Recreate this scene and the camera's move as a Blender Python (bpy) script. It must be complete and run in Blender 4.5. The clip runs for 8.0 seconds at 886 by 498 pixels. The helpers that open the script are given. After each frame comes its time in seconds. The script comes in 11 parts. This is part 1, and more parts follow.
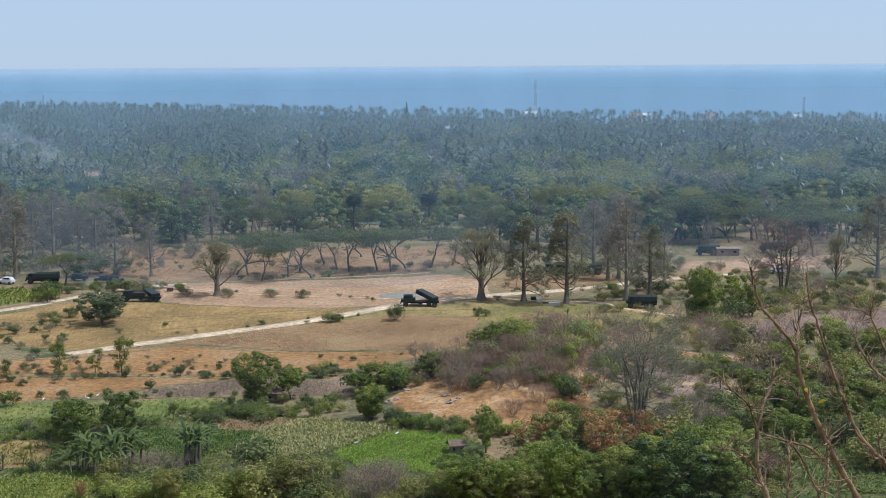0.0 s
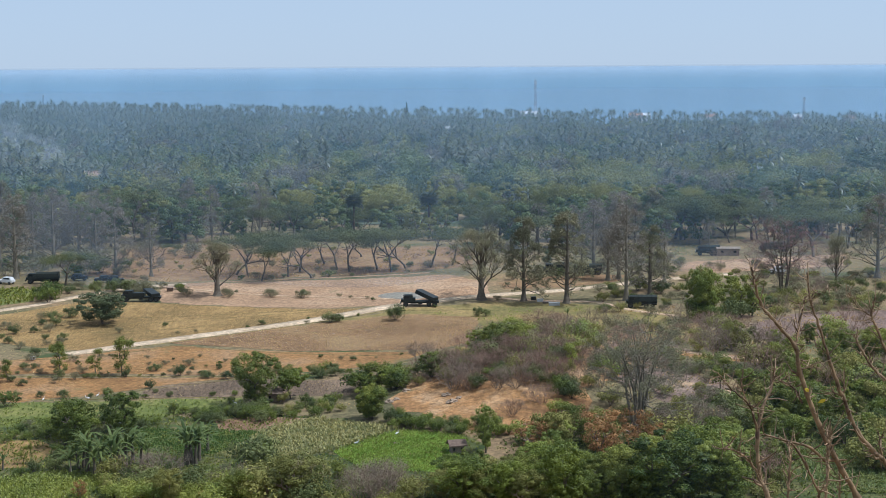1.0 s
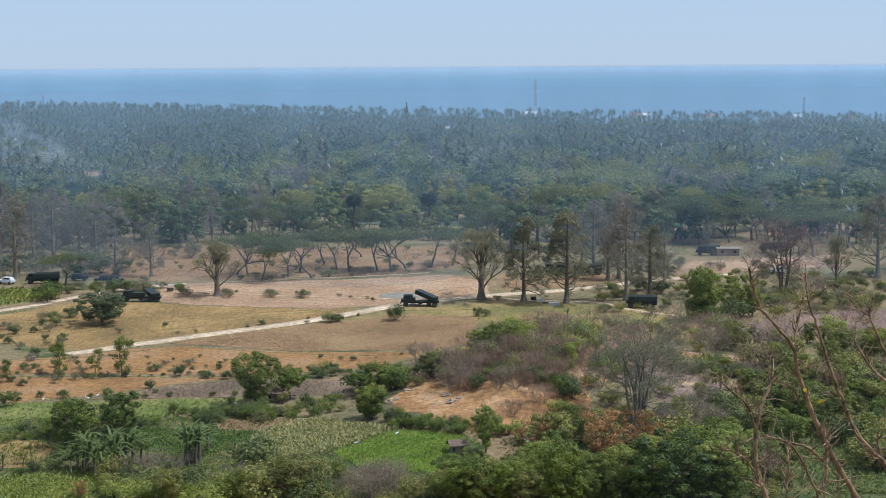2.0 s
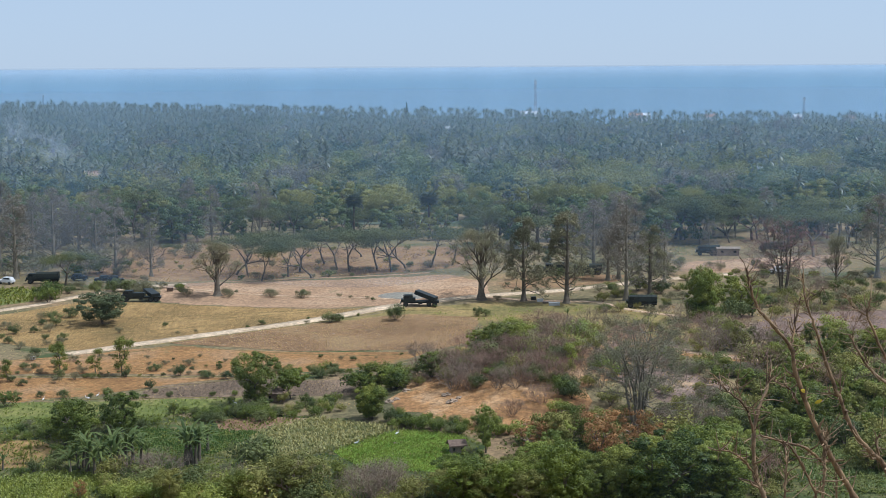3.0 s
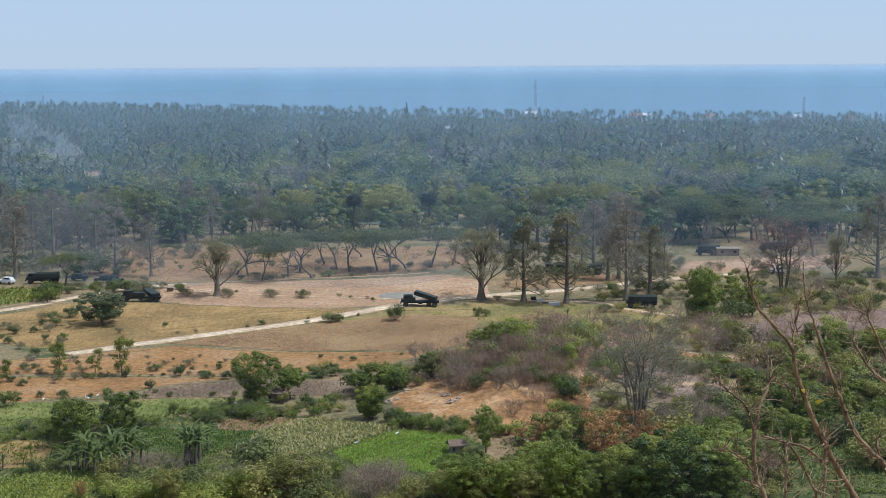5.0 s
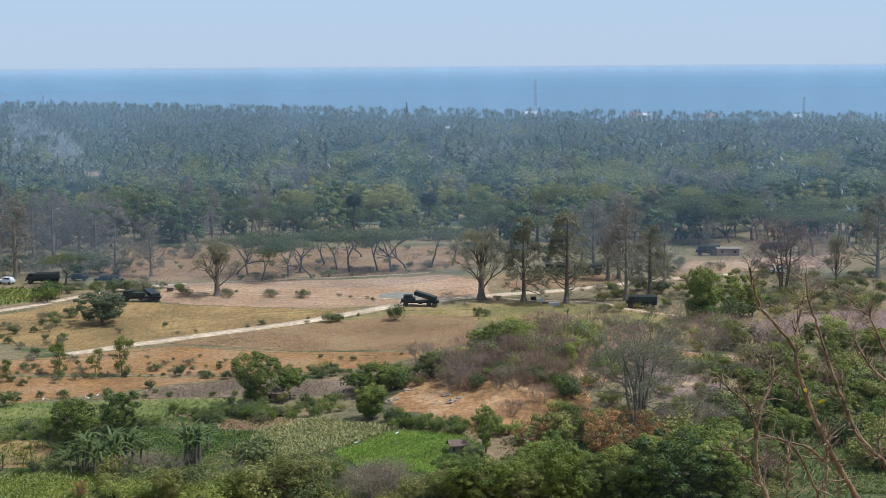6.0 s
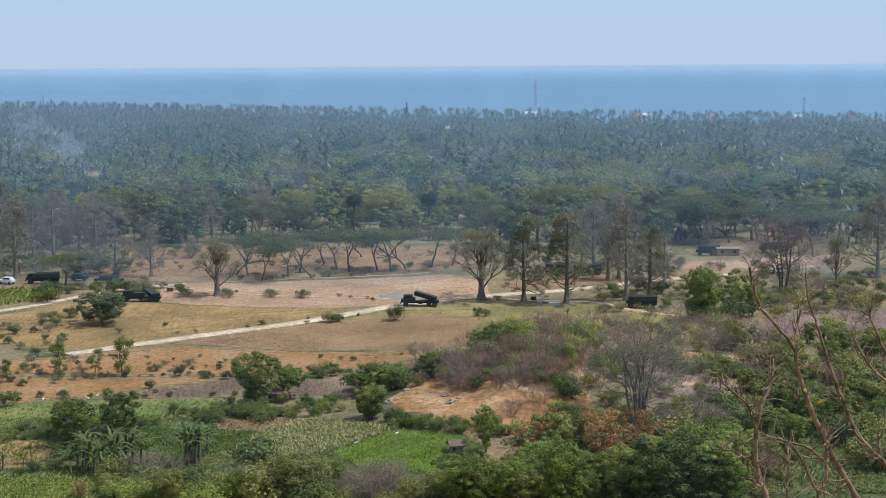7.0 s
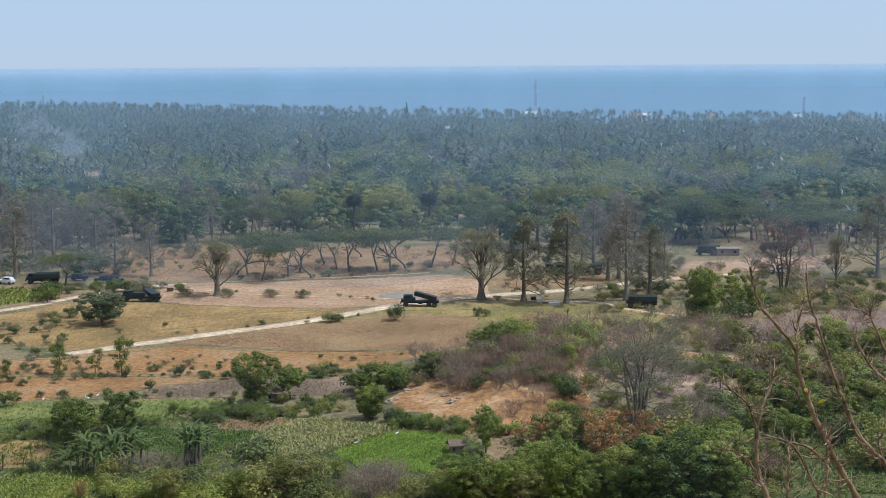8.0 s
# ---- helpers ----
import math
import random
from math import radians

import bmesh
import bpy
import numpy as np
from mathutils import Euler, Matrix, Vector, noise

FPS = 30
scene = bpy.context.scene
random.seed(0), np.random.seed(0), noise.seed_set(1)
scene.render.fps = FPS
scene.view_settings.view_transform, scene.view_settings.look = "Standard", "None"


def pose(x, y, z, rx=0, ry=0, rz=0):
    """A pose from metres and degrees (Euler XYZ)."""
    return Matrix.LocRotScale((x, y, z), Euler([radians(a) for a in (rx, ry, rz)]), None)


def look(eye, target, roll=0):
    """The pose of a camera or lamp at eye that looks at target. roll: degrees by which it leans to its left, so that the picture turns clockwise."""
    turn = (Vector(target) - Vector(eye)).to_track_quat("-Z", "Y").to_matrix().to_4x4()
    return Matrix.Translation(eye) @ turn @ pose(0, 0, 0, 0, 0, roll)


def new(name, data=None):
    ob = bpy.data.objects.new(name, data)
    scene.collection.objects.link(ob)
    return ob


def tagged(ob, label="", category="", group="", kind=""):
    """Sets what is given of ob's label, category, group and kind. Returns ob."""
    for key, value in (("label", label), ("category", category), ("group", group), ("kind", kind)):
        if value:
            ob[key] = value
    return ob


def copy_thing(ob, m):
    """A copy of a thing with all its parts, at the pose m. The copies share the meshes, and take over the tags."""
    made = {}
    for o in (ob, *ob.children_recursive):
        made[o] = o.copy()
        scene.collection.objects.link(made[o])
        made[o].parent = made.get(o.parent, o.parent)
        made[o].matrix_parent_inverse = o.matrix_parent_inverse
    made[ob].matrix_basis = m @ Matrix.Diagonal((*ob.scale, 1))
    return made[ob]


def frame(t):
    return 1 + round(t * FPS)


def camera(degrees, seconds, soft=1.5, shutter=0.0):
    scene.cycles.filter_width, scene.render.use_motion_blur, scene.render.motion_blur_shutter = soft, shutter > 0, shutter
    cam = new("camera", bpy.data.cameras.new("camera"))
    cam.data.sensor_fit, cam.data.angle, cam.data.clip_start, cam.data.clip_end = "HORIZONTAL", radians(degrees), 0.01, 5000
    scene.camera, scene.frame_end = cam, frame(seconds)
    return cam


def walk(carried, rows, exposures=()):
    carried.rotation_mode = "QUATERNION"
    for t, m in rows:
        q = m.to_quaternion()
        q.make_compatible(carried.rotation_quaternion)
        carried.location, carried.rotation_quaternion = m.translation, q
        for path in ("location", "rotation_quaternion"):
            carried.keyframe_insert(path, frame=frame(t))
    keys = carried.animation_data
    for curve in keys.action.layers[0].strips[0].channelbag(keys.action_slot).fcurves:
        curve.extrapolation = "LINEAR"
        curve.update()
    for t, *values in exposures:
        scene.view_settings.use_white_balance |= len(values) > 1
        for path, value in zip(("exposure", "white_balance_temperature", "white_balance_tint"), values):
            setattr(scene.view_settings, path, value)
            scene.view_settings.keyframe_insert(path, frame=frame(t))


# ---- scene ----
EYE_Z = 58.0
cam = camera(33.56, 8.0, soft=0.5)
HOLD = look((0, 0, EYE_Z), (0, 1000, EYE_Z - 123.5), roll=-0.35)
walk(cam, [(0.0, HOLD), (8.0, HOLD)], [(0.0, 0.0, 5280, 10), (8.0, 0.0, 5280, 10)])

# ---- sky and sun ----
SUN_EL, SUN_AZ = 60.0, 92.0   # degrees above the horizon; degrees to the right of the view
world = bpy.data.worlds.new("sky")
scene.world = world
world.use_nodes = True
wt = world.node_tree
sky = wt.nodes.new("ShaderNodeTexSky")
sky.sky_type, sky.sun_disc = "NISHITA", False
sky.sun_elevation, sky.sun_rotation = radians(SUN_EL), radians(SUN_AZ)
sky.altitude, sky.air_density, sky.dust_density, sky.ozone_density = 50, 0.8, 0.3, 5.0
haze = wt.nodes.new("ShaderNodeMix")   # an even veil of summer haze over the clear sky
haze.data_type = "RGBA"
haze.inputs[0].default_value = 0.86
haze.inputs[7].default_value = (4.82, 5.25, 5.5, 1)
wt.links.new(sky.outputs[0], haze.inputs[6])
wt.links.new(haze.outputs[2], wt.nodes["Background"].inputs[0])
wt.nodes["Background"].inputs[1].default_value = 0.115
sun_data = bpy.data.lights.new("sun", "SUN")
sun_data.energy, sun_data.angle, sun_data.color = 4.4, radians(0.55), (1.0, 0.95, 0.86)
sun = new("sun", sun_data)
sun.matrix_world = look((math.sin(radians(SUN_AZ)) * 200, math.cos(radians(SUN_AZ)) * 200, math.tan(radians(SUN_EL)) * 200), (0, 0, 0))


# ---- materials ----
def nodes_of(name):
    m = bpy.data.materials.new(name)
    m.use_nodes = True
    return m, m.node_tree, m.node_tree.nodes["Principled BSDF"]


def noise_node(nt, scale, detail=4.0, rough=0.6, stretch=None):
    tc = nt.nodes.new("ShaderNodeNewGeometry")
    n = nt.nodes.new("ShaderNodeTexNoise")
    n.inputs["Scale"].default_value, n.inputs["Detail"].default_value, n.inputs["Roughness"].default_value = scale, detail, rough
    if stretch:
        mp = nt.nodes.new("ShaderNodeMapping")
        mp.inputs["Scale"].default_value = stretch[:3]
        if len(stretch) > 3:
            mp.inputs["Rotation"].default_value = (0, 0, radians(stretch[3]))
        nt.links.new(tc.outputs["Position"], mp.inputs["Vector"])
        nt.links.new(mp.outputs[0], n.inputs["Vector"])
    else:
        nt.links.new(tc.outputs["Position"], n.inputs["Vector"])
    return n.outputs["Fac"]


def ramp_node(nt, fac, stops):
    r = nt.nodes.new("ShaderNodeValToRGB")
    el = r.color_ramp.elements
    while len(el) < len(stops):
        el.new(0.5)
    for e, (p, c) in zip(el, stops):
        e.position, e.color = p, (*c, 1)
    nt.links.new(fac, r.inputs[0])
    return r.outputs[0]


def mix_node(nt, fac, a, b, how="MIX"):
    mx = nt.nodes.new("ShaderNodeMix")
    mx.data_type, mx.blend_type = "RGBA", how
    if isinstance(fac, float):
        mx.inputs[0].default_value = fac
    else:
        nt.links.new(fac, mx.inputs[0])
    for sock, v in ((mx.inputs[6], a), (mx.inputs[7], b)):
        if isinstance(v, tuple):
            sock.default_value = (*v, 1)
        else:
            nt.links.new(v, sock)
    return mx.outputs[2]


def bump_node(nt, bsdf, fac, dist, strength=0.6):
    b = nt.nodes.new("ShaderNodeBump")
    b.inputs["Strength"].default_value, b.inputs["Distance"].default_value = strength, dist
    nt.links.new(fac, b.inputs["Height"])
    nt.links.new(b.outputs[0], bsdf.inputs["Normal"])


def soil(name, dark, mid, light, big=0.05, fine=0.9, stretch=None, bump=0.12, extra=None):
    """Earth or dry grass: wide patches, and a fine grain, which may run in rows."""
    m, nt, b = nodes_of(name)
    wide = ramp_node(nt, noise_node(nt, big, 5.0, 0.65), [(0.36, dark), (0.5, mid), (0.64, light)])
    grain = noise_node(nt, fine, 6.0, 0.88, stretch)
    fine_c = ramp_node(nt, grain, [(0.36, (0.38, 0.36, 0.35)), (0.5, (0.92, 0.92, 0.92)), (0.64, (1.6, 1.52, 1.4))])
    col = mix_node(nt, 0.85, wide, fine_c, "MULTIPLY")
    if extra:
        spot = ramp_node(nt, noise_node(nt, extra[1], 6.0, 0.7), [(extra[2], (0, 0, 0)), (extra[2] + 0.1, (1, 1, 1))])
        col = mix_node(nt, spot, col, extra[0])
    nt.links.new(col, b.inputs["Base Color"])
    b.inputs["Roughness"].default_value = 0.95
    b.inputs["Specular IOR Level"].default_value = 0.15
    bump_node(nt, b, grain, bump)
    return m


def leaf_mat(name, a, b_col, patch=0.25, gloss=0.45, through_light=0.3, spec=0.4, vary=0.16):
    """Leaves: a colour of its own for every plant, drift inside the crown, light through the blade."""
    m, nt, b = nodes_of(name)
    info = nt.nodes.new("ShaderNodeObjectInfo")
    geo = nt.nodes.new("ShaderNodeNewGeometry")
    drift = noise_node(nt, patch, 3.0, 0.6)
    add = nt.nodes.new("ShaderNodeMath")
    add.operation = "MULTIPLY_ADD"
    add.inputs[1].default_value = 0.35
    nt.links.new(info.outputs["Random"], add.inputs[0])
    nt.links.new(drift, add.inputs[2])
    col = ramp_node(nt, add.outputs[0], [(0.42, a), (0.88, b_col)])
    leafy = ramp_node(nt, geo.outputs["Random Per Island"], [(0.0, (1 - vary, 1 - vary * 0.9, 1 - vary)), (1.0, (1 + vary, 1 + vary * 0.8, 1 + vary * 0.5))])
    col = mix_node(nt, 1.0, col, leafy, "MULTIPLY")
    nt.links.new(col, b.inputs["Base Color"])
    b.inputs["Roughness"].default_value = gloss
    b.inputs["Specular IOR Level"].default_value = spec
    tr = nt.nodes.new("ShaderNodeBsdfTranslucent")
    nt.links.new(col, tr.inputs[0])
    ms = nt.nodes.new("ShaderNodeMixShader")
    ms.inputs[0].default_value = through_light
    nt.links.new(b.outputs[0], ms.inputs[1])
    nt.links.new(tr.outputs[0], ms.inputs[2])
    nt.links.new(ms.outputs[0], nt.nodes["Material Output"].inputs[0])
    return m


def plain(name, a, b_col, scale=3.0, rough=0.7, metal=0.0, bump=0.01, spec=0.4):
    """A worn surface that drifts between two colours."""
    m, nt, b = nodes_of(name)
    n = noise_node(nt, scale, 6.0, 0.7)
    nt.links.new(ramp_node(nt, n, [(0.35, a), (0.65, b_col)]), b.inputs["Base Color"])
    b.inputs["Roughness"].default_value, b.inputs["Metallic"].default_value = rough, metal
    b.inputs["Specular IOR Level"].default_value = spec
    bump_node(nt, b, n, bump)
    return m


def glass_mat(name):
    m, nt, b = nodes_of(name)
    b.inputs["Base Color"].default_value = (0.02, 0.025, 0.03, 1)
    b.inputs["Roughness"].default_value = 0.08
    return m


M = {}
M["land"] = soil("dry_grass_and_soil", (0.120, 0.106, 0.050), (0.195, 0.152, 0.077), (0.247, 0.167, 0.090), 0.035, 0.7, extra=((0.064, 0.080, 0.027), 0.045, 0.55))
M["stubble"] = soil("straw_stubble", (0.182, 0.123, 0.048), (0.258, 0.164, 0.062), (0.329, 0.214, 0.084), 0.05, 1.4, (1.0, 0.25, 1.0, -25), extra=((0.136, 0.121, 0.049), 0.09, 0.6))
M["rust_field"] = soil("rust_brown_stubble", (0.178, 0.105, 0.053), (0.228, 0.135, 0.066), (0.271, 0.179, 0.088), 0.06, 1.2, (0.5, 1.0, 1.0, 12), extra=((0.400, 0.328, 0.247), 1.3, 0.58))
M["orange_field"] = soil("ripe_orange_dry_grass", (0.219, 0.117, 0.045), (0.287, 0.154, 0.057), (0.304, 0.185, 0.091), 0.06, 1.0, extra=((0.178, 0.136, 0.057), 0.08, 0.6))
M["bare_earth"] = soil("trodden_orange_tan_earth", (0.29, 0.185, 0.108), (0.35, 0.222, 0.128), (0.395, 0.268, 0.165), 0.04, 0.9, None, 0.06, extra=((0.2, 0.16, 0.075), 0.08, 0.64))
M["plough"] = soil("ploughed_grey_brown_earth", (0.123, 0.086, 0.056), (0.163, 0.113, 0.071), (0.213, 0.151, 0.097), 0.07, 1.6, (1.0, 0.3, 1.0, 8), 0.3)
M["brown_strip"] = soil("turned_brown_earth", (0.202, 0.117, 0.066), (0.260, 0.159, 0.093), (0.302, 0.201, 0.125), 0.1, 1.6, bump=0.25)
M["green_field"] = soil("green_crop_ground", (0.096, 0.113, 0.027), (0.135, 0.151, 0.036), (0.191, 0.181, 0.054), 0.07, 1.4, (1.0, 0.4, 1.0, 30), extra=((0.224, 0.144, 0.072), 0.1, 0.62))
M["bright_field"] = soil("bright_green_crop_ground", (0.109, 0.196, 0.024), (0.164, 0.262, 0.038), (0.218, 0.294, 0.057), 0.09, 1.4)
M["corn_ground"] = soil("corn_ground", (0.096, 0.115, 0.048), (0.136, 0.148, 0.067), (0.176, 0.164, 0.085), 0.09, 1.4)
M["red_soil"] = soil("bare_orange_red_soil", (0.2, 0.108, 0.048), (0.33, 0.178, 0.072), (0.45, 0.285, 0.15), 0.11, 0.8, bump=0.3, extra=((0.17, 0.135, 0.06), 0.15, 0.6))
M["grey_soil"] = soil("stony_grey_red_soil", (0.160, 0.109, 0.085), (0.208, 0.141, 0.109), (0.264, 0.187, 0.140), 0.09, 0.9, bump=0.3)
M["road"] = soil("pale_concrete_road", (0.422, 0.317, 0.206), (0.523, 0.394, 0.260), (0.604, 0.463, 0.311), 0.09, 0.8, bump=0.02, extra=((0.362, 0.240, 0.133), 0.2, 0.7))
M["green_land"] = soil("green_grass_and_weeds", (0.036, 0.052, 0.014), (0.08, 0.09, 0.028), (0.16, 0.135, 0.055), 0.22, 1.3, extra=((0.2, 0.14, 0.07), 0.14, 0.63))
M["verge"] = soil("yellow_green_verge_grass", (0.153, 0.137, 0.048), (0.224, 0.173, 0.062), (0.295, 0.210, 0.085), 0.07, 1.1, extra=((0.106, 0.116, 0.033), 0.12, 0.62))
M["forest_floor"] = soil("shaded_undergrowth", (0.050, 0.066, 0.039), (0.085, 0.099, 0.061), (0.120, 0.132, 0.088), 0.03, 0.3)
M["gravel"] = soil("grey_gravel", (0.185, 0.167, 0.138), (0.235, 0.214, 0.171), (0.286, 0.254, 0.206), 0.2, 2.5, bump=0.1)
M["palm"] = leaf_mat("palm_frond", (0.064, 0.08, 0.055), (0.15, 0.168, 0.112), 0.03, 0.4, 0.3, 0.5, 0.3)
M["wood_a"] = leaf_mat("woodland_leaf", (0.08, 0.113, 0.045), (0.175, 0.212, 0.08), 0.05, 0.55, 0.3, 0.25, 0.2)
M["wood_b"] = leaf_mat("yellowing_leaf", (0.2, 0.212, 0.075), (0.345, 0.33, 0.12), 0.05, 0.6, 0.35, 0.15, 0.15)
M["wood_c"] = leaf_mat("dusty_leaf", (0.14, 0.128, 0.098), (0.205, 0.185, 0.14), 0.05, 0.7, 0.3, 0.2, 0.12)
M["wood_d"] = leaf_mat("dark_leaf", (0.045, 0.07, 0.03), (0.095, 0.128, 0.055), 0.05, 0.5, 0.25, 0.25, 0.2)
M["wine"] = leaf_mat("wine_red_leaf", (0.21, 0.115, 0.115), (0.29, 0.17, 0.165), 0.2, 0.7, 0.35, 0.2)
M["dust_leaf"] = leaf_mat("dusty_olive_leaf", (0.17, 0.16, 0.09), (0.24, 0.22, 0.125), 0.2, 0.8, 0.35, 0.12, 0.1)
M["grey_leaf"] = leaf_mat("dusty_grey_leaf", (0.205, 0.178, 0.145), (0.3, 0.262, 0.21), 0.2, 0.8, 0.3, 0.12, 0.2)
M["acacia"] = leaf_mat("acacia_leaf", (0.08, 0.094, 0.044), (0.155, 0.165, 0.066), 0.12, 0.8, 0.3, 0.12, 0.25)
M["kapok"] = leaf_mat("kapok_leaf", (0.185, 0.18, 0.112), (0.31, 0.282, 0.172), 0.12, 0.8, 0.3, 0.1, 0.25)
M["green"] = leaf_mat("green_leaf", (0.082, 0.11, 0.022), (0.265, 0.275, 0.048), 0.25, 0.55, 0.3, 0.25, 0.28)
M["deep"] = leaf_mat("deep_green_leaf", (0.048, 0.075, 0.015), (0.205, 0.24, 0.037), 0.25, 0.5, 0.28, 0.25, 0.35)
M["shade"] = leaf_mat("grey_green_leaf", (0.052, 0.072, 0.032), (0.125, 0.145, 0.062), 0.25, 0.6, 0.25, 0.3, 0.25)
M["lime"] = leaf_mat("light_green_leaf", (0.165, 0.21, 0.036), (0.32, 0.34, 0.06), 0.25, 0.5, 0.35, 0.4, 0.25)
M["olive"] = leaf_mat("olive_leaf", (0.155, 0.162, 0.044), (0.31, 0.285, 0.08), 0.25, 0.65, 0.3, 0.2, 0.25)
M["russet"] = leaf_mat("russet_leaf", (0.25, 0.125, 0.048), (0.42, 0.23, 0.088), 0.25, 0.6, 0.3, 0.3, 0.3)
M["banana"] = leaf_mat("banana_leaf", (0.06, 0.09, 0.026), (0.15, 0.185, 0.055), 0.5, 0.6, 0.3, 0.22, 0.4)
M["corn"] = leaf_mat("corn_leaf", (0.15, 0.2, 0.055), (0.4, 0.36, 0.14), 0.35, 0.5, 0.3, 0.4, 0.35)
M["field_leaf"] = leaf_mat("dull_green_leaf", (0.07, 0.094, 0.034), (0.2, 0.215, 0.07), 0.25, 0.6, 0.28, 0.25, 0.28)
M["crop_dark"] = leaf_mat("dark_crop_leaf", (0.075, 0.135, 0.03), (0.16, 0.225, 0.05), 0.3, 0.5, 0.35, 0.25, 0.2)
M["crop"] = leaf_mat("crop_leaf", (0.251, 0.337, 0.043), (0.418, 0.467, 0.085), 0.2, 0.5, 0.35)
M["straw"] = leaf_mat("straw", (0.446, 0.297, 0.114), (0.624, 0.461, 0.200), 0.2, 0.7, 0.25)
M["bark"] = plain("grey_bark", (0.093, 0.073, 0.052), (0.169, 0.141, 0.103), 1.5, 0.9, 0, 0.04, 0.2)
M["pale_bark"] = plain("pale_grey_bark", (0.140, 0.119, 0.085), (0.230, 0.198, 0.143), 1.2, 0.9, 0, 0.04, 0.2)
M["twig"] = plain("dry_twig", (0.165, 0.12, 0.088), (0.33, 0.245, 0.175), 0.3, 0.9, 0, 0.01, 0.2)
M["red_twig"] = plain("reddish_twig", (0.205, 0.125, 0.088), (0.36, 0.235, 0.165), 0.3, 0.9, 0, 0.01, 0.2)


# ---- ground ----
def ground_z(x, y):
    """The lie of the land: the viewpoint's hill, the scrubby knoll and a low rise beside it, then a plain down to the shore."""
    r = math.hypot(x * 0.35, max(y, 0.0))
    t = (56.3 - 0.42 * max(0.0, r - 2.0)) / 3.0
    h = 3.0 * (t if t > 30 else math.log1p(math.exp(t))) if t > -30 else 0.0
    h += 7.5 * math.exp(-((x - 19) / 24) ** 2 - ((y - 262) / 26) ** 2)
    h += 3.5 * math.exp(-((x - 66) / 34) ** 2 - ((y - 285) / 28) ** 2)
    far = max(0.0, min(1.0, (y - 150) / 60))
    h += far * 0.25 * (math.sin(x / 23 + 1.0) * math.sin(y / 31) + 0.6 * math.sin(x / 9.5 - y / 13))
    shore = 1640 - 0.6 * x
    if y > shore - 60:
        h -= min(9.0, (y - shore + 60) * 0.05)
    return h


# ---- mesh tools ----
class Geo:
    """Gathers four-sided faces."""

    def __init__(self):
        self.v, self.f, self.n = [], [], 0

    def add(self, v, f):
        v = np.asarray(v, dtype=np.float64).reshape(-1, 3)
        self.v.append(v)
        self.f.append(np.asarray(f, dtype=np.int64).reshape(-1, 4) + self.n)
        self.n += len(v)

    def arrays(self):
        return np.concatenate(self.v), np.concatenate(self.f)

    def mesh(self, name, mat, smooth=False):
        return quad_mesh(name, *self.arrays(), mat, smooth)


def quad_mesh(name, v, f, mat, smooth=False):
    me = bpy.data.meshes.new(name)
    me.vertices.add(len(v))
    me.vertices.foreach_set("co", np.ascontiguousarray(v, dtype=np.float32).ravel())
    me.loops.add(4 * len(f))
    me.loops.foreach_set("vertex_index", np.ascontiguousarray(f, dtype=np.int32).ravel())
    me.polygons.add(len(f))
    me.polygons.foreach_set("loop_start", np.arange(0, 4 * len(f), 4, dtype=np.int32))
    if smooth:
        me.polygons.foreach_set("use_smooth", np.ones(len(f), dtype=bool))
    me.update(calc_edges=True)
    me.materials.append(mat)
    return me


def part(name, data, parent, label="", m=None):
    """Links a mesh, or a bmesh with its material, as one part of a thing."""
    ob = new(name, data)
    ob.parent = parent
    if m is not None:
        ob.matrix_basis = m
    return tagged(ob, label)


def bm_mesh(name, bm, mat):
    me = bpy.data.meshes.new(name)
    bm.to_mesh(me)
    bm.free()
    me.materials.append(mat)
    return me


def box_mesh(name, size, mat, bevel=0.03, taper=None, centre=(0, 0, 0)):
    """A bevelled box; taper(x, y, z) may move its corners."""
    bm = bmesh.new()
    bmesh.ops.create_cube(bm, size=1.0)
    for v in bm.verts:
        p = Vector((v.co.x * size[0], v.co.y * size[1], v.co.z * size[2]))
        v.co = (Vector(taper(*p)) if taper else p) + Vector(centre)
    if bevel:
        bmesh.ops.bevel(bm, geom=list(bm.edges), offset=bevel, segments=2, affect="EDGES")
    return bm_mesh(name, bm, mat)


def tube(geo, pts, radii, sides=5):
    """A tapered limb along the points."""
    pts = [np.asarray(p, dtype=float) for p in pts]
    rings = []
    for i, p in enumerate(pts):
        d = pts[min(i + 1, len(pts) - 1)] - pts[max(i - 1, 0)]
        d /= np.linalg.norm(d) + 1e-9
        u = np.cross(d, (0.31, 0.95, 0.05) if abs(d[2]) > 0.7 else (0, 0, 1))
        u /= np.linalg.norm(u) + 1e-9
        w = np.cross(d, u)
        a = np.arange(sides) * 2 * math.pi / sides
        rings.append(p + radii[i] * (np.cos(a)[:, None] * u + np.sin(a)[:, None] * w))
    f = []
    for i in range(len(pts) - 1):
        for j in range(sides):
            k = (j + 1) % sides
            f.append((i * sides + j, i * sides + k, (i + 1) * sides + k, (i + 1) * sides + j))
    geo.add(np.concatenate(rings), f)


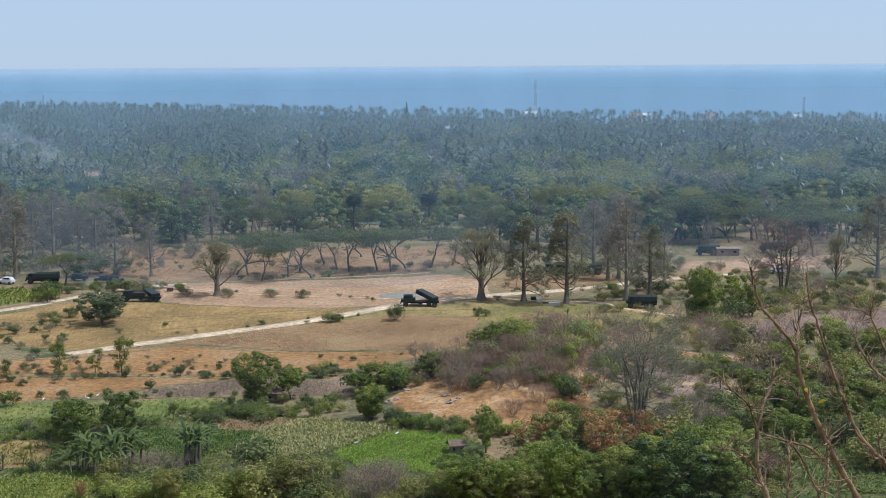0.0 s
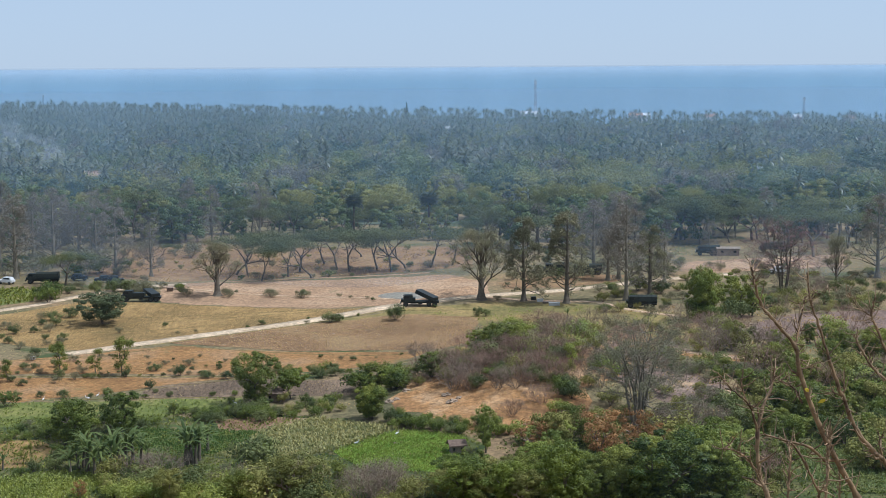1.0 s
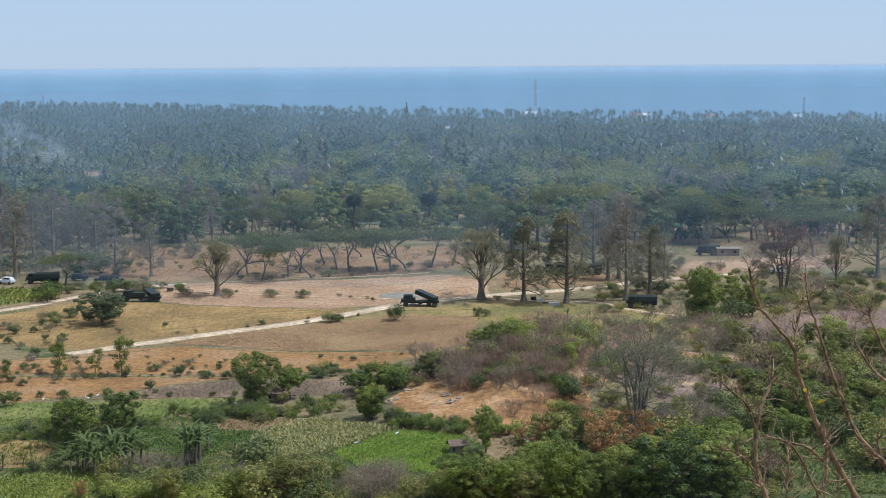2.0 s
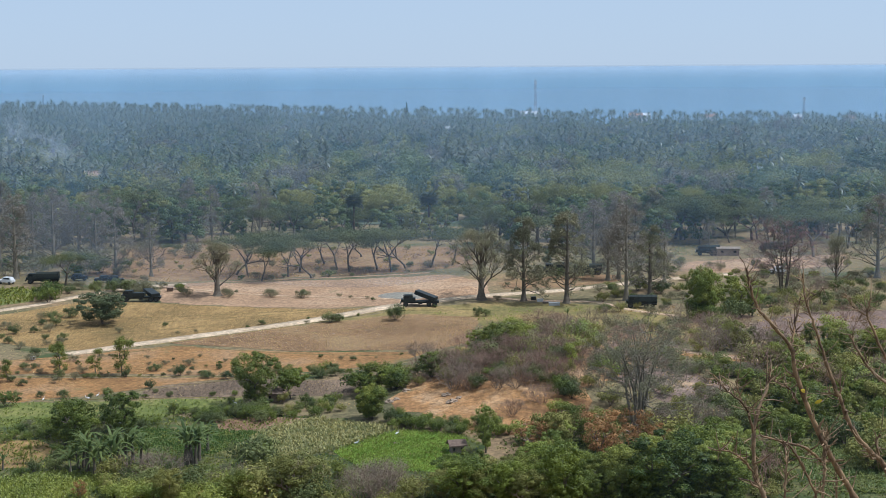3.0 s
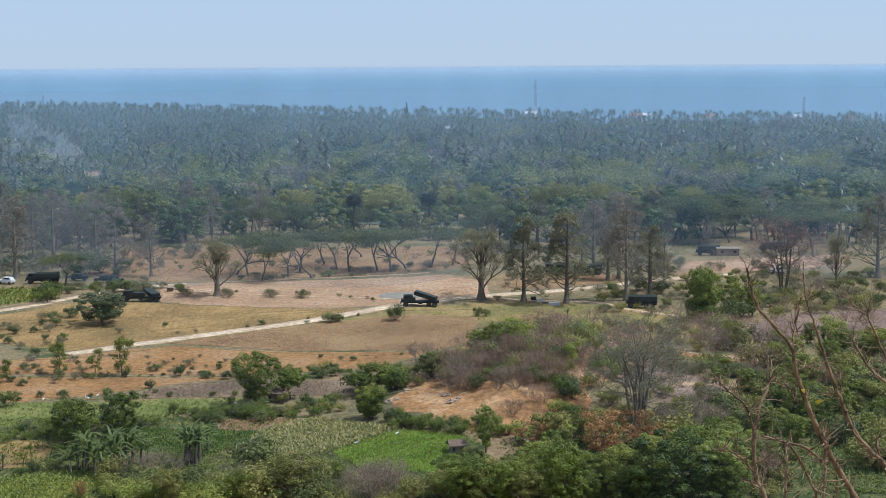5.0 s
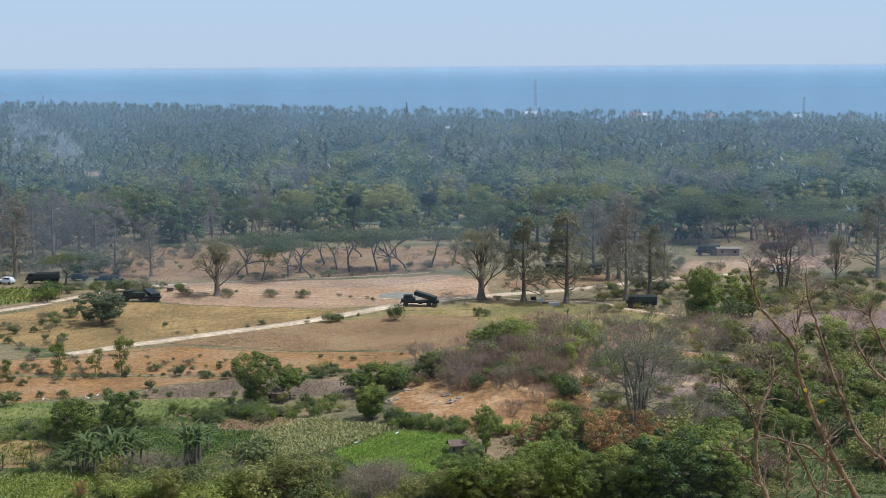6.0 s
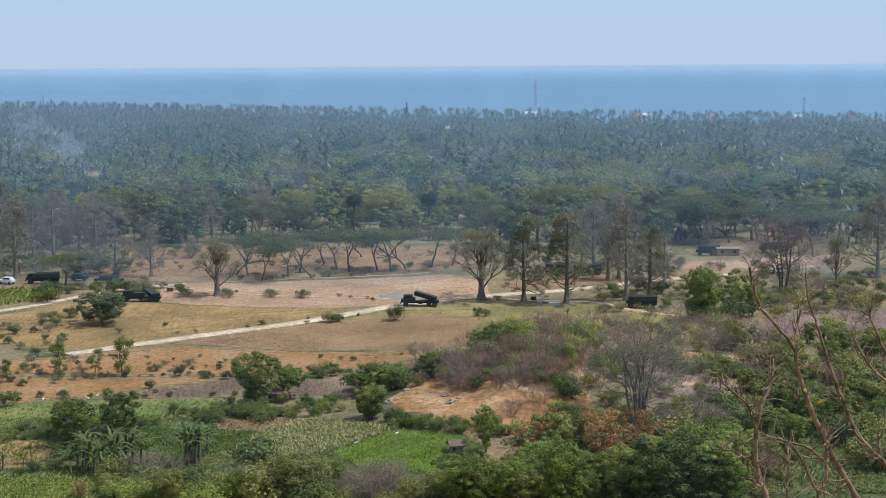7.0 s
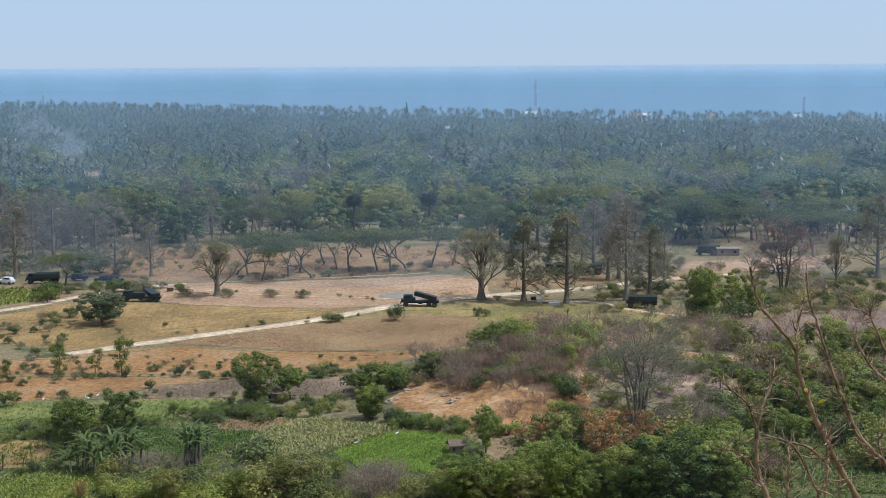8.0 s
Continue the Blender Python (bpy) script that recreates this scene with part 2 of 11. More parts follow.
def leaves(geo, rng, centres, size, slim=0.6, outward=None, lift=0.3):
    """A bent kite-shaped leaf spray at every centre."""
    n = len(centres)
    nrm = rng.normal(size=(n, 3))
    if outward is not None:
        nrm = nrm * 0.7 + outward
    nrm[:, 2] += lift
    nrm /= np.linalg.norm(nrm, axis=1)[:, None] + 1e-9
    u = np.cross(nrm, rng.normal(size=(n, 3)))
    u /= np.linalg.norm(u, axis=1)[:, None] + 1e-9
    w = np.cross(nrm, u)
    s = (size * rng.uniform(0.6, 1.4, n))[:, None]
    q = np.stack([centres - u * s, centres + w * s * slim + nrm * s * 0.15, centres + u * s * 0.9, centres - w * s * slim + nrm * s * 0.15], axis=1)
    geo.add(q.reshape(-1, 3), np.arange(4 * n).reshape(-1, 4))


def cloud(rng, n, middle, radii, hollow=0.55):
    """Places in an uneven ball, denser near its skin; also the way out."""
    d = rng.normal(size=(n, 3))
    d /= np.linalg.norm(d, axis=1)[:, None]
    r = hollow + (1 - hollow) * rng.uniform(0, 1, n) ** 0.7
    lump = 1 + 0.16 * np.sin(d[:, 0] * 5 + middle[0]) * np.sin(d[:, 1] * 6 + middle[1]) + 0.1 * np.sin(d[:, 2] * 9)
    return np.asarray(middle) + d * (r * lump)[:, None] * np.asarray(radii), d


def grow(geo, rng, p, d, length, r, level, tips, forks=(2, 3), spread=0.55, rise=0.15, shrink=0.68, sides=5, wander=0.12):
    """A limb that forks again and again; gathers its ends."""
    pts, q, dd = [np.array(p, dtype=float)], np.array(p, dtype=float), np.array(d, dtype=float)
    for _ in range(3):
        dd = dd + rng.normal(size=3) * wander + np.array((0, 0, rise * 0.3))
        dd /= np.linalg.norm(dd)
        q = q + dd * length / 3
        pts.append(q)
    end = r * (0.62 if level else 0.3)
    tube(geo, pts, [r, r * 0.9 - end * 0.1, (r + end) / 2, end], sides)
    if level == 0:
        tips.append(q)
        return
    k = rng.integers(forks[0], forks[1] + 1)
    a0 = rng.uniform(0, 6.28)
    side = np.cross(dd, (0.3, 0.2, 0.9))
    side /= np.linalg.norm(side) + 1e-9
    side2 = np.cross(dd, side)
    for i in range(k):
        a = a0 + i * 6.283 / k + rng.uniform(-0.4, 0.4)
        nd = dd + (side * math.cos(a) + side2 * math.sin(a)) * spread * rng.uniform(0.6, 1.4) + np.array((0, 0, rise))
        nd /= np.linalg.norm(nd)
        grow(geo, rng, q, nd, length * shrink * rng.uniform(0.75, 1.2), end, level - 1, tips, forks, spread, rise, shrink, max(3, sides - 1), wander)


# ---- plants: every builder gives (trunk geometry or None, crown geometry or None) of a plant of the given height ----
def acacia(rng, h):
    t, c, tips = Geo(), Geo(), []
    lean = rng.normal(size=2) * 0.16
    grow(t, rng, (0, 0, -0.3), (lean[0], lean[1], 1), h * 0.36, h * 0.026, 3, tips, (2, 3), 0.75, 0.1, 0.72, 6, 0.14)
    for p in tips:
        p = np.array((p[0] * 1.25, p[1] * 1.25, h * 0.79 + (p[2] - h * 0.75) * 0.3))
        m, o = cloud(rng, 260, p, (h * 0.24, h * 0.24, h * 0.125), 0.25)
        m[:, 2] = np.maximum(m[:, 2], p[2] - h * 0.08)
        leaves(c, rng, m, h * 0.0125, 0.6, o * 1.2, 0.7)
    return t, c


def kapok(rng, h, leaf=32, conical=True):
    """A straight bole with tiers of level limbs."""
    t, c = Geo(), Geo()
    r0 = h * 0.026
    flare = [(0, 0, -0.3), (0, 0, h * 0.03), (0, 0, h * 0.1), (0.1, 0.05, h * 0.5), (0.1, 0, h * 0.97)]
    tube(t, flare, [r0 * 2.3, r0 * 1.5, r0, r0 * 0.65, r0 * 0.12], 8)
    tiers = 13
    for i in range(tiers):
        z = h * (0.13 + 0.85 * i / tiers)
        reach = h * (0.34 - 0.26 * i / tiers) * rng.uniform(0.75, 1.2) if conical else h * 0.22 * rng.uniform(0.6, 1.2)
        for j in range(rng.integers(3, 6)):
            a = rng.uniform(0, 6.283)
            tips = []
            grow(t, rng, (0.05, 0, z), (math.cos(a), math.sin(a), rng.uniform(0.15, 0.75)), reach * 0.55, r0 * 0.26 * (1 - 0.6 * i / tiers), 2, tips, (2, 3), 0.6, 0.1, 0.6, 4, 0.15)
            for p in tips:
                if leaf:
                    m, o = cloud(rng, leaf, p, (h * 0.042, h * 0.042, h * 0.028), 0.1)
                    leaves(c, rng, m, h * 0.0085, 0.6)
    return t, (c if leaf else None)


def broom_kapok(rng, h):
    """A short bole that bursts into many steep limbs, lightly leaved almost to the ground."""
    t, c, tips = Geo(), Geo(), []
    r0 = h * 0.042
    tube(t, [(0, 0, -0.3), (0, 0, h * 0.03), (0, 0, h * 0.1), (0.05, 0, h * 0.3), (0.1, 0.1, h * 0.75)], [r0 * 2.1, r0 * 1.35, r0 * 0.9, r0 * 0.75, r0 * 0.2], 8)
    for i in range(15):
        a = i * 2.4 + rng.uniform(-0.3, 0.3)
        s = rng.uniform(0.25, 1.0) * (1.0 if i < 9 else 0.6)
        z = h * (0.12 + 0.4 * i / 15)
        grow(t, rng, (0, 0, z), (math.cos(a) * s, math.sin(a) * s, 0.8), h * 0.2, r0 * 0.3, 3, tips, (2, 3), 0.5, 0.12, 0.68, 5, 0.12)
    for p in tips:
        m, o = cloud(rng, 40, p, (h * 0.058, h * 0.058, h * 0.058), 0.1)
        leaves(c, rng, m, h * 0.0074, 0.5)
    return t, c


def bare_tree(rng, h, leaf=9, thick=0.012):
    """A sheaf of steep stems with fine, spreading side limbs."""
    t, c, tips = Geo(), Geo(), []
    for i in range(8):
        a = i * 0.785 + rng.uniform(-0.3, 0.3)
        s = rng.uniform(0.02, 0.17)
        k = rng.uniform(0.7, 1.0)
        p0 = np.array((math.cos(a), math.sin(a), 0)) * h * 0.025
        d = np.array((math.cos(a) * s, math.sin(a) * s, 1.0))
        bend = rng.normal(size=2) * 0.02 * h
        line = [p0 + d * h * k * f + np.array((bend[0] * math.sin(f * 5), bend[1] * math.sin(f * 4), -0.3 if f == 0 else 0)) for f in (0, 0.2, 0.4, 0.6, 0.8, 0.97)]
        tube(t, line, [h * thick * (1 - 0.85 * f) for f in (0, 0.2, 0.4, 0.6, 0.8, 0.97)], 5)
        for j in range(11):
            f = rng.uniform(0.2, 0.95)
            b2 = rng.uniform(0, 6.283)
            up = rng.uniform(-0.25, 0.9)
            q = p0 + d * h * k * f
            grow(t, rng, q, (math.cos(b2), math.sin(b2), up), h * (0.27 - 0.17 * f) * rng.uniform(0.6, 1.3), h * 0.004, 2, tips, (2, 3), 0.5, 0.12, 0.7, 3, 0.14)
    for p in tips:
        m, o = cloud(rng, leaf, p, (h * 0.03,) * 3, 0.1)
        leaves(c, rng, m, h * 0.006, 0.35)
    return t, c


def round_tree(rng, h, wide=0.62, lumps=50, per=210, size=0.0145, low=0.16):
    """A full crown of many leafy lumps over a forking trunk."""
    t, c, tips = Geo(), Geo(), []
    grow(t, rng, (0, 0, -0.3), (rng.normal() * 0.1, rng.normal() * 0.1, 1), h * 0.3, h * 0.03, 2, tips, (3, 4), 0.8, 0.15, 0.7, 6)
    for i in range(lumps):
        a = i * 2.4 + rng.uniform(-0.4, 0.4)
        z = h * (low + (0.88 - low) * (i + 0.5) / lumps)
        belly = math.sin(math.pi * min(1, max(0.12, (z / h - low * 0.7) / (1.08 - low * 0.7)))) ** 0.6
        rad = h * wide * 0.58 * belly * rng.uniform(0.2, 1.18)
        rr = h * rng.uniform(0.045, 0.14) * (0.75 + wide * 0.5)
        m, o = cloud(rng, per, (math.cos(a) * rad, math.sin(a) * rad, z), (rr, rr, rr * 0.62), 0.5)
        leaves(c, rng, m, h * size * 1.12, 0.55, o * 2.0, 0.8)
    return t, c


def bamboo(rng, h):
    """A clump of arching culms, feathered with small leaves."""
    t, c = Geo(), Geo()
    for i in range(30):
        a, s = i * 2.4, rng.uniform(0.05, 0.5)
        out, k = np.array((math.cos(a), math.sin(a), 0)), rng.uniform(0.7, 1.0)
        line = [out * h * (0.05 + s * 0.55 * f * f) + np.array((0, 0, h * k * (f - 0.22 * s * f ** 4) - (0.3 if f == 0 else 0))) for f in (0, 0.3, 0.55, 0.8, 1.0)]
        tube(t, line, [h * 0.007, h * 0.006, h * 0.005, h * 0.003, h * 0.001], 4)
        for p, q in zip(line[1:], line[2:]):
            f = rng.uniform(0, 1, 40)[:, None]
            m = p * (1 - f) + q * f + rng.normal(size=(40, 3)) * h * np.array((0.035, 0.035, 0.028))
            leaves(c, rng, m, h * 0.02, 0.3, None, 0.5)
    return t, c


def airy_tree(rng, h, wide=0.5, per=130, size=0.019):
    """A slender young tree, leaved almost to the ground."""
    t, c, tips = Geo(), Geo(), []
    grow(t, rng, (0, 0, -0.3), (rng.normal() * 0.06, rng.normal() * 0.06, 1), h * 0.3, h * 0.02, 3, tips, (2, 3), 0.5, 0.25, 0.78, 6)
    for i in range(7):
        a = i * 2.4
        tips.append(np.array((math.cos(a) * h * 0.13, math.sin(a) * h * 0.13, h * (0.2 + 0.07 * i))))
    for p in tips:
        m, o = cloud(rng, per, p, (h * 0.12, h * 0.12, h * 0.1), 0.2)
        leaves(c, rng, m, h * size, 0.55, o * 1.2)
    return t, c


def bush(rng, h, wide=1.0, lumps=10, per=190, size=0.034):
    t, c, tips = Geo(), Geo(), []
    for i in range(4):
        a = i * 1.57 + rng.uniform(-0.4, 0.4)
        grow(t, rng, (0, 0, -0.1), (math.cos(a) * 0.6, math.sin(a) * 0.6, 1), h * 0.4, h * 0.02, 1, tips, (2, 3), 0.6)
    for i in range(lumps):
        a = i * 2.4
        rad = h * wide * 0.5 * math.sqrt((i + 0.3) / lumps) * rng.uniform(0.7, 1.25)
        rr = h * rng.uniform(0.14, 0.32)
        m, o = cloud(rng, per, (math.cos(a) * rad, math.sin(a) * rad, h * rng.uniform(0.3, 0.66)), (rr, rr, rr), 0.4)
        m[:, 2] = np.maximum(m[:, 2], 0.02)
        leaves(c, rng, m, h * size, 0.55, o * 1.9, 0.5)
    return t, c


def twiggy_shrub(rng, h):
    """A leafless, dense, many-stemmed shrub."""
    t, tips = Geo(), []
    for i in range(11):
        a = i * 0.571 + rng.uniform(-0.3, 0.3)
        s = rng.uniform(0.15, 1.1)
        grow(t, rng, (math.cos(a) * 0.1 * h, math.sin(a) * 0.1 * h, -0.1), (math.cos(a) * s, math.sin(a) * s, 1), h * 0.42, h * 0.014, 3, tips, (2, 3), 0.55, 0.1, 0.7, 3, 0.14)
    c = Geo()
    for p in tips:
        m, o = cloud(rng, 9, p, (h * 0.1, h * 0.1, h * 0.09), 0.1)
        leaves(c, rng, m, h * 0.03, 0.12)
    return t, c


def palm_geo(rng, h, fronds=13, reach=4.2, segs=3, width=0.5, sides=5):
    t, c = Geo(), Geo()
    lean = rng.normal(size=2) * 0.05 * h
    top = np.array((lean[0], lean[1], h))
    tube(t, [(0, 0, -0.3), (lean[0] * 0.3, lean[1] * 0.3, h * 0.5), top], [h * 0.016, h * 0.011, h * 0.009], sides)
    for i in range(fronds):
        a = i * 2.4 + rng.uniform(-0.3, 0.3)
        up = 1.2 - 1.75 * i / fronds + rng.uniform(-0.15, 0.15)
        p, out = top.copy(), np.array((math.cos(a), math.sin(a), 0))
        side = np.array((-math.sin(a), math.cos(a), 0))
        v, f, ln = [], [], reach * rng.uniform(0.8, 1.15)
        for s in range(segs + 1):
            k = s / segs
            w = width * (0.35 + 1.3 * k) if k < 0.5 else width * (1.85 * (1 - k) + 0.1)
            v += [p - side * w - np.array((0, 0, w * 0.5)), p, p + side * w - np.array((0, 0, w * 0.5))]
            ang = up - 1.15 * k
            p = p + (out * math.cos(ang) + np.array((0, 0, 1)) * math.sin(ang)) * ln / segs
        for s in range(segs):
            b = s * 3
            f += [(b, b + 1, b + 4, b + 3), (b + 1, b + 2, b + 5, b + 4)]
        c.add(v, f)
    return t, c


def fan_palm(rng, h):
    """A tall bare stem and a ball of stiff fan leaves."""
    t, c = Geo(), Geo()
    tube(t, [(0, 0, -0.3), (0, 0, h * 0.4), (0.1, 0, h * 0.82)], [h * 0.025, h * 0.019, h * 0.018], 7)
    for i in range(38):
        a, e = i * 2.4, math.asin(max(-0.75, 1 - 1.75 * (i + 0.5) / 38))
        d = np.array((math.cos(a) * math.cos(e), math.sin(a) * math.cos(e), math.sin(e)))
        side = np.array((-math.sin(a), math.cos(a), 0))
        n = np.cross(d, side)
        root, s = np.array((0.1, 0, h * 0.82)) + d * h * 0.05, h * 0.135
        for k in range(5):
            b = -0.9 + 0.45 * k
            w = d * math.cos(b) + side * math.sin(b)
            x = np.cross(n, w) * s * 0.16
            c.add([root, root + w * s * 0.6 - x, root + w * s * rng.uniform(1.0, 1.5) - n * s * 0.2, root + w * s * 0.6 + x], [(0, 1, 2, 3)])
    return t, c


def spire_tree(rng, h):
    t, c = Geo(), Geo()
    tube(t, [(0, 0, -0.3), (0, 0, h * 0.97)], [h * 0.02, h * 0.003], 5)
    for i in range(26):
        z = h * (0.12 + 0.86 * i / 26)
        m, o = cloud(rng, 90, (0, 0, z), ((h - z) * 0.15 + 0.25, (h - z) * 0.15 + 0.25, h * 0.03), 0.2)
        leaves(c, rng, m, h * 0.012, 0.4)
    return t, c


KINDS = {
    "acacia": (acacia, 12, "bark", "acacia", 5, "acacia_tree", "flat-topped acacia tree with a forked dark trunk", "tree"),
    "kapok": (kapok, 20, "bark", "kapok", 4, "kapok_tree", "tall straight kapok tree with tiers of thinly leaved limbs", "tree"),
    "kapok_bare": (lambda r, h: kapok(r, h, 13), 20, "pale_bark", "grey_leaf", 3, "kapok_tree", "tall leafless kapok tree with grey level limbs", "tree"),
    "kapok_thin": (lambda r, h: kapok(r, h, 6, False), 20, "pale_bark", "grey_leaf", 2, "kapok_tree", "thin dry grey kapok tree with short limbs", "tree"),
    "broom": (broom_kapok, 18, "bark", "kapok", 2, "kapok_tree", "broad kapok tree with a flared bole and steep limbs", "tree"),
    "bare": (lambda r, h: bare_tree(r, h, 32), 18, "pale_bark", "kapok", 2, "bare_tree", "large leafless tree with many steep grey stems", "tree"),
    "bare_red": (lambda r, h: bare_tree(r, h, 16, 0.008), 16, "bark", "wine", 1, "bare_tree", "leafless tree with reddish dry twigs", "tree"),
    "deep_tree": (round_tree, 10, "bark", "deep", 4, "broadleaf_tree", "dense dark green broadleaf tree with a full crown", "tree"),
    "green_tree": (round_tree, 10, "bark", "green", 4, "broadleaf_tree", "green broadleaf tree with a rounded leafy crown", "tree"),
    "lime_tree": (lambda r, h: round_tree(r, h, 0.55, 42, 230, 0.0145), 9, "bark", "lime", 3, "broadleaf_tree", "light green broadleaf tree with a loose crown", "tree"),
    "russet_tree": (lambda r, h: round_tree(r, h, 0.65, 30, 150, 0.0145), 9, "twig", "russet", 2, "broadleaf_tree", "russet brown drying broadleaf tree", "tree"),
    "olive_tree": (lambda r, h: round_tree(r, h, 0.6, 42, 220, 0.0145), 9, "twig", "olive", 3, "broadleaf_tree", "olive green half-dry broadleaf tree", "tree"),
    "umbrella": (lambda r, h: round_tree(r, h, 0.85, 44, 260, 0.018, 0.42), 7, "bark", "deep", 2, "shade_tree", "low dark spreading shade tree", "tree"),
    "dome": (lambda r, h: round_tree(r, h, 0.95, 80, 190, 0.018, 0.2), 5, "bark", "shade", 1, "shade_tree", "low dark dome-shaped shade tree in the stubble", "tree"),
    "airy": (airy_tree, 8, "bark", "green", 4, "young_tree", "slender young tree with loose green leaves", "tree"),
    "airy_lime": (airy_tree, 8, "bark", "lime", 2, "young_tree", "slender young tree with feathery light green leaves", "tree"),
    "bush": (bush, 3, "bark", "field_leaf", 4, "bush", "rounded green bush on dry ground", "bush"),
    "deep_bush": (bush, 3, "bark", "deep", 3, "dark_bush", "dense dark green field bush", "bush"),
    "grey_bush": (lambda r, h: bush(r, h, 1.0, 9, 120), 3, "twig", "dust_leaf", 2, "grey_bush", "dusty grey-green bush on bare earth", "bush"),
    "olive_bush": (lambda r, h: bush(r, h, 1.0, 10, 160), 3, "twig", "olive", 3, "olive_bush", "yellowish olive bush in scrub", "bush"),
    "lime_bush": (lambda r, h: bush(r, h, 1.0, 10, 160), 3, "twig", "lime", 2, "light_bush", "light green leafy bush in scrub", "bush"),
    "shrub": (twiggy_shrub, 4, "twig", "twig", 4, "dry_shrub", "leafless greyish dry shrub with fine twigs", "shrub"),
    "red_shrub": (twiggy_shrub, 4, "red_twig", "red_twig", 2, "dry_shrub", "leafless reddish dry shrub with fine twigs", "shrub"),
    "mid_yellow": (lambda r, h: round_tree(r, h, 0.75, 18, 230, 0.019, 0.12), 10, "bark", "wood_b", 3, "woodland_tree", "yellow-green bushy tree at the wood's edge", "tree"),
    "mid_dark": (lambda r, h: round_tree(r, h, 0.7, 18, 230, 0.019, 0.12), 10, "bark", "wood_d", 3, "woodland_tree", "dark green rounded tree at the wood's edge", "tree"),
    "mid_green": (lambda r, h: round_tree(r, h, 0.7, 18, 230, 0.019, 0.12), 10, "bark", "wood_a", 3, "woodland_tree", "dull green rounded tree at the wood's edge", "tree"),
    "bamboo": (bamboo, 12, "wood_b", "wood_b", 3, "bamboo_clump", "feathery yellow-green bamboo clump at the wood's edge", "bamboo"),
    "coconut": (lambda r, h: palm_geo(r, h, 20, 4.6, 4, 0.46), 14, "pale_bark", "palm", 4, "coconut_palm", "coconut palm with drooping glossy fronds", "palm"),
    "fan_palm": (fan_palm, 14, "bark", "palm", 2, "fan_palm", "tall fan palm with a round head of stiff leaves", "palm"),
    "spire": (spire_tree, 24, "bark", "wood_d", 1, "conifer", "slim dark conifer standing above the palms", "tree"),
}
MADE = {}


def plant(kind, x, y, h, wide=1.0, pick=0):
    """One plant of a kind, at a place and of a height in metres."""
    build, full, bark, leaf, kinds, name, label, category = KINDS[kind]
    pick = pick % kinds
    rnd = random.Random(round(x * 13.7 + y * 7.3, 2))
    s = h / full
    m = Matrix.LocRotScale((x, y, ground_z(x, y) - 0.02), Euler((0, 0, rnd.uniform(0, 6.283))), (s * wide, s * wide, s))
    if (kind, pick) in MADE:
        first = MADE[kind, pick]
        return copy_thing(first, m @ Matrix.Diagonal((1 / first.scale.x, 1 / first.scale.y, 1 / first.scale.z, 1)))
    seed = sum(ord(ch) for ch in kind) * 31 + pick
    trunk, crown = build(np.random.default_rng(seed), full)
    root = tagged(new(name), label, category, category + "s of the valley")
    root.matrix_basis = m
    part("trunk", trunk.mesh(name + "_trunk", M[bark], True), root)
    if crown is not None and crown.n:
        part("crown", crown.mesh(name + "_crown", M[leaf]), root)
    MADE[kind, pick] = root
    return root


def stand(name, label, protos, places, mat, kind="stuff"):
    """A wood that nobody could count: many plants in one mesh. places: rows of x, y, height factor, turn, pick."""
    vs, fs, n = [], [], 0
    for k, (v, f) in enumerate(protos):
        rows = places[places[:, 4] == k]
        if not len(rows):
            continue
        c, s = np.cos(rows[:, 3])[:, None], np.sin(rows[:, 3])[:, None]
        g = rows[:, 2][:, None]
        px = (v[None, :, 0] * c - v[None, :, 1] * s) * g + rows[:, 0][:, None]
        py = (v[None, :, 0] * s + v[None, :, 1] * c) * g + rows[:, 1][:, None]
        z0 = np.array([ground_z(a, b) for a, b in rows[:, :2]])[:, None]
        pz = v[None, :, 2] * g + z0
        vs.append(np.stack([px, py, pz], axis=2).reshape(-1, 3))
        fs.append((f[None] + (np.arange(len(rows)) * len(v))[:, None, None]).reshape(-1, 4) + n)
        n += len(rows) * len(v)
    return tagged(new(name, quad_mesh(name, np.concatenate(vs), np.concatenate(fs), mat)), label, "woods", "", kind)


# ---- the land ----
def spaced(marks):
    """Coordinates from (start, step) pairs up to the last start."""
    out = []
    for (a, s), (b, _) in zip(marks, marks[1:]):
        out += list(np.arange(a, b - s * 0.4, s))
    return out + [marks[-1][0]]


def sheet(name, xs, ys, lift, mat, label, smooth=True):
    v = np.array([(x, y, ground_z(x, y) + lift) for y in ys for x in xs])
    w = len(xs)
    i = (np.arange(len(ys) - 1)[:, None] * w + np.arange(w - 1)[None]).ravel()
    return tagged(new(name, quad_mesh(name, v, np.stack([i, i + 1, i + w + 1, i + w], axis=1), mat, smooth)), label, "ground", "", "structure")


sheet("ground", spaced([(-3000, 400), (-1000, 60), (-160, 8), (-60, 2.5), (120, 8), (180, 60), (1200, 400), (3000, 1)]),
      spaced([(-600, 60), (0, 4), (180, 2.5), (340, 8), (560, 40), (2800, 400), (4900, 1)]), 0.0, M["land"],
      "dry grassy plain with red soil below the hill")

m, nt, b = nodes_of("sea_water")
b.inputs["Base Color"].default_value = (0.125, 0.215, 0.29, 1)
b.inputs["Roughness"].default_value = 0.4
b.inputs["IOR"].default_value = 1.33
bump_node(nt, b, noise_node(nt, 0.05, 6.0, 0.7, (0.4, 1.0, 1.0)), 1.6, 0.8)
M["sea"] = m
bm = bmesh.new()
bmesh.ops.create_grid(bm, x_segments=4, y_segments=4, size=1)
for v in bm.verts:
    v.co = (v.co.x * 4200, 3040 + v.co.y * 1900, -1.6)
tagged(new("sea", bm_mesh("sea", bm, M["sea"])), "calm blue sea beyond the palm shore", "sea", "", "structure")

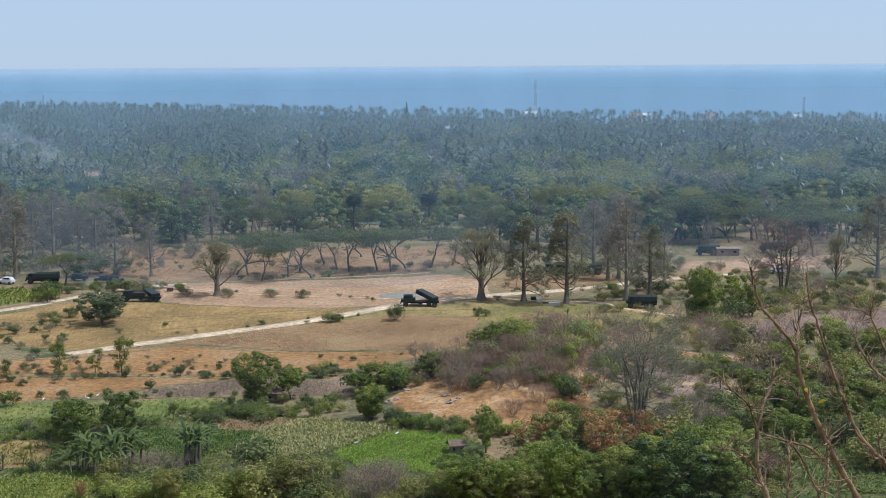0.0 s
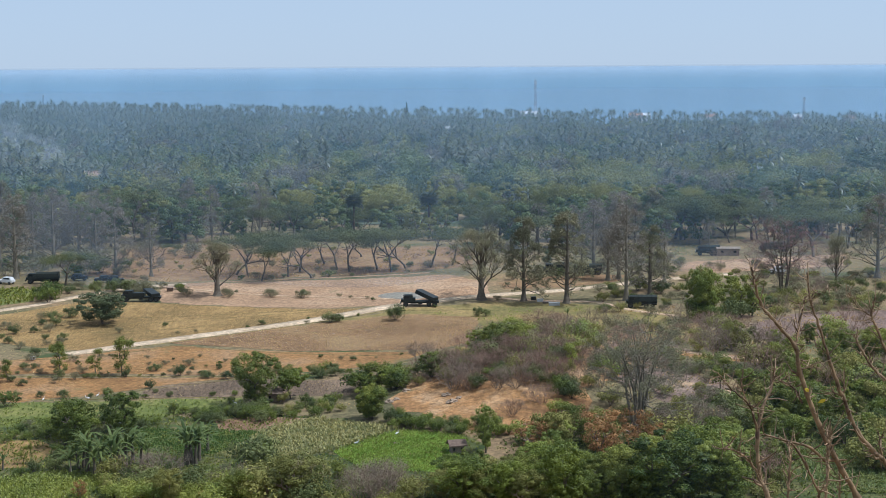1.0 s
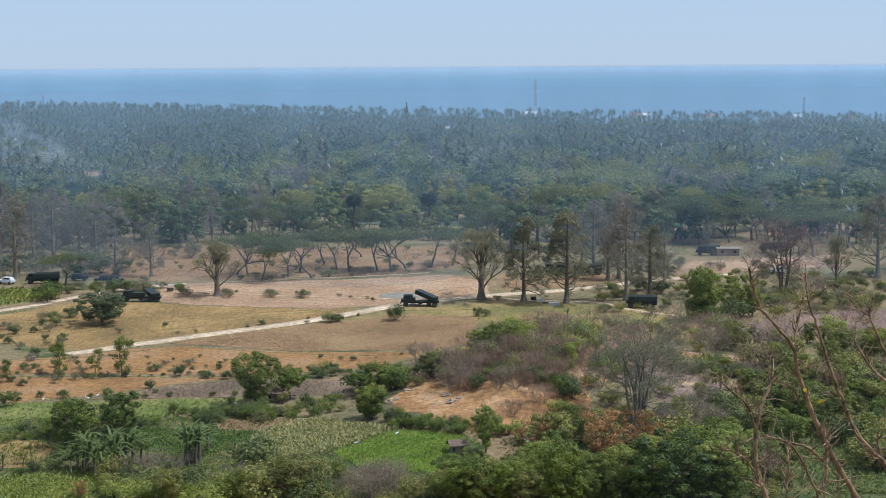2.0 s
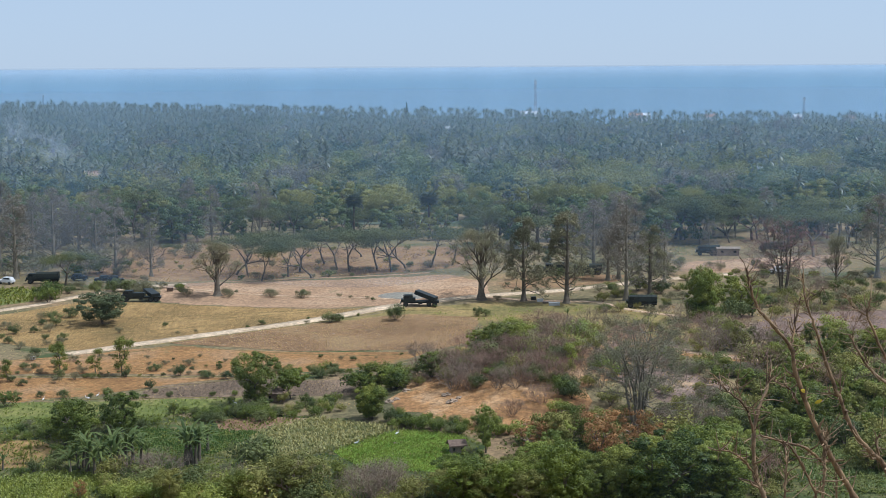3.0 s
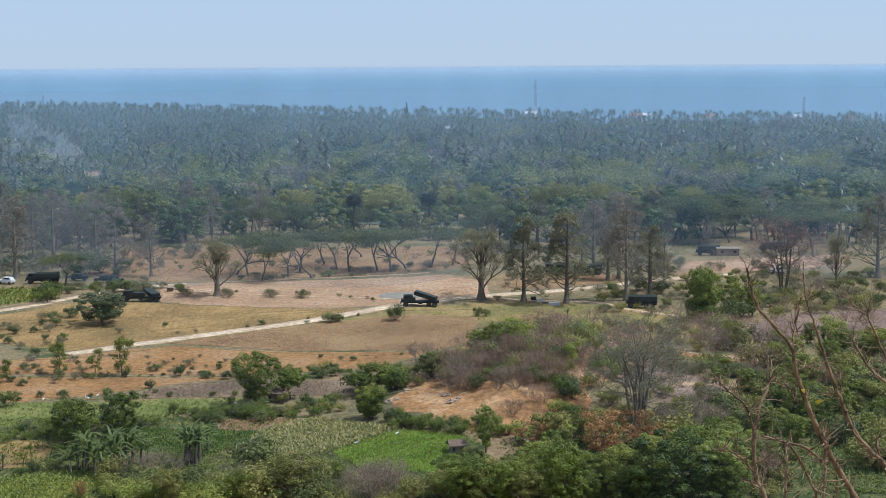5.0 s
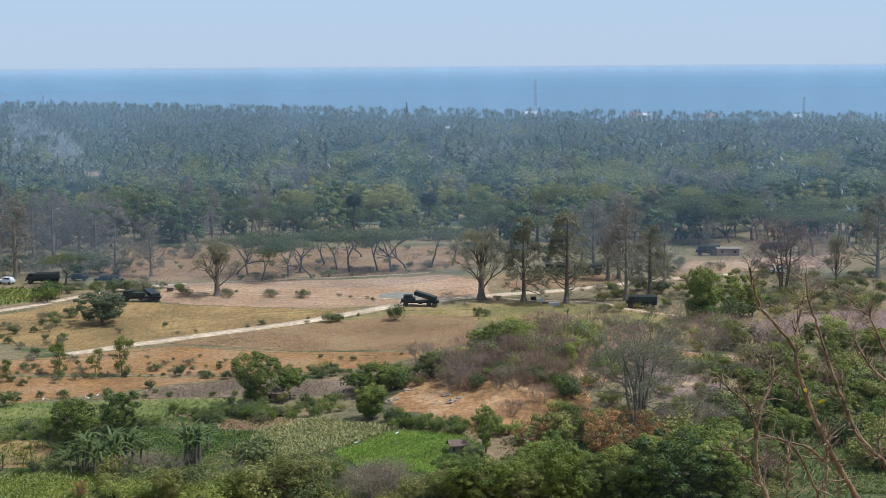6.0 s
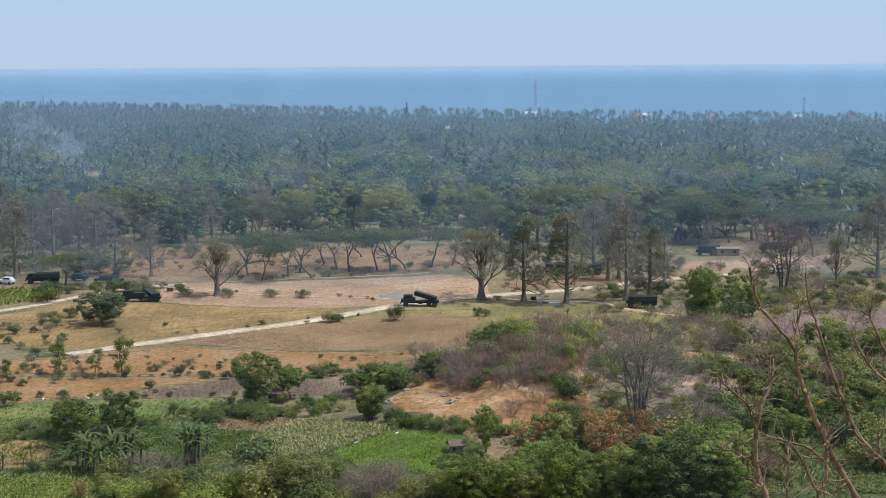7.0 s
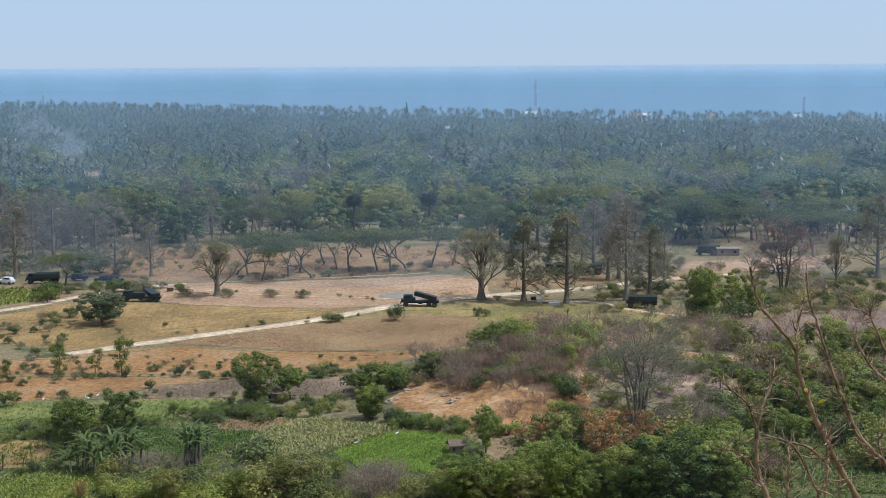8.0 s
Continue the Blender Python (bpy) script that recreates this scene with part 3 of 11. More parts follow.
# far water as a glowing sheet with painted haze, up to the eye's own height, where the sea meets the sky
m, nt, b = nodes_of("far_sea_painted_haze")
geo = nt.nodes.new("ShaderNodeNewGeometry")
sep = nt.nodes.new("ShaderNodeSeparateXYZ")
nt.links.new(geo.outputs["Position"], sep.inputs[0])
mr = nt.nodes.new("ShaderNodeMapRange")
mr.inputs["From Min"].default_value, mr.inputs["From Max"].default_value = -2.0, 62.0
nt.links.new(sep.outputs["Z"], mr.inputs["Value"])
# paler with height: the horizon haze is painted into the emission colour
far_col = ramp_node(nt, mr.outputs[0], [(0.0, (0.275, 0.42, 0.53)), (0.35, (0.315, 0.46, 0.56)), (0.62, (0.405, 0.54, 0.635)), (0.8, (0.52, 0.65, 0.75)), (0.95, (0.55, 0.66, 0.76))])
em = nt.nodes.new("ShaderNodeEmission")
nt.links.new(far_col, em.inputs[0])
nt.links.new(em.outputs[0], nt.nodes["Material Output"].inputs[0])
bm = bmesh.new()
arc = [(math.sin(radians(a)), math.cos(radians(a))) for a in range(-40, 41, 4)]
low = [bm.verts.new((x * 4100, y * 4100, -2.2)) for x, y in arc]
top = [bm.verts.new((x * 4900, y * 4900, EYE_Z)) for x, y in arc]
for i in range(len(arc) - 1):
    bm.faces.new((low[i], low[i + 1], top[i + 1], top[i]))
tagged(new("backdrop", bm_mesh("backdrop", bm, m)), "glowing backdrop painted as hazy far sea meeting the sky", "sea", "", "structure")


def field(name, label, mat, corners, lift=0.03, ragged=0.6):
    """A plot of land over the ground: its outline in order, with uneven borders."""
    rnd = random.Random(len(name) + corners[0][0])
    pts = []
    for (ax, ay), (bx, by) in zip(corners, corners[1:] + corners[:1]):
        n = max(1, int(math.hypot(bx - ax, by - ay) / 3.5))
        for i in range(n):
            k = i / n
            pts.append((ax + (bx - ax) * k + rnd.uniform(-ragged, ragged), ay + (by - ay) * k + rnd.uniform(-ragged, ragged) * 1.5))
    bm = bmesh.new()
    vs = [bm.verts.new((x, y, 0)) for x, y in pts]
    es = [bm.edges.new((a, b)) for a, b in zip(vs, vs[1:] + vs[:1])]
    bmesh.ops.triangle_fill(bm, edges=es, use_beauty=True)
    for _ in range(5):
        long_e = [e for e in bm.edges if e.calc_length() > 4]
        if long_e:
            bmesh.ops.subdivide_edges(bm, edges=long_e, cuts=1)
            bmesh.ops.triangulate(bm, faces=list(bm.faces))
    bmesh.ops.recalc_face_normals(bm, faces=list(bm.faces))
    for v in bm.verts:
        v.co.z = ground_z(v.co.x, v.co.y) + lift
    if sum(f.normal.z for f in bm.faces) < 0:
        bmesh.ops.reverse_faces(bm, faces=list(bm.faces))
    return tagged(new(name, bm_mesh(name, bm, mat)), label, "field", "fields of the valley", "structure")


def road(name, label, pts, width, mat, lift=0.1):
    """A ribbon with real edges along a smooth line through the points."""
    p = [Vector((x, y, 0)) for x, y in pts]
    line = []
    for i in range(len(p) - 1):
        a, b0, c0, d = p[max(i - 1, 0)], p[i], p[i + 1], p[min(i + 2, len(p) - 1)]
        n = max(2, int((c0 - b0).length / 4))
        for k in range(n):
            t = k / n
            line.append(0.5 * ((2 * b0) + (c0 - a) * t + (2 * a - 5 * b0 + 4 * c0 - d) * t * t + (3 * b0 - a - 3 * c0 + d) * t ** 3))
    line.append(p[-1])
    rnd = random.Random(7)
    v, f = [], []
    for i, q in enumerate(line):
        d = (line[min(i + 1, len(line) - 1)] - line[max(i - 1, 0)]).normalized()
        s = Vector((-d.y, d.x, 0))
        w = width / 2 * rnd.uniform(0.93, 1.07)
        for k, dz in ((1.0, -0.25), (1.0, lift), (0.0, lift + 0.04), (-1.0, lift), (-1.0, -0.25)):
            e = q + s * w * k
            v.append((e.x, e.y, ground_z(e.x, e.y) + dz))
        if i:
            f += [((i - 1) * 5 + j, (i - 1) * 5 + j + 1, i * 5 + j + 1, i * 5 + j) for j in range(4)]
    return tagged(new(name, quad_mesh(name, np.array(v), np.array(f), mat)), label, "road", "", "structure")


sheet("forest_floor", spaced([(-800, 50), (800, 1)]), spaced([(545, 40), (1420, 1)]), 0.06, M["forest_floor"], "shaded undergrowth and leaf litter below the woods")


# ---- roads and fields ----
field("field_stubble", "straw-coloured stubble field between the roads", M["stubble"], [(-107.8, 343.9), (-90.3, 365.8), (-70.0, 360.1), (-30.6, 350.3), (-13.3, 353.0), (-29.4, 335.4), (-58.9, 310.8), (-75.5, 299.6), (-97.9, 311.3)], 0.03, 0.6)
field("field_bare", "trodden pinkish bare earth beside the road", M["bare_earth"], [(-76.6, 394.4), (-54.7, 397.3), (-22.6, 404.0), (0.9, 410.1), (11.6, 394.1), (12.5, 374.5), (-13.1, 356.2), (-30.8, 352.0), (-70.4, 361.8)], 0.03, 0.6)
field("field_rust", "rust-brown stubble field beside the road", M["rust_field"], [(-58.2, 307.0), (-29.0, 331.2), (-8.7, 345.7), (8.7, 340.3), (5.4, 305.2), (-0.6, 295.7), (-31.0, 299.3)], 0.05, 0.6)
field("field_orange", "orange dry grass field", M["orange_field"], [(-91.5, 290.4), (-73.4, 295.7), (-57.7, 304.6), (-30.9, 298.0), (-2.9, 293.0), (-7.2, 281.3), (-20.1, 276.9), (-39.5, 275.9), (-63.7, 277.8), (-87.2, 276.4)], 0.03, 0.6)
field("field_orange_low", "orange dry grass strip", M["orange_field"], [(-86.2, 273.2), (-63.0, 274.9), (-39.2, 273.7), (-51.2, 268.9), (-56.4, 263.5), (-75.5, 254.7), (-80.4, 254.3)], 0.03, 0.6)
field("field_plough", "ploughed grey-brown plot", M["plough"], [(-55.3, 263.4), (-49.0, 268.7), (-37.9, 272.4), (-15.1, 264.7), (-17.0, 254.2), (-35.8, 256.5), (-54.0, 256.7)], 0.03, 0.6)
field("field_green", "green crop plot with dry gaps", M["green_field"], [(-79.4, 251.1), (-72.6, 254.8), (-35.7, 255.6), (-34.6, 248.0), (-50.7, 240.6), (-74.5, 235.1)], 0.03, 0.6)
field("field_brown", "turned brown earth strip", M["brown_strip"], [(-37.7, 239.4), (-29.0, 241.5), (-17.4, 238.4), (-20.8, 233.9), (-36.3, 232.8)], 0.03, 0.6)
field("field_deep_green", "dark green crop plot", M["green_field"], [(-51.1, 233.6), (-36.3, 232.8), (-28.7, 231.1), (-30.2, 221.1), (-38.8, 215.8), (-48.5, 221.3)], 0.05, 0.6)
field("field_corn", "ground under the corn", M["corn_ground"], [(-29.3, 231.9), (-21.2, 239.1), (-7.3, 229.5), (-16.1, 218.7), (-20.8, 214.3), (-34.6, 215.7), (-31.3, 222.9)], 0.06, 0.6)
field("field_bright", "bright green young crop plot", M["bright_field"], [(-16.8, 217.8), (-13.0, 225.4), (-5.9, 228.5), (1.2, 225.4), (3.8, 222.3), (0.3, 205.6), (-12.0, 207.4)], 0.05, 0.6)
field("field_low", "green corn plot at the hill's foot", M["green_field"], [(-65.0, 203.9), (-57.3, 208.2), (-48.0, 207.2), (-49.0, 194.3), (-61.5, 192.6)], 0.03, 0.6)
field("field_tan", "tan dry plot", M["stubble"], [(-71.6, 225.7), (-64.8, 226.7), (-59.6, 222.2), (-60.5, 211.2), (-66.6, 209.2)], 0.03, 0.6)
field("field_left", "green leafy plot by the road", M["green_field"], [(-121.1, 387.4), (-108.8, 387.4), (-103.7, 367.9), (-112.7, 359.8)], 0.05, 0.6)
field("field_back", "dry orange-brown grass behind the road", M["rust_field"], [(-101.4, 411.8), (-104.2, 472.7), (-79.7, 485.6), (-33.8, 474.1), (10.4, 478.0), (8.4, 426.1), (-23.0, 410.3), (-75.3, 400.1)], 0.03, 0.6)
field("field_back_green", "pale green grass plot behind the acacias", M["land"], [(-12.2, 478.0), (-11.9, 498.5), (10.9, 503.3), (10.2, 469.0)], 0.06, 0.6)
field("field_right_dry", "rusty dry grass by the far road", M["rust_field"], [(14.7, 394.3), (34.1, 407.2), (51.8, 409.7), (48.6, 395.9), (32.4, 387.0), (15.7, 383.4)], 0.03, 0.6)
field("field_knoll", "bare red soil on the scrubby knoll", M["red_soil"], [(-10.2, 245.1), (-6.5, 252.0), (-4.2, 264.9), (5.3, 299.6), (21.7, 317.2), (39.0, 316.7), (45.0, 284.6), (40.1, 259.3), (26.5, 245.9), (22.4, 233.2), (12.6, 222.6), (1.3, 228.7)], 0.05, 1.6)
field("field_knoll_back", "stony red-grey soil", M["grey_soil"], [(25.9, 308.2), (45.9, 283.0), (40.4, 261.3), (50.5, 255.4), (49.2, 248.6), (37.3, 240.6), (26.7, 248.6)], 0.05, 0.6)
field("field_rise", "stony purplish soil on the low rise", M["grey_soil"], [(68.4, 321.6), (81.1, 338.1), (107.2, 345.9), (99.5, 320.6), (69.2, 287.8), (60.9, 291.5)], 0.05, 0.6)
field("field_right_red", "reddish dry soil", M["red_soil"], [(43.5, 274.8), (60.8, 275.3), (58.6, 269.7), (43.9, 270.6)], 0.06, 0.6)
field("field_far_right", "pale dry plot beyond the road", M["bare_earth"], [(65.9, 429.2), (77.6, 439.0), (125.2, 450.8), (118.4, 426.1), (70.6, 407.7)], 0.03, 0.6)
road("road", "pale concrete road across the plain", [(-77.2, 296.1), (-69.2, 302.7), (-58.9, 310.8), (-38.9, 326.9), (-29.5, 336.1), (-19.6, 347.6), (-13.1, 355.4), (0.8, 366.3), (12.4, 373.7), (31.9, 381.0), (47.9, 390.3), (68.0, 401.9), (81.7, 407.7)], 4.2, M["road"])
road("road_left", "pale concrete road beside the green plot", [(-112.4, 349.8), (-101.9, 361.3), (-93.1, 377.1), (-82.4, 389.5), (-69.9, 395.8)], 3.6, M["road"])
road("road_back", "narrow pale track behind the bare earth", [(-69.9, 395.8), (-55.0, 399.7), (-29.1, 407.1), (-3.9, 414.5)], 1.7, M["bare_earth"], 0.05)
field("field_low_green", "weedy green ground between the plots", M["green_land"], [(-76.0, 236.7), (-50.7, 240.6), (-30.4, 245.4), (-13.6, 237.4), (-7.8, 229.6), (3.8, 221.7), (7.7, 207.9), (8.5, 189.3), (-61.6, 190.5)], 0.015, 2.0)
field("field_scrub", "weedy green ground under the scrub", M["green_land"], [(9.9, 221.4), (26.2, 226.7), (42.9, 246.1), (54.1, 253.3), (82.7, 258.8), (62.1, 188.1), (8.5, 189.3)], 0.015, 2.5)
field("field_verge", "yellow-green grassy verge beside the road", M["verge"], [(-29.1, 331.9), (-12.9, 350.7), (0.8, 359.0), (12.2, 365.9), (44.7, 352.8), (59.3, 341.6), (53.2, 292.8), (45.7, 296.5), (39.2, 318.6), (22.2, 324.8), (7.7, 304.9), (8.1, 340.4), (-8.7, 344.9)], 0.02, 1.5)
field("field_right_green", "green crop plot beyond the thorn bush", M["green_field"], [(52.4, 216.5), (59.4, 219.1), (68.1, 219.8), (66.2, 204.7), (62.3, 194.6), (50.9, 195.4)], 0.05, 0.6)
M["bund"] = soil("grassy_bund", (0.1, 0.085, 0.035), (0.2, 0.155, 0.065), (0.3, 0.22, 0.095), 0.35, 2.0)
road("bund", "grassy bund between plots", [(-106.7, 340.3), (-91.2, 336.8), (-70.9, 340.3), (-49.0, 344.6), (-30.6, 349.4)], 0.35, M["bund"], 0.05)
road("bund", "grassy bund between plots", [(-83.1, 330.3), (-63.2, 334.6), (-44.4, 340.7), (-30.4, 346.9)], 0.35, M["bund"], 0.05)
road("bund", "grassy bund between plots", [(-83.4, 321.5), (-66.1, 322.8), (-49.4, 329.1)], 0.35, M["bund"], 0.05)
road("bund", "grassy bund between plots", [(-42.2, 313.6), (-23.3, 322.8), (-3.2, 328.5), (8.4, 332.0)], 0.35, M["bund"], 0.05)
road("bund", "grassy bund between plots", [(-57.7, 304.6), (-30.8, 296.8), (-15.4, 291.4), (-2.9, 291.0)], 0.45, M["bund"], 0.05)
road("bund", "grassy bund between plots", [(-91.5, 290.4), (-71.7, 293.3), (-57.5, 303.4)], 0.4, M["bund"], 0.05)
road("bund", "grassy bund between plots", [(-86.5, 274.3), (-63.3, 275.9), (-39.3, 274.8), (-20.0, 275.2), (-5.0, 280.8)], 1.0, M["bund"], 0.05)
road("bund", "grassy bund between plots", [(-57.2, 262.6), (-48.8, 267.2), (-37.9, 271.9)], 0.4, M["bund"], 0.05)
road("bund", "grassy bund between plots", [(-15.7, 213.8), (-9.0, 215.0), (0.3, 216.3)], 0.35, M["bund"], 0.05)
road("bund", "grassy bund between plots", [(-80.4, 254.3), (-73.0, 256.5), (-54.0, 256.7), (-35.7, 256.1)], 0.45, M["bund"], 0.05)
road("bund", "dry grassy road edge", [(-29.2, 332.6), (-19.3, 343.1), (-12.9, 350.7), (-8.8, 350.3), (7.6, 352.4)], 0.6, M["bund"], 0.05)
road("bund", "dry grassy road edge", [(-74.0, 298.2), (-58.3, 307.6), (-38.5, 323.5), (-29.7, 332.5)], 0.5, M["bund"], 0.05)
M["track"] = soil("pale_orange_track_earth", (0.36, 0.24, 0.14), (0.45, 0.31, 0.19), (0.52, 0.38, 0.25), 0.2, 1.4)
road("track", "pale trodden earth track", [(42.2, 276.7), (47.8, 274.7), (54.0, 273.6), (60.0, 271.4)], 2.2, M["track"], 0.08)
road("track", "pale trodden earth track", [(40.4, 251.5), (44.8, 251.6), (50.5, 250.0)], 2.2, M["track"], 0.08)
road("track", "pale trodden earth track", [(25.5, 266.7), (33.8, 283.8), (40.1, 281.0)], 1.4, M["track"], 0.08)
road("track", "pale trodden earth track", [(10.9, 370.2), (24.8, 363.7), (38.5, 358.9), (44.2, 348.9), (54.8, 338.8)], 2.4, M["track"], 0.08)
road("track", "pale trodden earth track", [(-75.9, 390.8), (-53.4, 376.9), (-26.5, 369.6), (-12.1, 366.3)], 1.6, M["track"], 0.08)

# ---- far woods ----
rng = np.random.default_rng(5)


def scatter(n, y0, y1, grow_f=(0.75, 1.25), picks=4, keep=None):
    """Random places in the widening strip that lies between two distances."""
    y = np.sqrt(rng.uniform(y0 * y0, y1 * y1, n))
    x = rng.uniform(-0.36, 0.36, n) * y
    rows = np.stack([x, y, rng.uniform(*grow_f, n), rng.uniform(0, 6.283, n), rng.integers(0, picks, n)], axis=1)
    if keep is not None:
        rows = rows[np.array([keep(a, b) for a, b in rows[:, :2]])]
    return rows


def both(pair):
    """Trunk and crown as one geometry."""
    g = Geo()
    for one in pair:
        if one is not None and one.n:
            g.add(*one.arrays())
    return g.arrays()


def lumpy(r, h, wide, lumps, per, size, flat=0.7):
    """A distant broadleaf crown."""
    g = Geo()
    tube(g, [(0, 0, -0.3), (0, 0, h * 0.5)], [h * 0.03, h * 0.02], 4)
    for i in range(lumps):
        a = i * 2.4 + r.uniform(-0.5, 0.5)
        rad = h * wide * 0.34 * math.sqrt((i + 0.2) / lumps)
        rr = h * r.uniform(0.16, 0.28)
        mid, o = cloud(r, per, (math.cos(a) * rad, math.sin(a) * rad, h * r.uniform(0.2, 0.82)), (rr * wide, rr * wide, rr * flat), 0.5)
        leaves(g, r, mid, size, 0.7, o * 2.2, 0.5)
    return g.arrays()


YARDS = ((-89.67, 669.0), (-47.66, 692.7), (-174.6, 741.0), (162.8, 754.7))   # open ground before the village houses
CLEARINGS = ((-66.0, 640, 4), (-48.0, 660, 4), (-170.0, 690, 5), (155.0, 710, 4))


def inland(x, y):
    return y < 1625 - 0.6 * x + 12 * math.sin(x / 40)


def tall_west(rows):
    """The grove grows taller towards the far western shore."""
    rows[:, 2] *= 1.0 + 0.16 * np.clip(-rows[:, 0] / 500, -0.2, 1.0)
    return rows


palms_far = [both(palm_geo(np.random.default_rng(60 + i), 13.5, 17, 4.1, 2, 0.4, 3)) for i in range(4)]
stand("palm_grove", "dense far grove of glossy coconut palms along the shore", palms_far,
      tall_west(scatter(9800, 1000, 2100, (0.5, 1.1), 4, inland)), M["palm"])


def clear(x, y):
    """Away from the houses in the woods."""
    return all(math.hypot(x - a, (y - b2) * 0.4) > r for a, b2, r in CLEARINGS) and not any(abs(x - a * y / b2) < 8 and b2 - 34 < y < b2 + 12 for a, b2 in YARDS)


def drift(x, y, seed):
    """Where a kind of tree prevails: wide patches with frayed borders."""
    return noise.noise(Vector((x / 30, y / 95, seed))) + 0.5 * noise.noise(Vector((x / 11, y / 40, seed + 9.5)))


KIND_BIAS = {"wood_a": 0.04, "wood_b": 0.02, "wood_c": 0.0, "wood_d": -0.06}


def prevails(x, y, mat):
    score = {k: drift(x, y, 3.7 * i) + bias for i, (k, bias) in enumerate(KIND_BIAS.items())}
    return score[mat] >= max(score.values()) - 0.06 and clear(x, y)


def belt(name, label, seed, h, near_n, far_n, mat, wide=1.15, flat=0.75, leaf=0.45):
    """A kind of tree through the woods: finer leaved in its nearer part."""
    keep = lambda x, y: prevails(x, y, mat)
    stand(name, label, [lumpy(np.random.default_rng(seed + i), h, wide, 9, 62, leaf, flat) for i in range(5)], scatter(near_n, 610, 800, (0.45, 1.3), 5, keep), M[mat])
    stand("far_" + name, "far " + label, [lumpy(np.random.default_rng(seed + 5 + i), h, wide, 6, 28, leaf * 1.8, flat) for i in range(4)], scatter(far_n, 780, 1250, (0.5, 1.2), 4, keep), M[mat])


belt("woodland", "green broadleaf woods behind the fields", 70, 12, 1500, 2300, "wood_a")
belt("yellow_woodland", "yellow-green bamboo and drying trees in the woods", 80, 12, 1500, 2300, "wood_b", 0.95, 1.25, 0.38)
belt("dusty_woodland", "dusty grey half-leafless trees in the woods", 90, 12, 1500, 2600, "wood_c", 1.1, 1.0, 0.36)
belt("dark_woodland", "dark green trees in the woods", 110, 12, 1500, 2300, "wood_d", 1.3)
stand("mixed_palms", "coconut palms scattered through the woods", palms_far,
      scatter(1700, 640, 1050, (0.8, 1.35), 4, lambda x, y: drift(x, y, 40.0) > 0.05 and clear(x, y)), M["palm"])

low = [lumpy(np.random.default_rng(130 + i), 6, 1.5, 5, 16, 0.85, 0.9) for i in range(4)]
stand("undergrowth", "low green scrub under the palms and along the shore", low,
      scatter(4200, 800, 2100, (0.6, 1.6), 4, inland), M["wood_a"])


# ---- plants, one by one ----
plant("broom", 9.6, 366.8, 19.5, 1.1, 0)
plant("kapok", 20.2, 364.4, 21.0, 0.95, 0)
plant("kapok", 30.5, 359.0, 22.8, 1.0, 1)
plant("kapok", 52.4, 368.8, 18.4, 0.9, 2)
plant("kapok_bare", -119.3, 406.2, 23.4, 1.0, 0)
plant("kapok_bare", -115.5, 432.6, 23.3, 1.0, 1)
plant("kapok_bare", -92.7, 412.3, 22.2, 1.0, 2)
plant("kapok_bare", 45.6, 361.9, 25.8, 0.8, 3)
plant("kapok_bare", 119.0, 398.5, 23.0, 1.0, 4)
plant("kapok_bare", -126.8, 451.7, 20.0, 1.0, 5)
plant("kapok_bare", -108.7, 435.0, 18.4, 1.0, 6)
plant("kapok_bare", -129.4, 425.3, 21.3, 1.0, 7)
plant("kapok_thin", -82.5, 411.2, 15.8, 1.0, 0)
plant("kapok_thin", -104.2, 437.4, 18.5, 1.0, 1)
plant("kapok_thin", -61.4, 489.7, 18.8, 1.0, 2)
plant("kapok_thin", 55.4, 467.5, 18.0, 1.0, 3)
plant("broom", -58.0, 373.0, 15.0, 1.3, 1)
plant("broom", 104.3, 385.8, 14.1, 0.7, 2)
plant("acacia", -58.9, 414.1, 12.4, 1.12, 0)
plant("acacia", -54.8, 409.5, 13.2, 1.12, 1)
plant("acacia", -50.0, 400.5, 11.1, 1.12, 2)
plant("acacia", -43.5, 408.1, 11.3, 1.12, 3)
plant("acacia", -41.2, 417.4, 12.5, 1.12, 4)
plant("acacia", -36.5, 404.8, 12.8, 1.12, 5)
plant("acacia", -30.6, 421.3, 13.0, 1.12, 6)
plant("acacia", -26.7, 416.7, 13.5, 1.12, 7)
plant("acacia", -19.0, 421.1, 13.3, 1.12, 8)
plant("acacia", -14.8, 416.7, 13.8, 1.12, 9)
plant("acacia", -10.9, 424.4, 12.7, 1.12, 10)
plant("acacia", -3.7, 425.2, 13.1, 1.12, 11)
plant("acacia", 2.6, 429.5, 11.6, 1.12, 12)
plant("acacia", 74.3, 482.0, 13.9, 1.3, 13)
plant("acacia", 79.8, 489.3, 15.1, 1.3, 14)
plant("acacia", 96.0, 494.5, 14.3, 1.3, 15)
plant("acacia", 113.1, 444.6, 14.5, 1.3, 16)
plant("acacia", 17.5, 469.5, 12.6, 1.3, 17)
plant("acacia", 30.1, 454.3, 13.1, 1.3, 18)
plant("acacia", -102.6, 394.3, 9.4, 1.3, 19)
plant("acacia", -25.2, 450.7, 10.4, 1.3, 20)
plant("acacia", -51.4, 435.3, 11.0, 1.3, 21)
plant("acacia", -35.3, 434.6, 11.0, 1.3, 22)
plant("acacia", 118.2, 479.7, 12.9, 1.3, 23)
plant("acacia", 128.8, 464.1, 12.5, 1.3, 24)
plant("mid_dark", 84.8, 479.9, 15.7, 1.0, 0)
plant("deep_tree", 59.4, 330.7, 13.4, 0.75, 0)
plant("kapok_bare", 43.4, 420.0, 20.0, 1.0, 1)
plant("green_tree", 67.6, 336.4, 11.0, 1.0, 0)
plant("kapok_bare", 48.3, 400.0, 19.0, 1.0, 2)
plant("green_tree", -32.5, 250.3, 10.1, 1.0, 1)
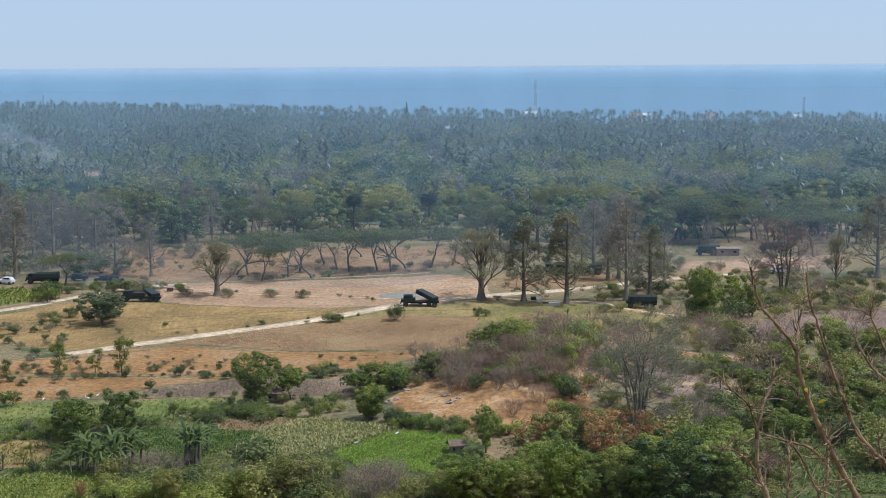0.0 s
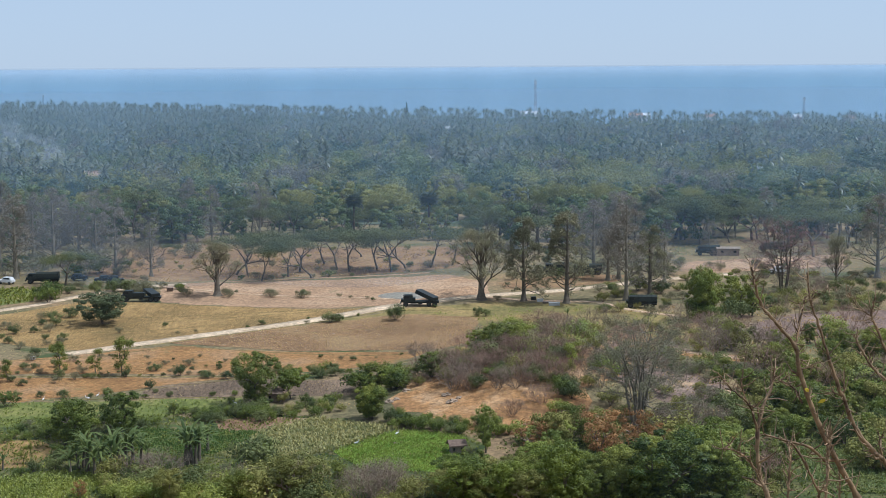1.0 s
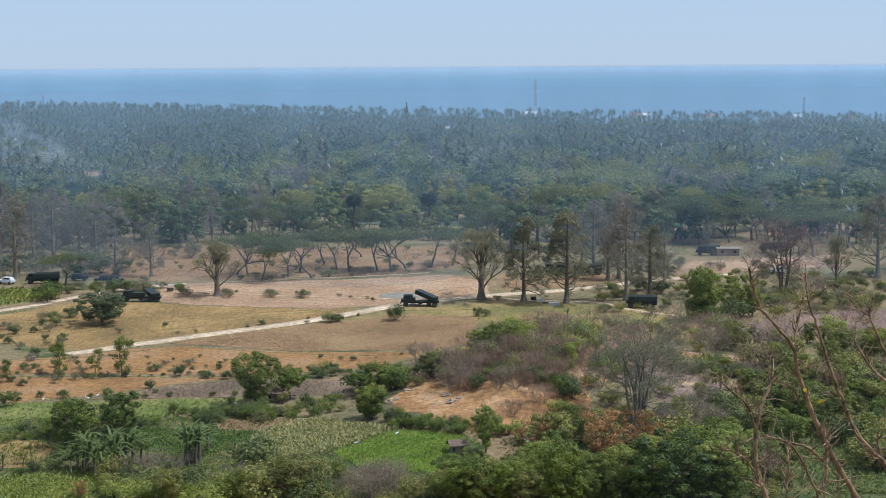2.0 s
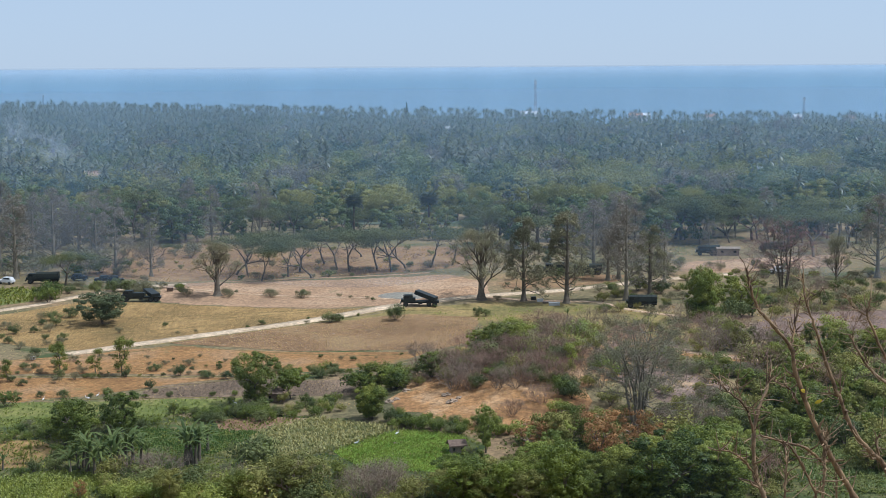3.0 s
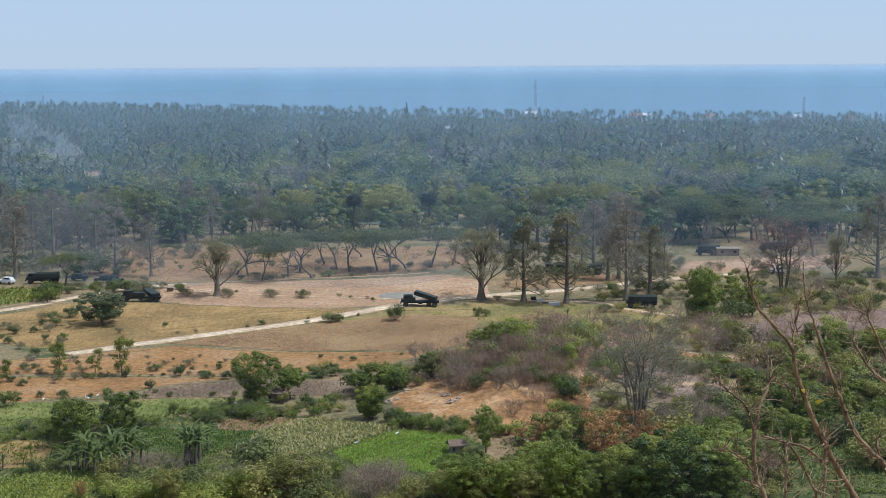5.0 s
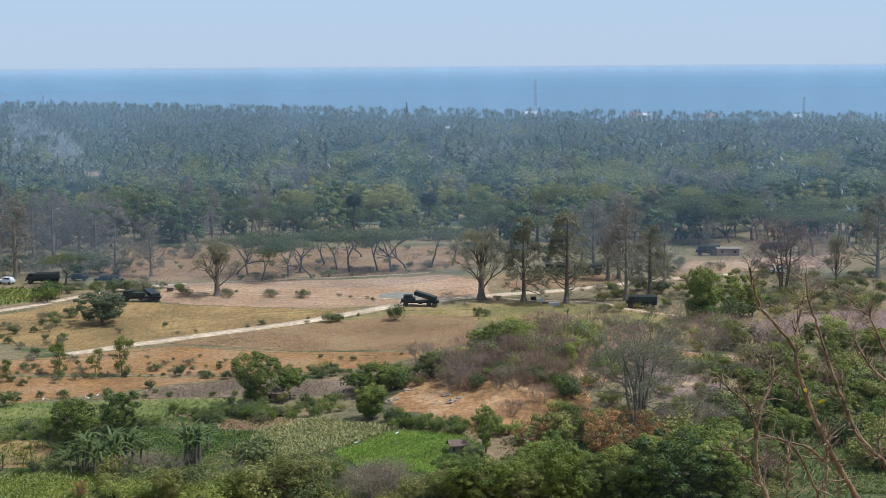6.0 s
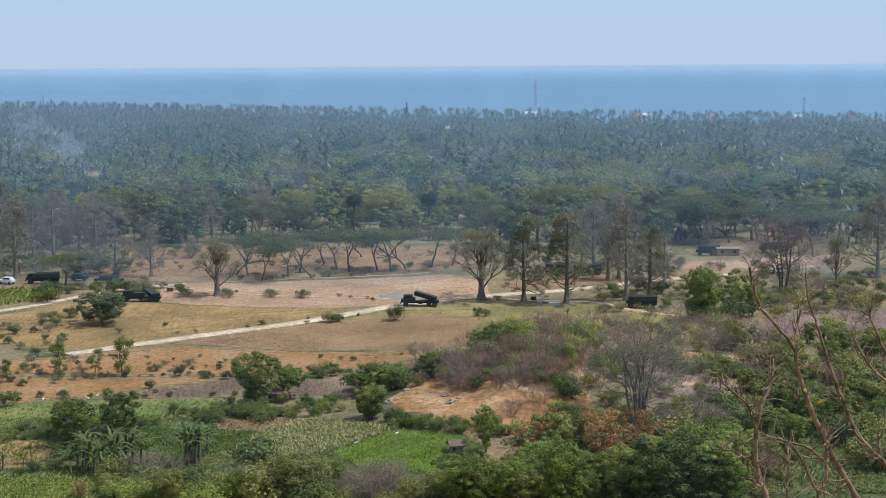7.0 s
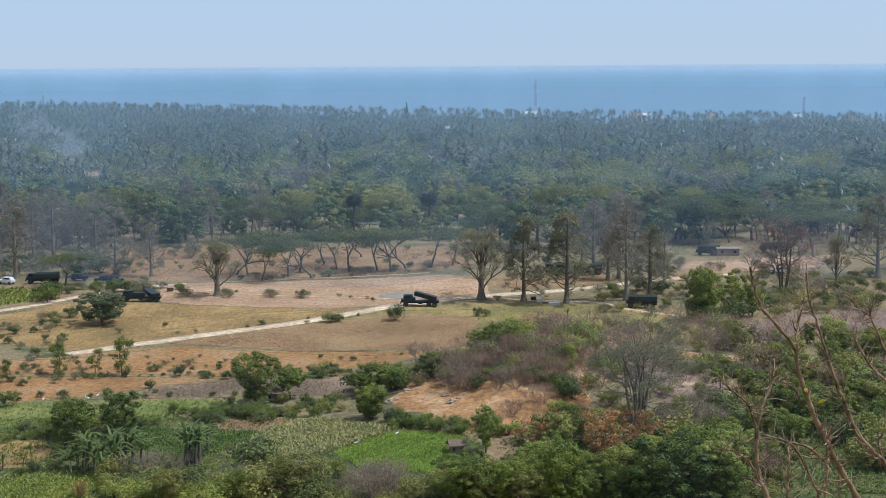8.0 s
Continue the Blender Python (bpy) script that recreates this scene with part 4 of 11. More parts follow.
plant("green_tree", -12.6, 256.1, 5.4, 1.3, 2)
plant("green_tree", -12.2, 236.9, 6.2, 1.0, 3)
plant("bare_red", 87.3, 373.7, 19.8, 1.4, 0)
plant("bare", 30.8, 227.7, 18.4, 1.25, 0)
plant("fan_palm", -30.4, 500.0, 15.7, 1.15, 0)
plant("fan_palm", -4.8, 500.0, 16.8, 1.15, 1)
plant("dome", -78.1, 332.2, 7.8, 1.25, 0)
plant("umbrella", -27.0, 254.0, 5.7, 1.0, 0)
plant("airy", -61.6, 276.0, 8.3, 1.0, 0)
plant("airy", -66.8, 277.2, 5.5, 1.0, 1)
plant("airy", -73.3, 276.4, 6.8, 1.0, 2)
plant("airy", -81.9, 270.3, 4.8, 1.0, 3)
plant("bush", -68.0, 257.5, 2.2, 1.0, 0)
plant("bush", -54.1, 265.3, 2.0, 1.0, 1)
plant("bush", -60.7, 260.0, 2.0, 1.0, 2)
plant("bush", -50.5, 275.9, 2.7, 1.0, 3)
plant("bush", -24.1, 333.8, 2.6, 1.0, 4)
plant("bush", -11.1, 336.4, 4.9, 0.9, 5)
plant("bush", -35.8, 371.6, 2.6, 1.0, 6)
plant("bush", -23.4, 270.8, 2.3, 1.0, 7)
plant("bush", -91.8, 331.8, 1.8, 1.0, 8)
plant("bush", -95.0, 320.3, 2.7, 1.0, 9)
plant("deep_bush", -76.5, 251.3, 3.3, 1.0, 0)
plant("deep_bush", -9.8, 262.1, 4.2, 1.0, 1)
plant("grey_bush", -44.6, 373.7, 2.9, 1.0, 0)
plant("grey_bush", -67.1, 375.6, 2.6, 1.0, 1)
plant("grey_bush", -55.9, 374.0, 2.9, 1.0, 2)
plant("grey_bush", -71.9, 320.6, 1.8, 1.0, 3)
plant("deep_tree", -51.8, 230.6, 7.8, 1.0, 1)
plant("deep_tree", -57.4, 222.2, 8.4, 1.0, 2)
plant("deep_tree", 2.5, 190.7, 7.0, 1.3, 3)
plant("deep_tree", 16.0, 188.9, 9.4, 1.0, 4)
plant("deep_tree", 29.3, 188.3, 10.9, 1.2, 5)
plant("deep_tree", 8.5, 190.5, 6.6, 1.0, 6)
plant("lime_tree", 37.2, 190.6, 9.2, 1.0, 0)
plant("lime_tree", 6.3, 215.6, 8.1, 0.6, 1)
plant("russet_tree", 23.5, 210.0, 9.0, 1.0, 0)
plant("olive_tree", 16.3, 212.9, 7.8, 1.0, 0)
plant("olive_tree", -20.3, 191.7, 7.4, 1.3, 1)
plant("olive_tree", -37.1, 192.3, 5.2, 1.0, 2)
plant("olive_bush", -27.9, 250.9, 2.8, 0.87, 0)
plant("deep_bush", -33.6, 251.0, 2.8, 0.97, 2)
plant("deep_bush", -37.2, 250.5, 1.7, 1.06, 3)
plant("deep_bush", -31.9, 249.7, 2.7, 1.02, 4)
plant("bush", -19.9, 247.1, 2.2, 0.99, 10)
plant("deep_bush", -24.6, 246.9, 1.6, 0.86, 5)
plant("deep_bush", -30.8, 247.1, 2.3, 0.99, 6)
plant("olive_bush", -20.9, 244.6, 2.2, 1.14, 3)
plant("bush", -22.1, 244.7, 2.1, 0.86, 11)
plant("olive_bush", -26.1, 245.2, 1.9, 1.2, 4)
plant("olive_bush", -17.5, 243.6, 1.6, 1.13, 5)
plant("bush", -24.8, 244.9, 1.7, 1.09, 12)
plant("bush", -31.7, 244.7, 2.6, 1.28, 13)
plant("bush", -38.1, 244.8, 1.8, 1.22, 14)
plant("deep_bush", -19.3, 243.0, 1.7, 0.85, 7)
plant("bush", -45.9, 244.5, 2.2, 0.87, 15)
plant("deep_bush", -44.2, 244.1, 1.9, 1.01, 8)
plant("bush", -35.1, 243.1, 2.7, 1.08, 16)
plant("olive_bush", -27.0, 242.3, 1.7, 1.23, 6)
plant("bush", -33.2, 242.6, 2.7, 0.89, 17)
plant("bush", -42.0, 242.6, 2.0, 1.05, 18)
plant("deep_bush", -30.6, 242.2, 2.3, 1.26, 9)
plant("bush", -28.2, 241.9, 2.2, 1.14, 19)
plant("deep_bush", -21.5, 240.8, 2.4, 1.22, 10)
plant("deep_bush", -39.9, 241.3, 2.7, 1.29, 11)
plant("deep_bush", -38.2, 241.2, 2.2, 1.21, 12)
plant("deep_bush", -25.3, 240.4, 1.8, 1.17, 13)
plant("deep_bush", -33.7, 240.4, 1.9, 0.89, 14)
plant("deep_bush", -28.7, 239.3, 2.1, 0.86, 15)
plant("deep_bush", -41.0, 239.1, 1.7, 1.0, 16)
plant("bush", -30.4, 238.3, 2.6, 1.08, 24)
plant("bush", -39.3, 238.2, 2.3, 1.28, 25)
plant("bush", -37.4, 238.1, 2.2, 1.16, 26)
plant("deep_bush", -7.4, 235.3, 2.6, 0.87, 19)
plant("deep_bush", -3.0, 232.6, 1.7, 1.26, 20)
plant("bush", -8.8, 234.4, 2.5, 0.96, 27)
plant("deep_bush", -6.1, 233.4, 1.7, 0.89, 21)
plant("bush", 1.8, 230.3, 1.8, 1.28, 28)
plant("deep_bush", -2.9, 231.0, 2.4, 0.9, 22)
plant("bush", -5.4, 231.5, 2.1, 0.9, 29)
plant("deep_bush", -0.6, 230.2, 2.0, 0.92, 23)
plant("deep_bush", 5.5, 228.9, 2.1, 1.15, 24)
plant("bush", -6.7, 231.6, 2.4, 1.14, 30)
plant("bush", 8.3, 227.8, 2.0, 1.18, 31)
plant("deep_bush", -5.2, 229.9, 2.8, 1.18, 25)
plant("deep_bush", -7.9, 230.5, 2.2, 1.08, 26)
plant("deep_bush", 6.4, 227.4, 2.5, 1.13, 27)
plant("deep_bush", 1.1, 228.1, 1.9, 1.12, 28)
plant("bush", -0.8, 228.2, 2.4, 0.94, 32)
plant("deep_bush", 3.1, 227.2, 2.5, 0.94, 29)
plant("deep_bush", -2.2, 228.2, 2.2, 1.14, 30)
plant("deep_bush", -3.6, 228.3, 2.7, 0.87, 31)
plant("deep_bush", 8.4, 225.7, 1.6, 0.97, 32)
plant("deep_bush", -0.9, 226.5, 2.3, 0.9, 33)
plant("bush", 1.1, 225.6, 1.9, 1.19, 33)
plant("deep_bush", 2.7, 225.3, 2.2, 1.13, 34)
plant("deep_bush", 6.5, 224.5, 2.1, 1.01, 35)
plant("deep_bush", 9.9, 224.1, 2.0, 1.19, 36)
plant("deep_bush", 8.4, 223.8, 2.5, 1.05, 37)
plant("deep_bush", -23.1, 276.0, 1.7, 1.03, 38)
plant("bush", -21.4, 275.2, 2.3, 1.18, 34)
plant("bush", -34.3, 277.0, 2.3, 1.09, 35)
plant("bush", -31.6, 275.5, 2.0, 0.93, 36)
plant("bush", -24.7, 274.0, 2.4, 0.98, 37)
plant("deep_bush", -17.8, 271.7, 1.5, 0.88, 39)
plant("deep_bush", -28.1, 273.5, 2.0, 1.28, 40)
plant("bush", -20.2, 271.3, 2.3, 1.04, 38)
plant("bush", -39.0, 273.7, 2.0, 1.2, 39)
plant("deep_bush", -30.5, 271.8, 1.7, 0.97, 41)
plant("deep_bush", -33.7, 272.3, 2.4, 0.89, 42)
plant("bush", -45.3, 273.9, 2.1, 0.89, 40)
plant("bush", -22.8, 270.0, 1.8, 1.17, 41)
plant("bush", -40.9, 272.1, 2.2, 1.08, 42)
plant("bush", -56.1, 242.6, 2.1, 1.28, 43)
plant("bush", -56.2, 237.4, 2.4, 1.2, 45)
plant("deep_bush", -51.6, 235.8, 2.2, 1.06, 46)
plant("deep_bush", -58.0, 236.0, 2.5, 1.23, 47)
plant("grey_bush", -68.3, 236.0, 1.7, 1.13, 5)
plant("deep_bush", -65.2, 235.7, 2.2, 1.27, 48)
plant("grey_bush", -54.4, 232.4, 1.8, 1.0, 6)
plant("bush", -60.1, 232.5, 2.1, 0.89, 47)
plant("deep_bush", -68.8, 232.9, 1.7, 1.18, 49)
plant("deep_bush", -62.5, 231.1, 1.8, 0.97, 50)
plant("bush", -65.7, 230.6, 2.3, 1.0, 48)
plant("grey_bush", -55.6, 229.4, 1.9, 0.9, 7)
plant("deep_bush", -58.9, 217.8, 2.0, 1.04, 51)
plant("deep_bush", -50.9, 217.6, 1.9, 1.02, 52)
plant("bush", -56.3, 215.2, 2.1, 1.11, 49)
plant("bush", -48.8, 214.8, 1.7, 1.2, 50)
plant("bush", -56.8, 209.1, 2.5, 1.04, 51)
plant("deep_bush", -46.4, 204.8, 2.1, 0.87, 53)
plant("olive_bush", -39.9, 200.2, 2.6, 1.04, 12)
plant("lime_bush", -29.9, 203.7, 2.6, 0.94, 1)
plant("olive_bush", -35.5, 203.6, 2.9, 1.1, 13)
plant("olive_bush", -47.4, 204.1, 4.2, 0.92, 14)
plant("olive_bush", -42.5, 203.4, 3.7, 1.26, 15)
plant("bush", -44.7, 202.9, 3.1, 1.27, 52)
plant("lime_bush", -47.3, 200.9, 2.3, 0.88, 2)
plant("lime_bush", -31.2, 197.7, 4.0, 1.08, 3)
plant("bush", -41.6, 198.2, 4.2, 1.14, 53)
plant("bush", -37.5, 197.8, 3.9, 1.09, 54)
plant("bush", -28.1, 197.0, 4.0, 0.92, 55)
plant("bush", -43.9, 198.0, 3.2, 1.15, 56)
plant("bush", -34.2, 197.1, 4.0, 1.2, 57)
plant("russet_tree", -49.8, 195.2, 2.7, 1.07, 2)
plant("olive_bush", -29.1, 194.1, 4.1, 1.12, 16)
plant("lime_bush", -26.1, 192.2, 2.2, 1.12, 4)
plant("russet_tree", -32.2, 190.7, 2.2, 1.05, 3)
plant("bush", -20.9, 206.6, 3.6, 1.06, 58)
plant("bush", -26.6, 205.3, 6.3, 1.16, 59)
plant("olive_tree", -25.9, 202.0, 3.3, 0.97, 3)
plant("olive_bush", -19.3, 201.4, 5.0, 1.08, 18)
plant("olive_bush", -17.6, 200.1, 3.9, 1.01, 20)
plant("olive_bush", -24.8, 197.9, 5.3, 1.2, 21)
plant("shrub", -20.2, 197.1, 4.4, 1.23, 0)
plant("shrub", -29.1, 196.9, 4.0, 1.2, 1)
plant("airy", -14.5, 195.4, 5.0, 0.99, 4)
plant("olive_bush", -26.4, 195.0, 4.5, 0.93, 23)
plant("airy", -17.5, 194.6, 4.8, 0.86, 5)
plant("olive_bush", -4.4, 194.2, 4.2, 1.07, 24)
plant("olive_bush", -19.4, 193.7, 4.5, 1.1, 25)
plant("shrub", -8.5, 193.0, 5.1, 1.15, 2)
plant("olive_bush", -24.2, 191.9, 5.6, 1.23, 26)
plant("airy", -27.5, 190.8, 5.0, 1.03, 6)
plant("shrub", -11.1, 190.8, 4.5, 1.01, 3)
plant("olive_tree", -5.0, 189.6, 3.8, 1.01, 5)
plant("olive_bush", -7.3, 189.4, 3.3, 1.23, 27)
plant("bush", -17.8, 189.2, 4.6, 1.21, 61)
plant("olive_bush", -14.6, 188.2, 4.8, 0.88, 28)
plant("bush", -27.7, 220.9, 2.9, 1.17, 62)
plant("airy", -27.4, 217.4, 2.7, 1.03, 7)
plant("bush", -28.7, 216.0, 3.4, 1.01, 63)
plant("bush", -26.7, 214.9, 2.8, 0.89, 64)
plant("deep_tree", 13.9, 202.0, 6.2, 1.22, 7)
plant("olive_tree", 9.0, 200.6, 4.5, 1.23, 6)
plant("green_tree", 4.0, 199.8, 5.6, 1.07, 4)
plant("deep_tree", 0.5, 199.0, 5.2, 1.04, 8)
plant("green_tree", 13.2, 198.9, 3.8, 0.96, 5)
plant("green_tree", 20.5, 197.0, 5.4, 1.16, 6)
plant("deep_tree", 18.2, 196.4, 5.4, 0.96, 9)
plant("olive_tree", 6.1, 196.3, 5.3, 0.93, 7)
plant("deep_tree", 4.4, 196.3, 5.7, 1.22, 10)
plant("green_tree", 10.6, 195.5, 6.0, 1.14, 7)
plant("deep_tree", 13.4, 194.1, 5.1, 1.22, 11)
plant("deep_tree", 18.2, 193.7, 3.9, 1.02, 12)
plant("olive_tree", -0.5, 194.0, 4.3, 1.14, 8)
plant("deep_tree", 8.1, 192.9, 4.7, 1.16, 13)
plant("deep_tree", 2.3, 192.8, 4.2, 0.97, 14)
plant("deep_tree", 19.2, 190.7, 5.0, 1.03, 15)
plant("olive_tree", 4.3, 189.7, 5.8, 0.87, 9)
plant("olive_tree", 10.9, 188.6, 5.8, 1.24, 10)
plant("lime_tree", 29.7, 204.3, 6.3, 0.96, 2)
plant("green_tree", 34.6, 203.8, 6.7, 1.21, 8)
plant("deep_tree", 36.4, 202.1, 8.4, 1.07, 16)
plant("green_tree", 25.9, 199.9, 6.2, 1.26, 9)
plant("deep_tree", 23.0, 199.9, 5.4, 0.91, 17)
plant("green_tree", 37.3, 198.3, 6.5, 1.02, 10)
plant("green_tree", 40.7, 197.7, 7.8, 1.01, 11)
plant("green_tree", 27.0, 195.5, 6.3, 0.98, 12)
plant("green_tree", 24.2, 195.5, 7.0, 0.97, 13)
plant("deep_tree", 32.0, 190.7, 7.3, 0.95, 18)
plant("deep_tree", 38.0, 189.5, 6.7, 1.16, 19)
plant("deep_tree", 26.5, 189.6, 6.1, 0.92, 20)
plant("green_tree", 23.7, 189.4, 6.1, 1.04, 14)
plant("deep_tree", 28.9, 188.8, 6.2, 0.87, 21)
plant("olive_bush", 20.0, 223.7, 4.5, 0.98, 29)
plant("lime_tree", 21.6, 220.5, 4.1, 1.1, 3)
plant("olive_bush", 16.3, 220.3, 6.8, 0.88, 30)
plant("olive_bush", 34.2, 220.9, 6.7, 1.2, 31)
plant("olive_tree", 23.8, 219.1, 6.5, 0.92, 11)
plant("russet_tree", 32.2, 217.9, 4.4, 1.0, 4)
plant("russet_tree", 29.4, 216.7, 6.9, 0.95, 5)
plant("russet_tree", 14.7, 216.3, 4.1, 0.93, 6)
plant("olive_bush", 36.5, 215.6, 3.8, 1.16, 32)
plant("olive_bush", 23.9, 215.4, 6.7, 0.88, 33)
plant("lime_tree", 38.3, 213.2, 5.4, 0.99, 4)
plant("lime_tree", 43.0, 213.0, 5.5, 1.3, 5)
plant("olive_bush", 27.8, 212.9, 3.7, 1.0, 34)
plant("russet_tree", 14.3, 212.3, 6.4, 1.28, 7)
plant("lime_tree", 15.9, 209.2, 5.9, 0.93, 6)
plant("olive_tree", 39.3, 207.8, 4.1, 1.11, 12)
plant("green_tree", 28.2, 207.9, 4.0, 0.9, 15)
plant("russet_tree", 41.5, 205.0, 5.5, 1.01, 8)
plant("lime_tree", 36.0, 204.9, 3.6, 0.88, 7)
plant("lime_tree", 33.0, 204.7, 5.9, 1.01, 8)
plant("russet_tree", 26.9, 204.5, 6.0, 0.94, 9)
plant("olive_tree", 14.7, 204.8, 5.5, 1.04, 13)
plant("red_shrub", 21.8, 320.3, 4.9, 1.09, 0)
plant("red_shrub", 24.2, 318.7, 4.2, 1.09, 1)
plant("red_shrub", 19.4, 317.1, 4.0, 1.15, 2)
plant("grey_bush", 36.8, 314.8, 4.7, 0.97, 15)
plant("shrub", 30.4, 315.8, 3.7, 1.2, 4)
plant("grey_bush", 17.3, 314.8, 3.1, 1.05, 16)
plant("olive_bush", 32.3, 312.7, 3.4, 0.95, 35)
plant("lime_bush", 24.6, 312.6, 3.2, 1.18, 5)
plant("red_shrub", 37.1, 306.9, 2.6, 1.1, 3)
plant("grey_bush", 40.3, 304.2, 5.0, 1.15, 17)
plant("shrub", 22.2, 310.5, 3.3, 0.85, 5)
plant("grey_bush", 14.4, 309.4, 5.1, 0.94, 18)
plant("olive_bush", 33.2, 303.8, 3.2, 1.24, 36)
plant("shrub", 22.8, 264.8, 4.4, 1.15, 6)
plant("red_shrub", 26.3, 265.8, 2.1, 1.11, 4)
plant("lime_bush", 13.9, 268.0, 3.4, 1.05, 6)
plant("red_shrub", 28.8, 267.1, 2.3, 1.16, 5)
plant("lime_bush", 8.1, 299.7, 4.9, 1.25, 7)
plant("shrub", 30.8, 268.1, 3.1, 1.07, 7)
plant("shrub", 17.6, 260.7, 3.7, 0.86, 8)
plant("grey_bush", 22.1, 259.9, 2.2, 1.25, 19)
plant("olive_bush", 13.7, 262.3, 2.8, 1.17, 37)
plant("red_shrub", 38.3, 275.9, 4.6, 1.28, 6)
plant("red_shrub", 33.0, 267.3, 4.2, 1.27, 7)
plant("shrub", 10.3, 264.7, 3.5, 1.21, 9)
plant("grey_bush", 41.5, 273.8, 3.7, 1.13, 20)
plant("red_shrub", 22.7, 256.8, 2.2, 1.08, 8)
plant("shrub", 11.7, 259.5, 2.3, 0.98, 10)
plant("olive_bush", 27.1, 257.9, 4.3, 0.86, 38)
plant("shrub", 38.7, 268.1, 2.4, 0.93, 11)
plant("lime_bush", 16.2, 256.0, 4.0, 1.2, 8)
plant("shrub", 19.1, 255.4, 2.0, 0.88, 12)
plant("red_shrub", 33.9, 262.2, 4.4, 1.23, 9)
plant("bush", 6.2, 264.7, 2.9, 0.95, 65)
plant("bush", 42.0, 270.0, 2.1, 1.2, 66)
plant("olive_bush", 7.8, 260.4, 2.1, 1.02, 39)
plant("olive_bush", 22.6, 254.4, 3.2, 1.01, 40)
plant("red_shrub", 11.5, 256.1, 4.2, 1.04, 10)
plant("red_shrub", 24.1, 254.1, 2.3, 0.96, 11)
plant("lime_bush", 36.4, 261.9, 2.5, 1.26, 9)
plant("red_shrub", 9.3, 257.1, 2.5, 1.14, 12)
plant("olive_bush", 39.3, 263.6, 3.5, 1.11, 41)
plant("grey_bush", 20.9, 252.7, 4.0, 0.93, 21)
plant("red_shrub", 15.8, 253.0, 2.1, 1.08, 13)
plant("red_shrub", 17.6, 252.3, 3.5, 1.21, 14)
plant("grey_bush", 10.9, 254.1, 2.2, 1.16, 22)
plant("lime_bush", 13.8, 252.7, 2.5, 0.95, 10)
plant("bush", 19.0, 251.4, 3.2, 0.91, 67)
plant("olive_bush", 23.5, 251.7, 2.1, 0.88, 42)
plant("bush", 40.2, 261.6, 4.4, 1.04, 68)
plant("red_shrub", 27.0, 252.3, 2.7, 1.21, 15)
plant("bush", 29.6, 253.2, 4.1, 1.1, 69)
plant("shrub", 34.5, 256.0, 3.1, 1.22, 13)
plant("shrub", 8.6, 253.3, 2.1, 0.86, 14)
plant("shrub", 19.2, 249.9, 2.9, 0.92, 15)
plant("shrub", 24.5, 250.2, 2.4, 1.25, 16)
plant("red_shrub", 38.3, 257.2, 4.2, 1.0, 16)
plant("red_shrub", 40.4, 258.6, 2.3, 1.17, 17)
plant("shrub", 17.0, 248.9, 2.4, 0.91, 17)
plant("red_shrub", 9.2, 251.1, 4.0, 1.18, 18)
plant("lime_bush", 26.5, 249.6, 2.8, 1.18, 11)
plant("olive_bush", 11.9, 249.7, 2.3, 1.24, 43)
plant("red_shrub", 34.3, 253.2, 3.6, 1.15, 19)
plant("shrub", 13.8, 249.0, 2.6, 0.93, 18)
plant("shrub", 24.3, 248.3, 2.5, 1.08, 19)
plant("grey_bush", 32.0, 250.4, 2.9, 1.21, 23)
plant("olive_bush", 12.3, 247.9, 4.1, 0.89, 44)
plant("red_shrub", 5.2, 251.4, 2.0, 1.26, 20)
plant("lime_bush", 14.7, 247.0, 2.3, 1.28, 12)
plant("grey_bush", 0.1, 255.2, 2.2, 1.07, 24)
plant("lime_bush", 8.1, 248.8, 2.7, 1.3, 13)
plant("lime_bush", -2.0, 256.7, 3.1, 0.94, 14)
plant("lime_bush", 29.5, 247.4, 4.1, 0.86, 15)
plant("grey_bush", 10.2, 246.7, 2.8, 0.87, 25)
plant("red_shrub", 12.5, 245.8, 2.0, 1.03, 21)
plant("red_shrub", 20.6, 244.6, 4.1, 0.86, 22)
plant("bush", 15.4, 244.7, 3.7, 1.07, 70)
plant("shrub", 13.9, 244.7, 2.9, 0.93, 20)
plant("shrub", 22.2, 244.3, 2.3, 1.29, 21)
plant("olive_bush", 17.6, 243.9, 2.5, 1.13, 45)
plant("olive_bush", 0.7, 250.2, 3.5, 0.96, 46)
plant("olive_bush", -4.5, 252.9, 2.3, 0.91, 47)
plant("shrub", 37.1, 326.5, 4.4, 0.89, 22)
plant("shrub", 39.5, 323.3, 3.3, 1.16, 23)
plant("red_shrub", 26.2, 323.9, 3.6, 1.14, 23)
plant("shrub", 32.5, 323.4, 4.3, 0.96, 24)
plant("shrub", 34.7, 322.7, 3.3, 0.86, 25)
plant("olive_bush", 43.0, 320.1, 2.8, 1.19, 48)
plant("olive_bush", 45.2, 315.0, 3.6, 0.93, 49)
plant("bush", 21.8, 318.0, 4.0, 1.11, 71)
plant("bush", 27.7, 316.2, 3.0, 1.21, 72)
plant("olive_bush", 16.5, 316.3, 3.8, 1.06, 50)
plant("shrub", 24.1, 316.0, 4.3, 1.28, 26)
plant("lime_bush", 30.0, 315.2, 4.3, 1.25, 16)
plant("olive_bush", 33.0, 309.3, 3.4, 0.85, 51)
plant("shrub", 10.9, 310.8, 3.7, 1.05, 27)
plant("lime_bush", 15.6, 307.5, 4.2, 1.07, 17)
plant("lime_bush", 15.6, 269.3, 2.7, 1.14, 18)
plant("red_shrub", 19.5, 263.8, 3.4, 1.03, 24)
plant("olive_bush", 12.3, 299.9, 3.6, 0.91, 52)
plant("olive_bush", 20.9, 261.8, 2.9, 1.03, 53)
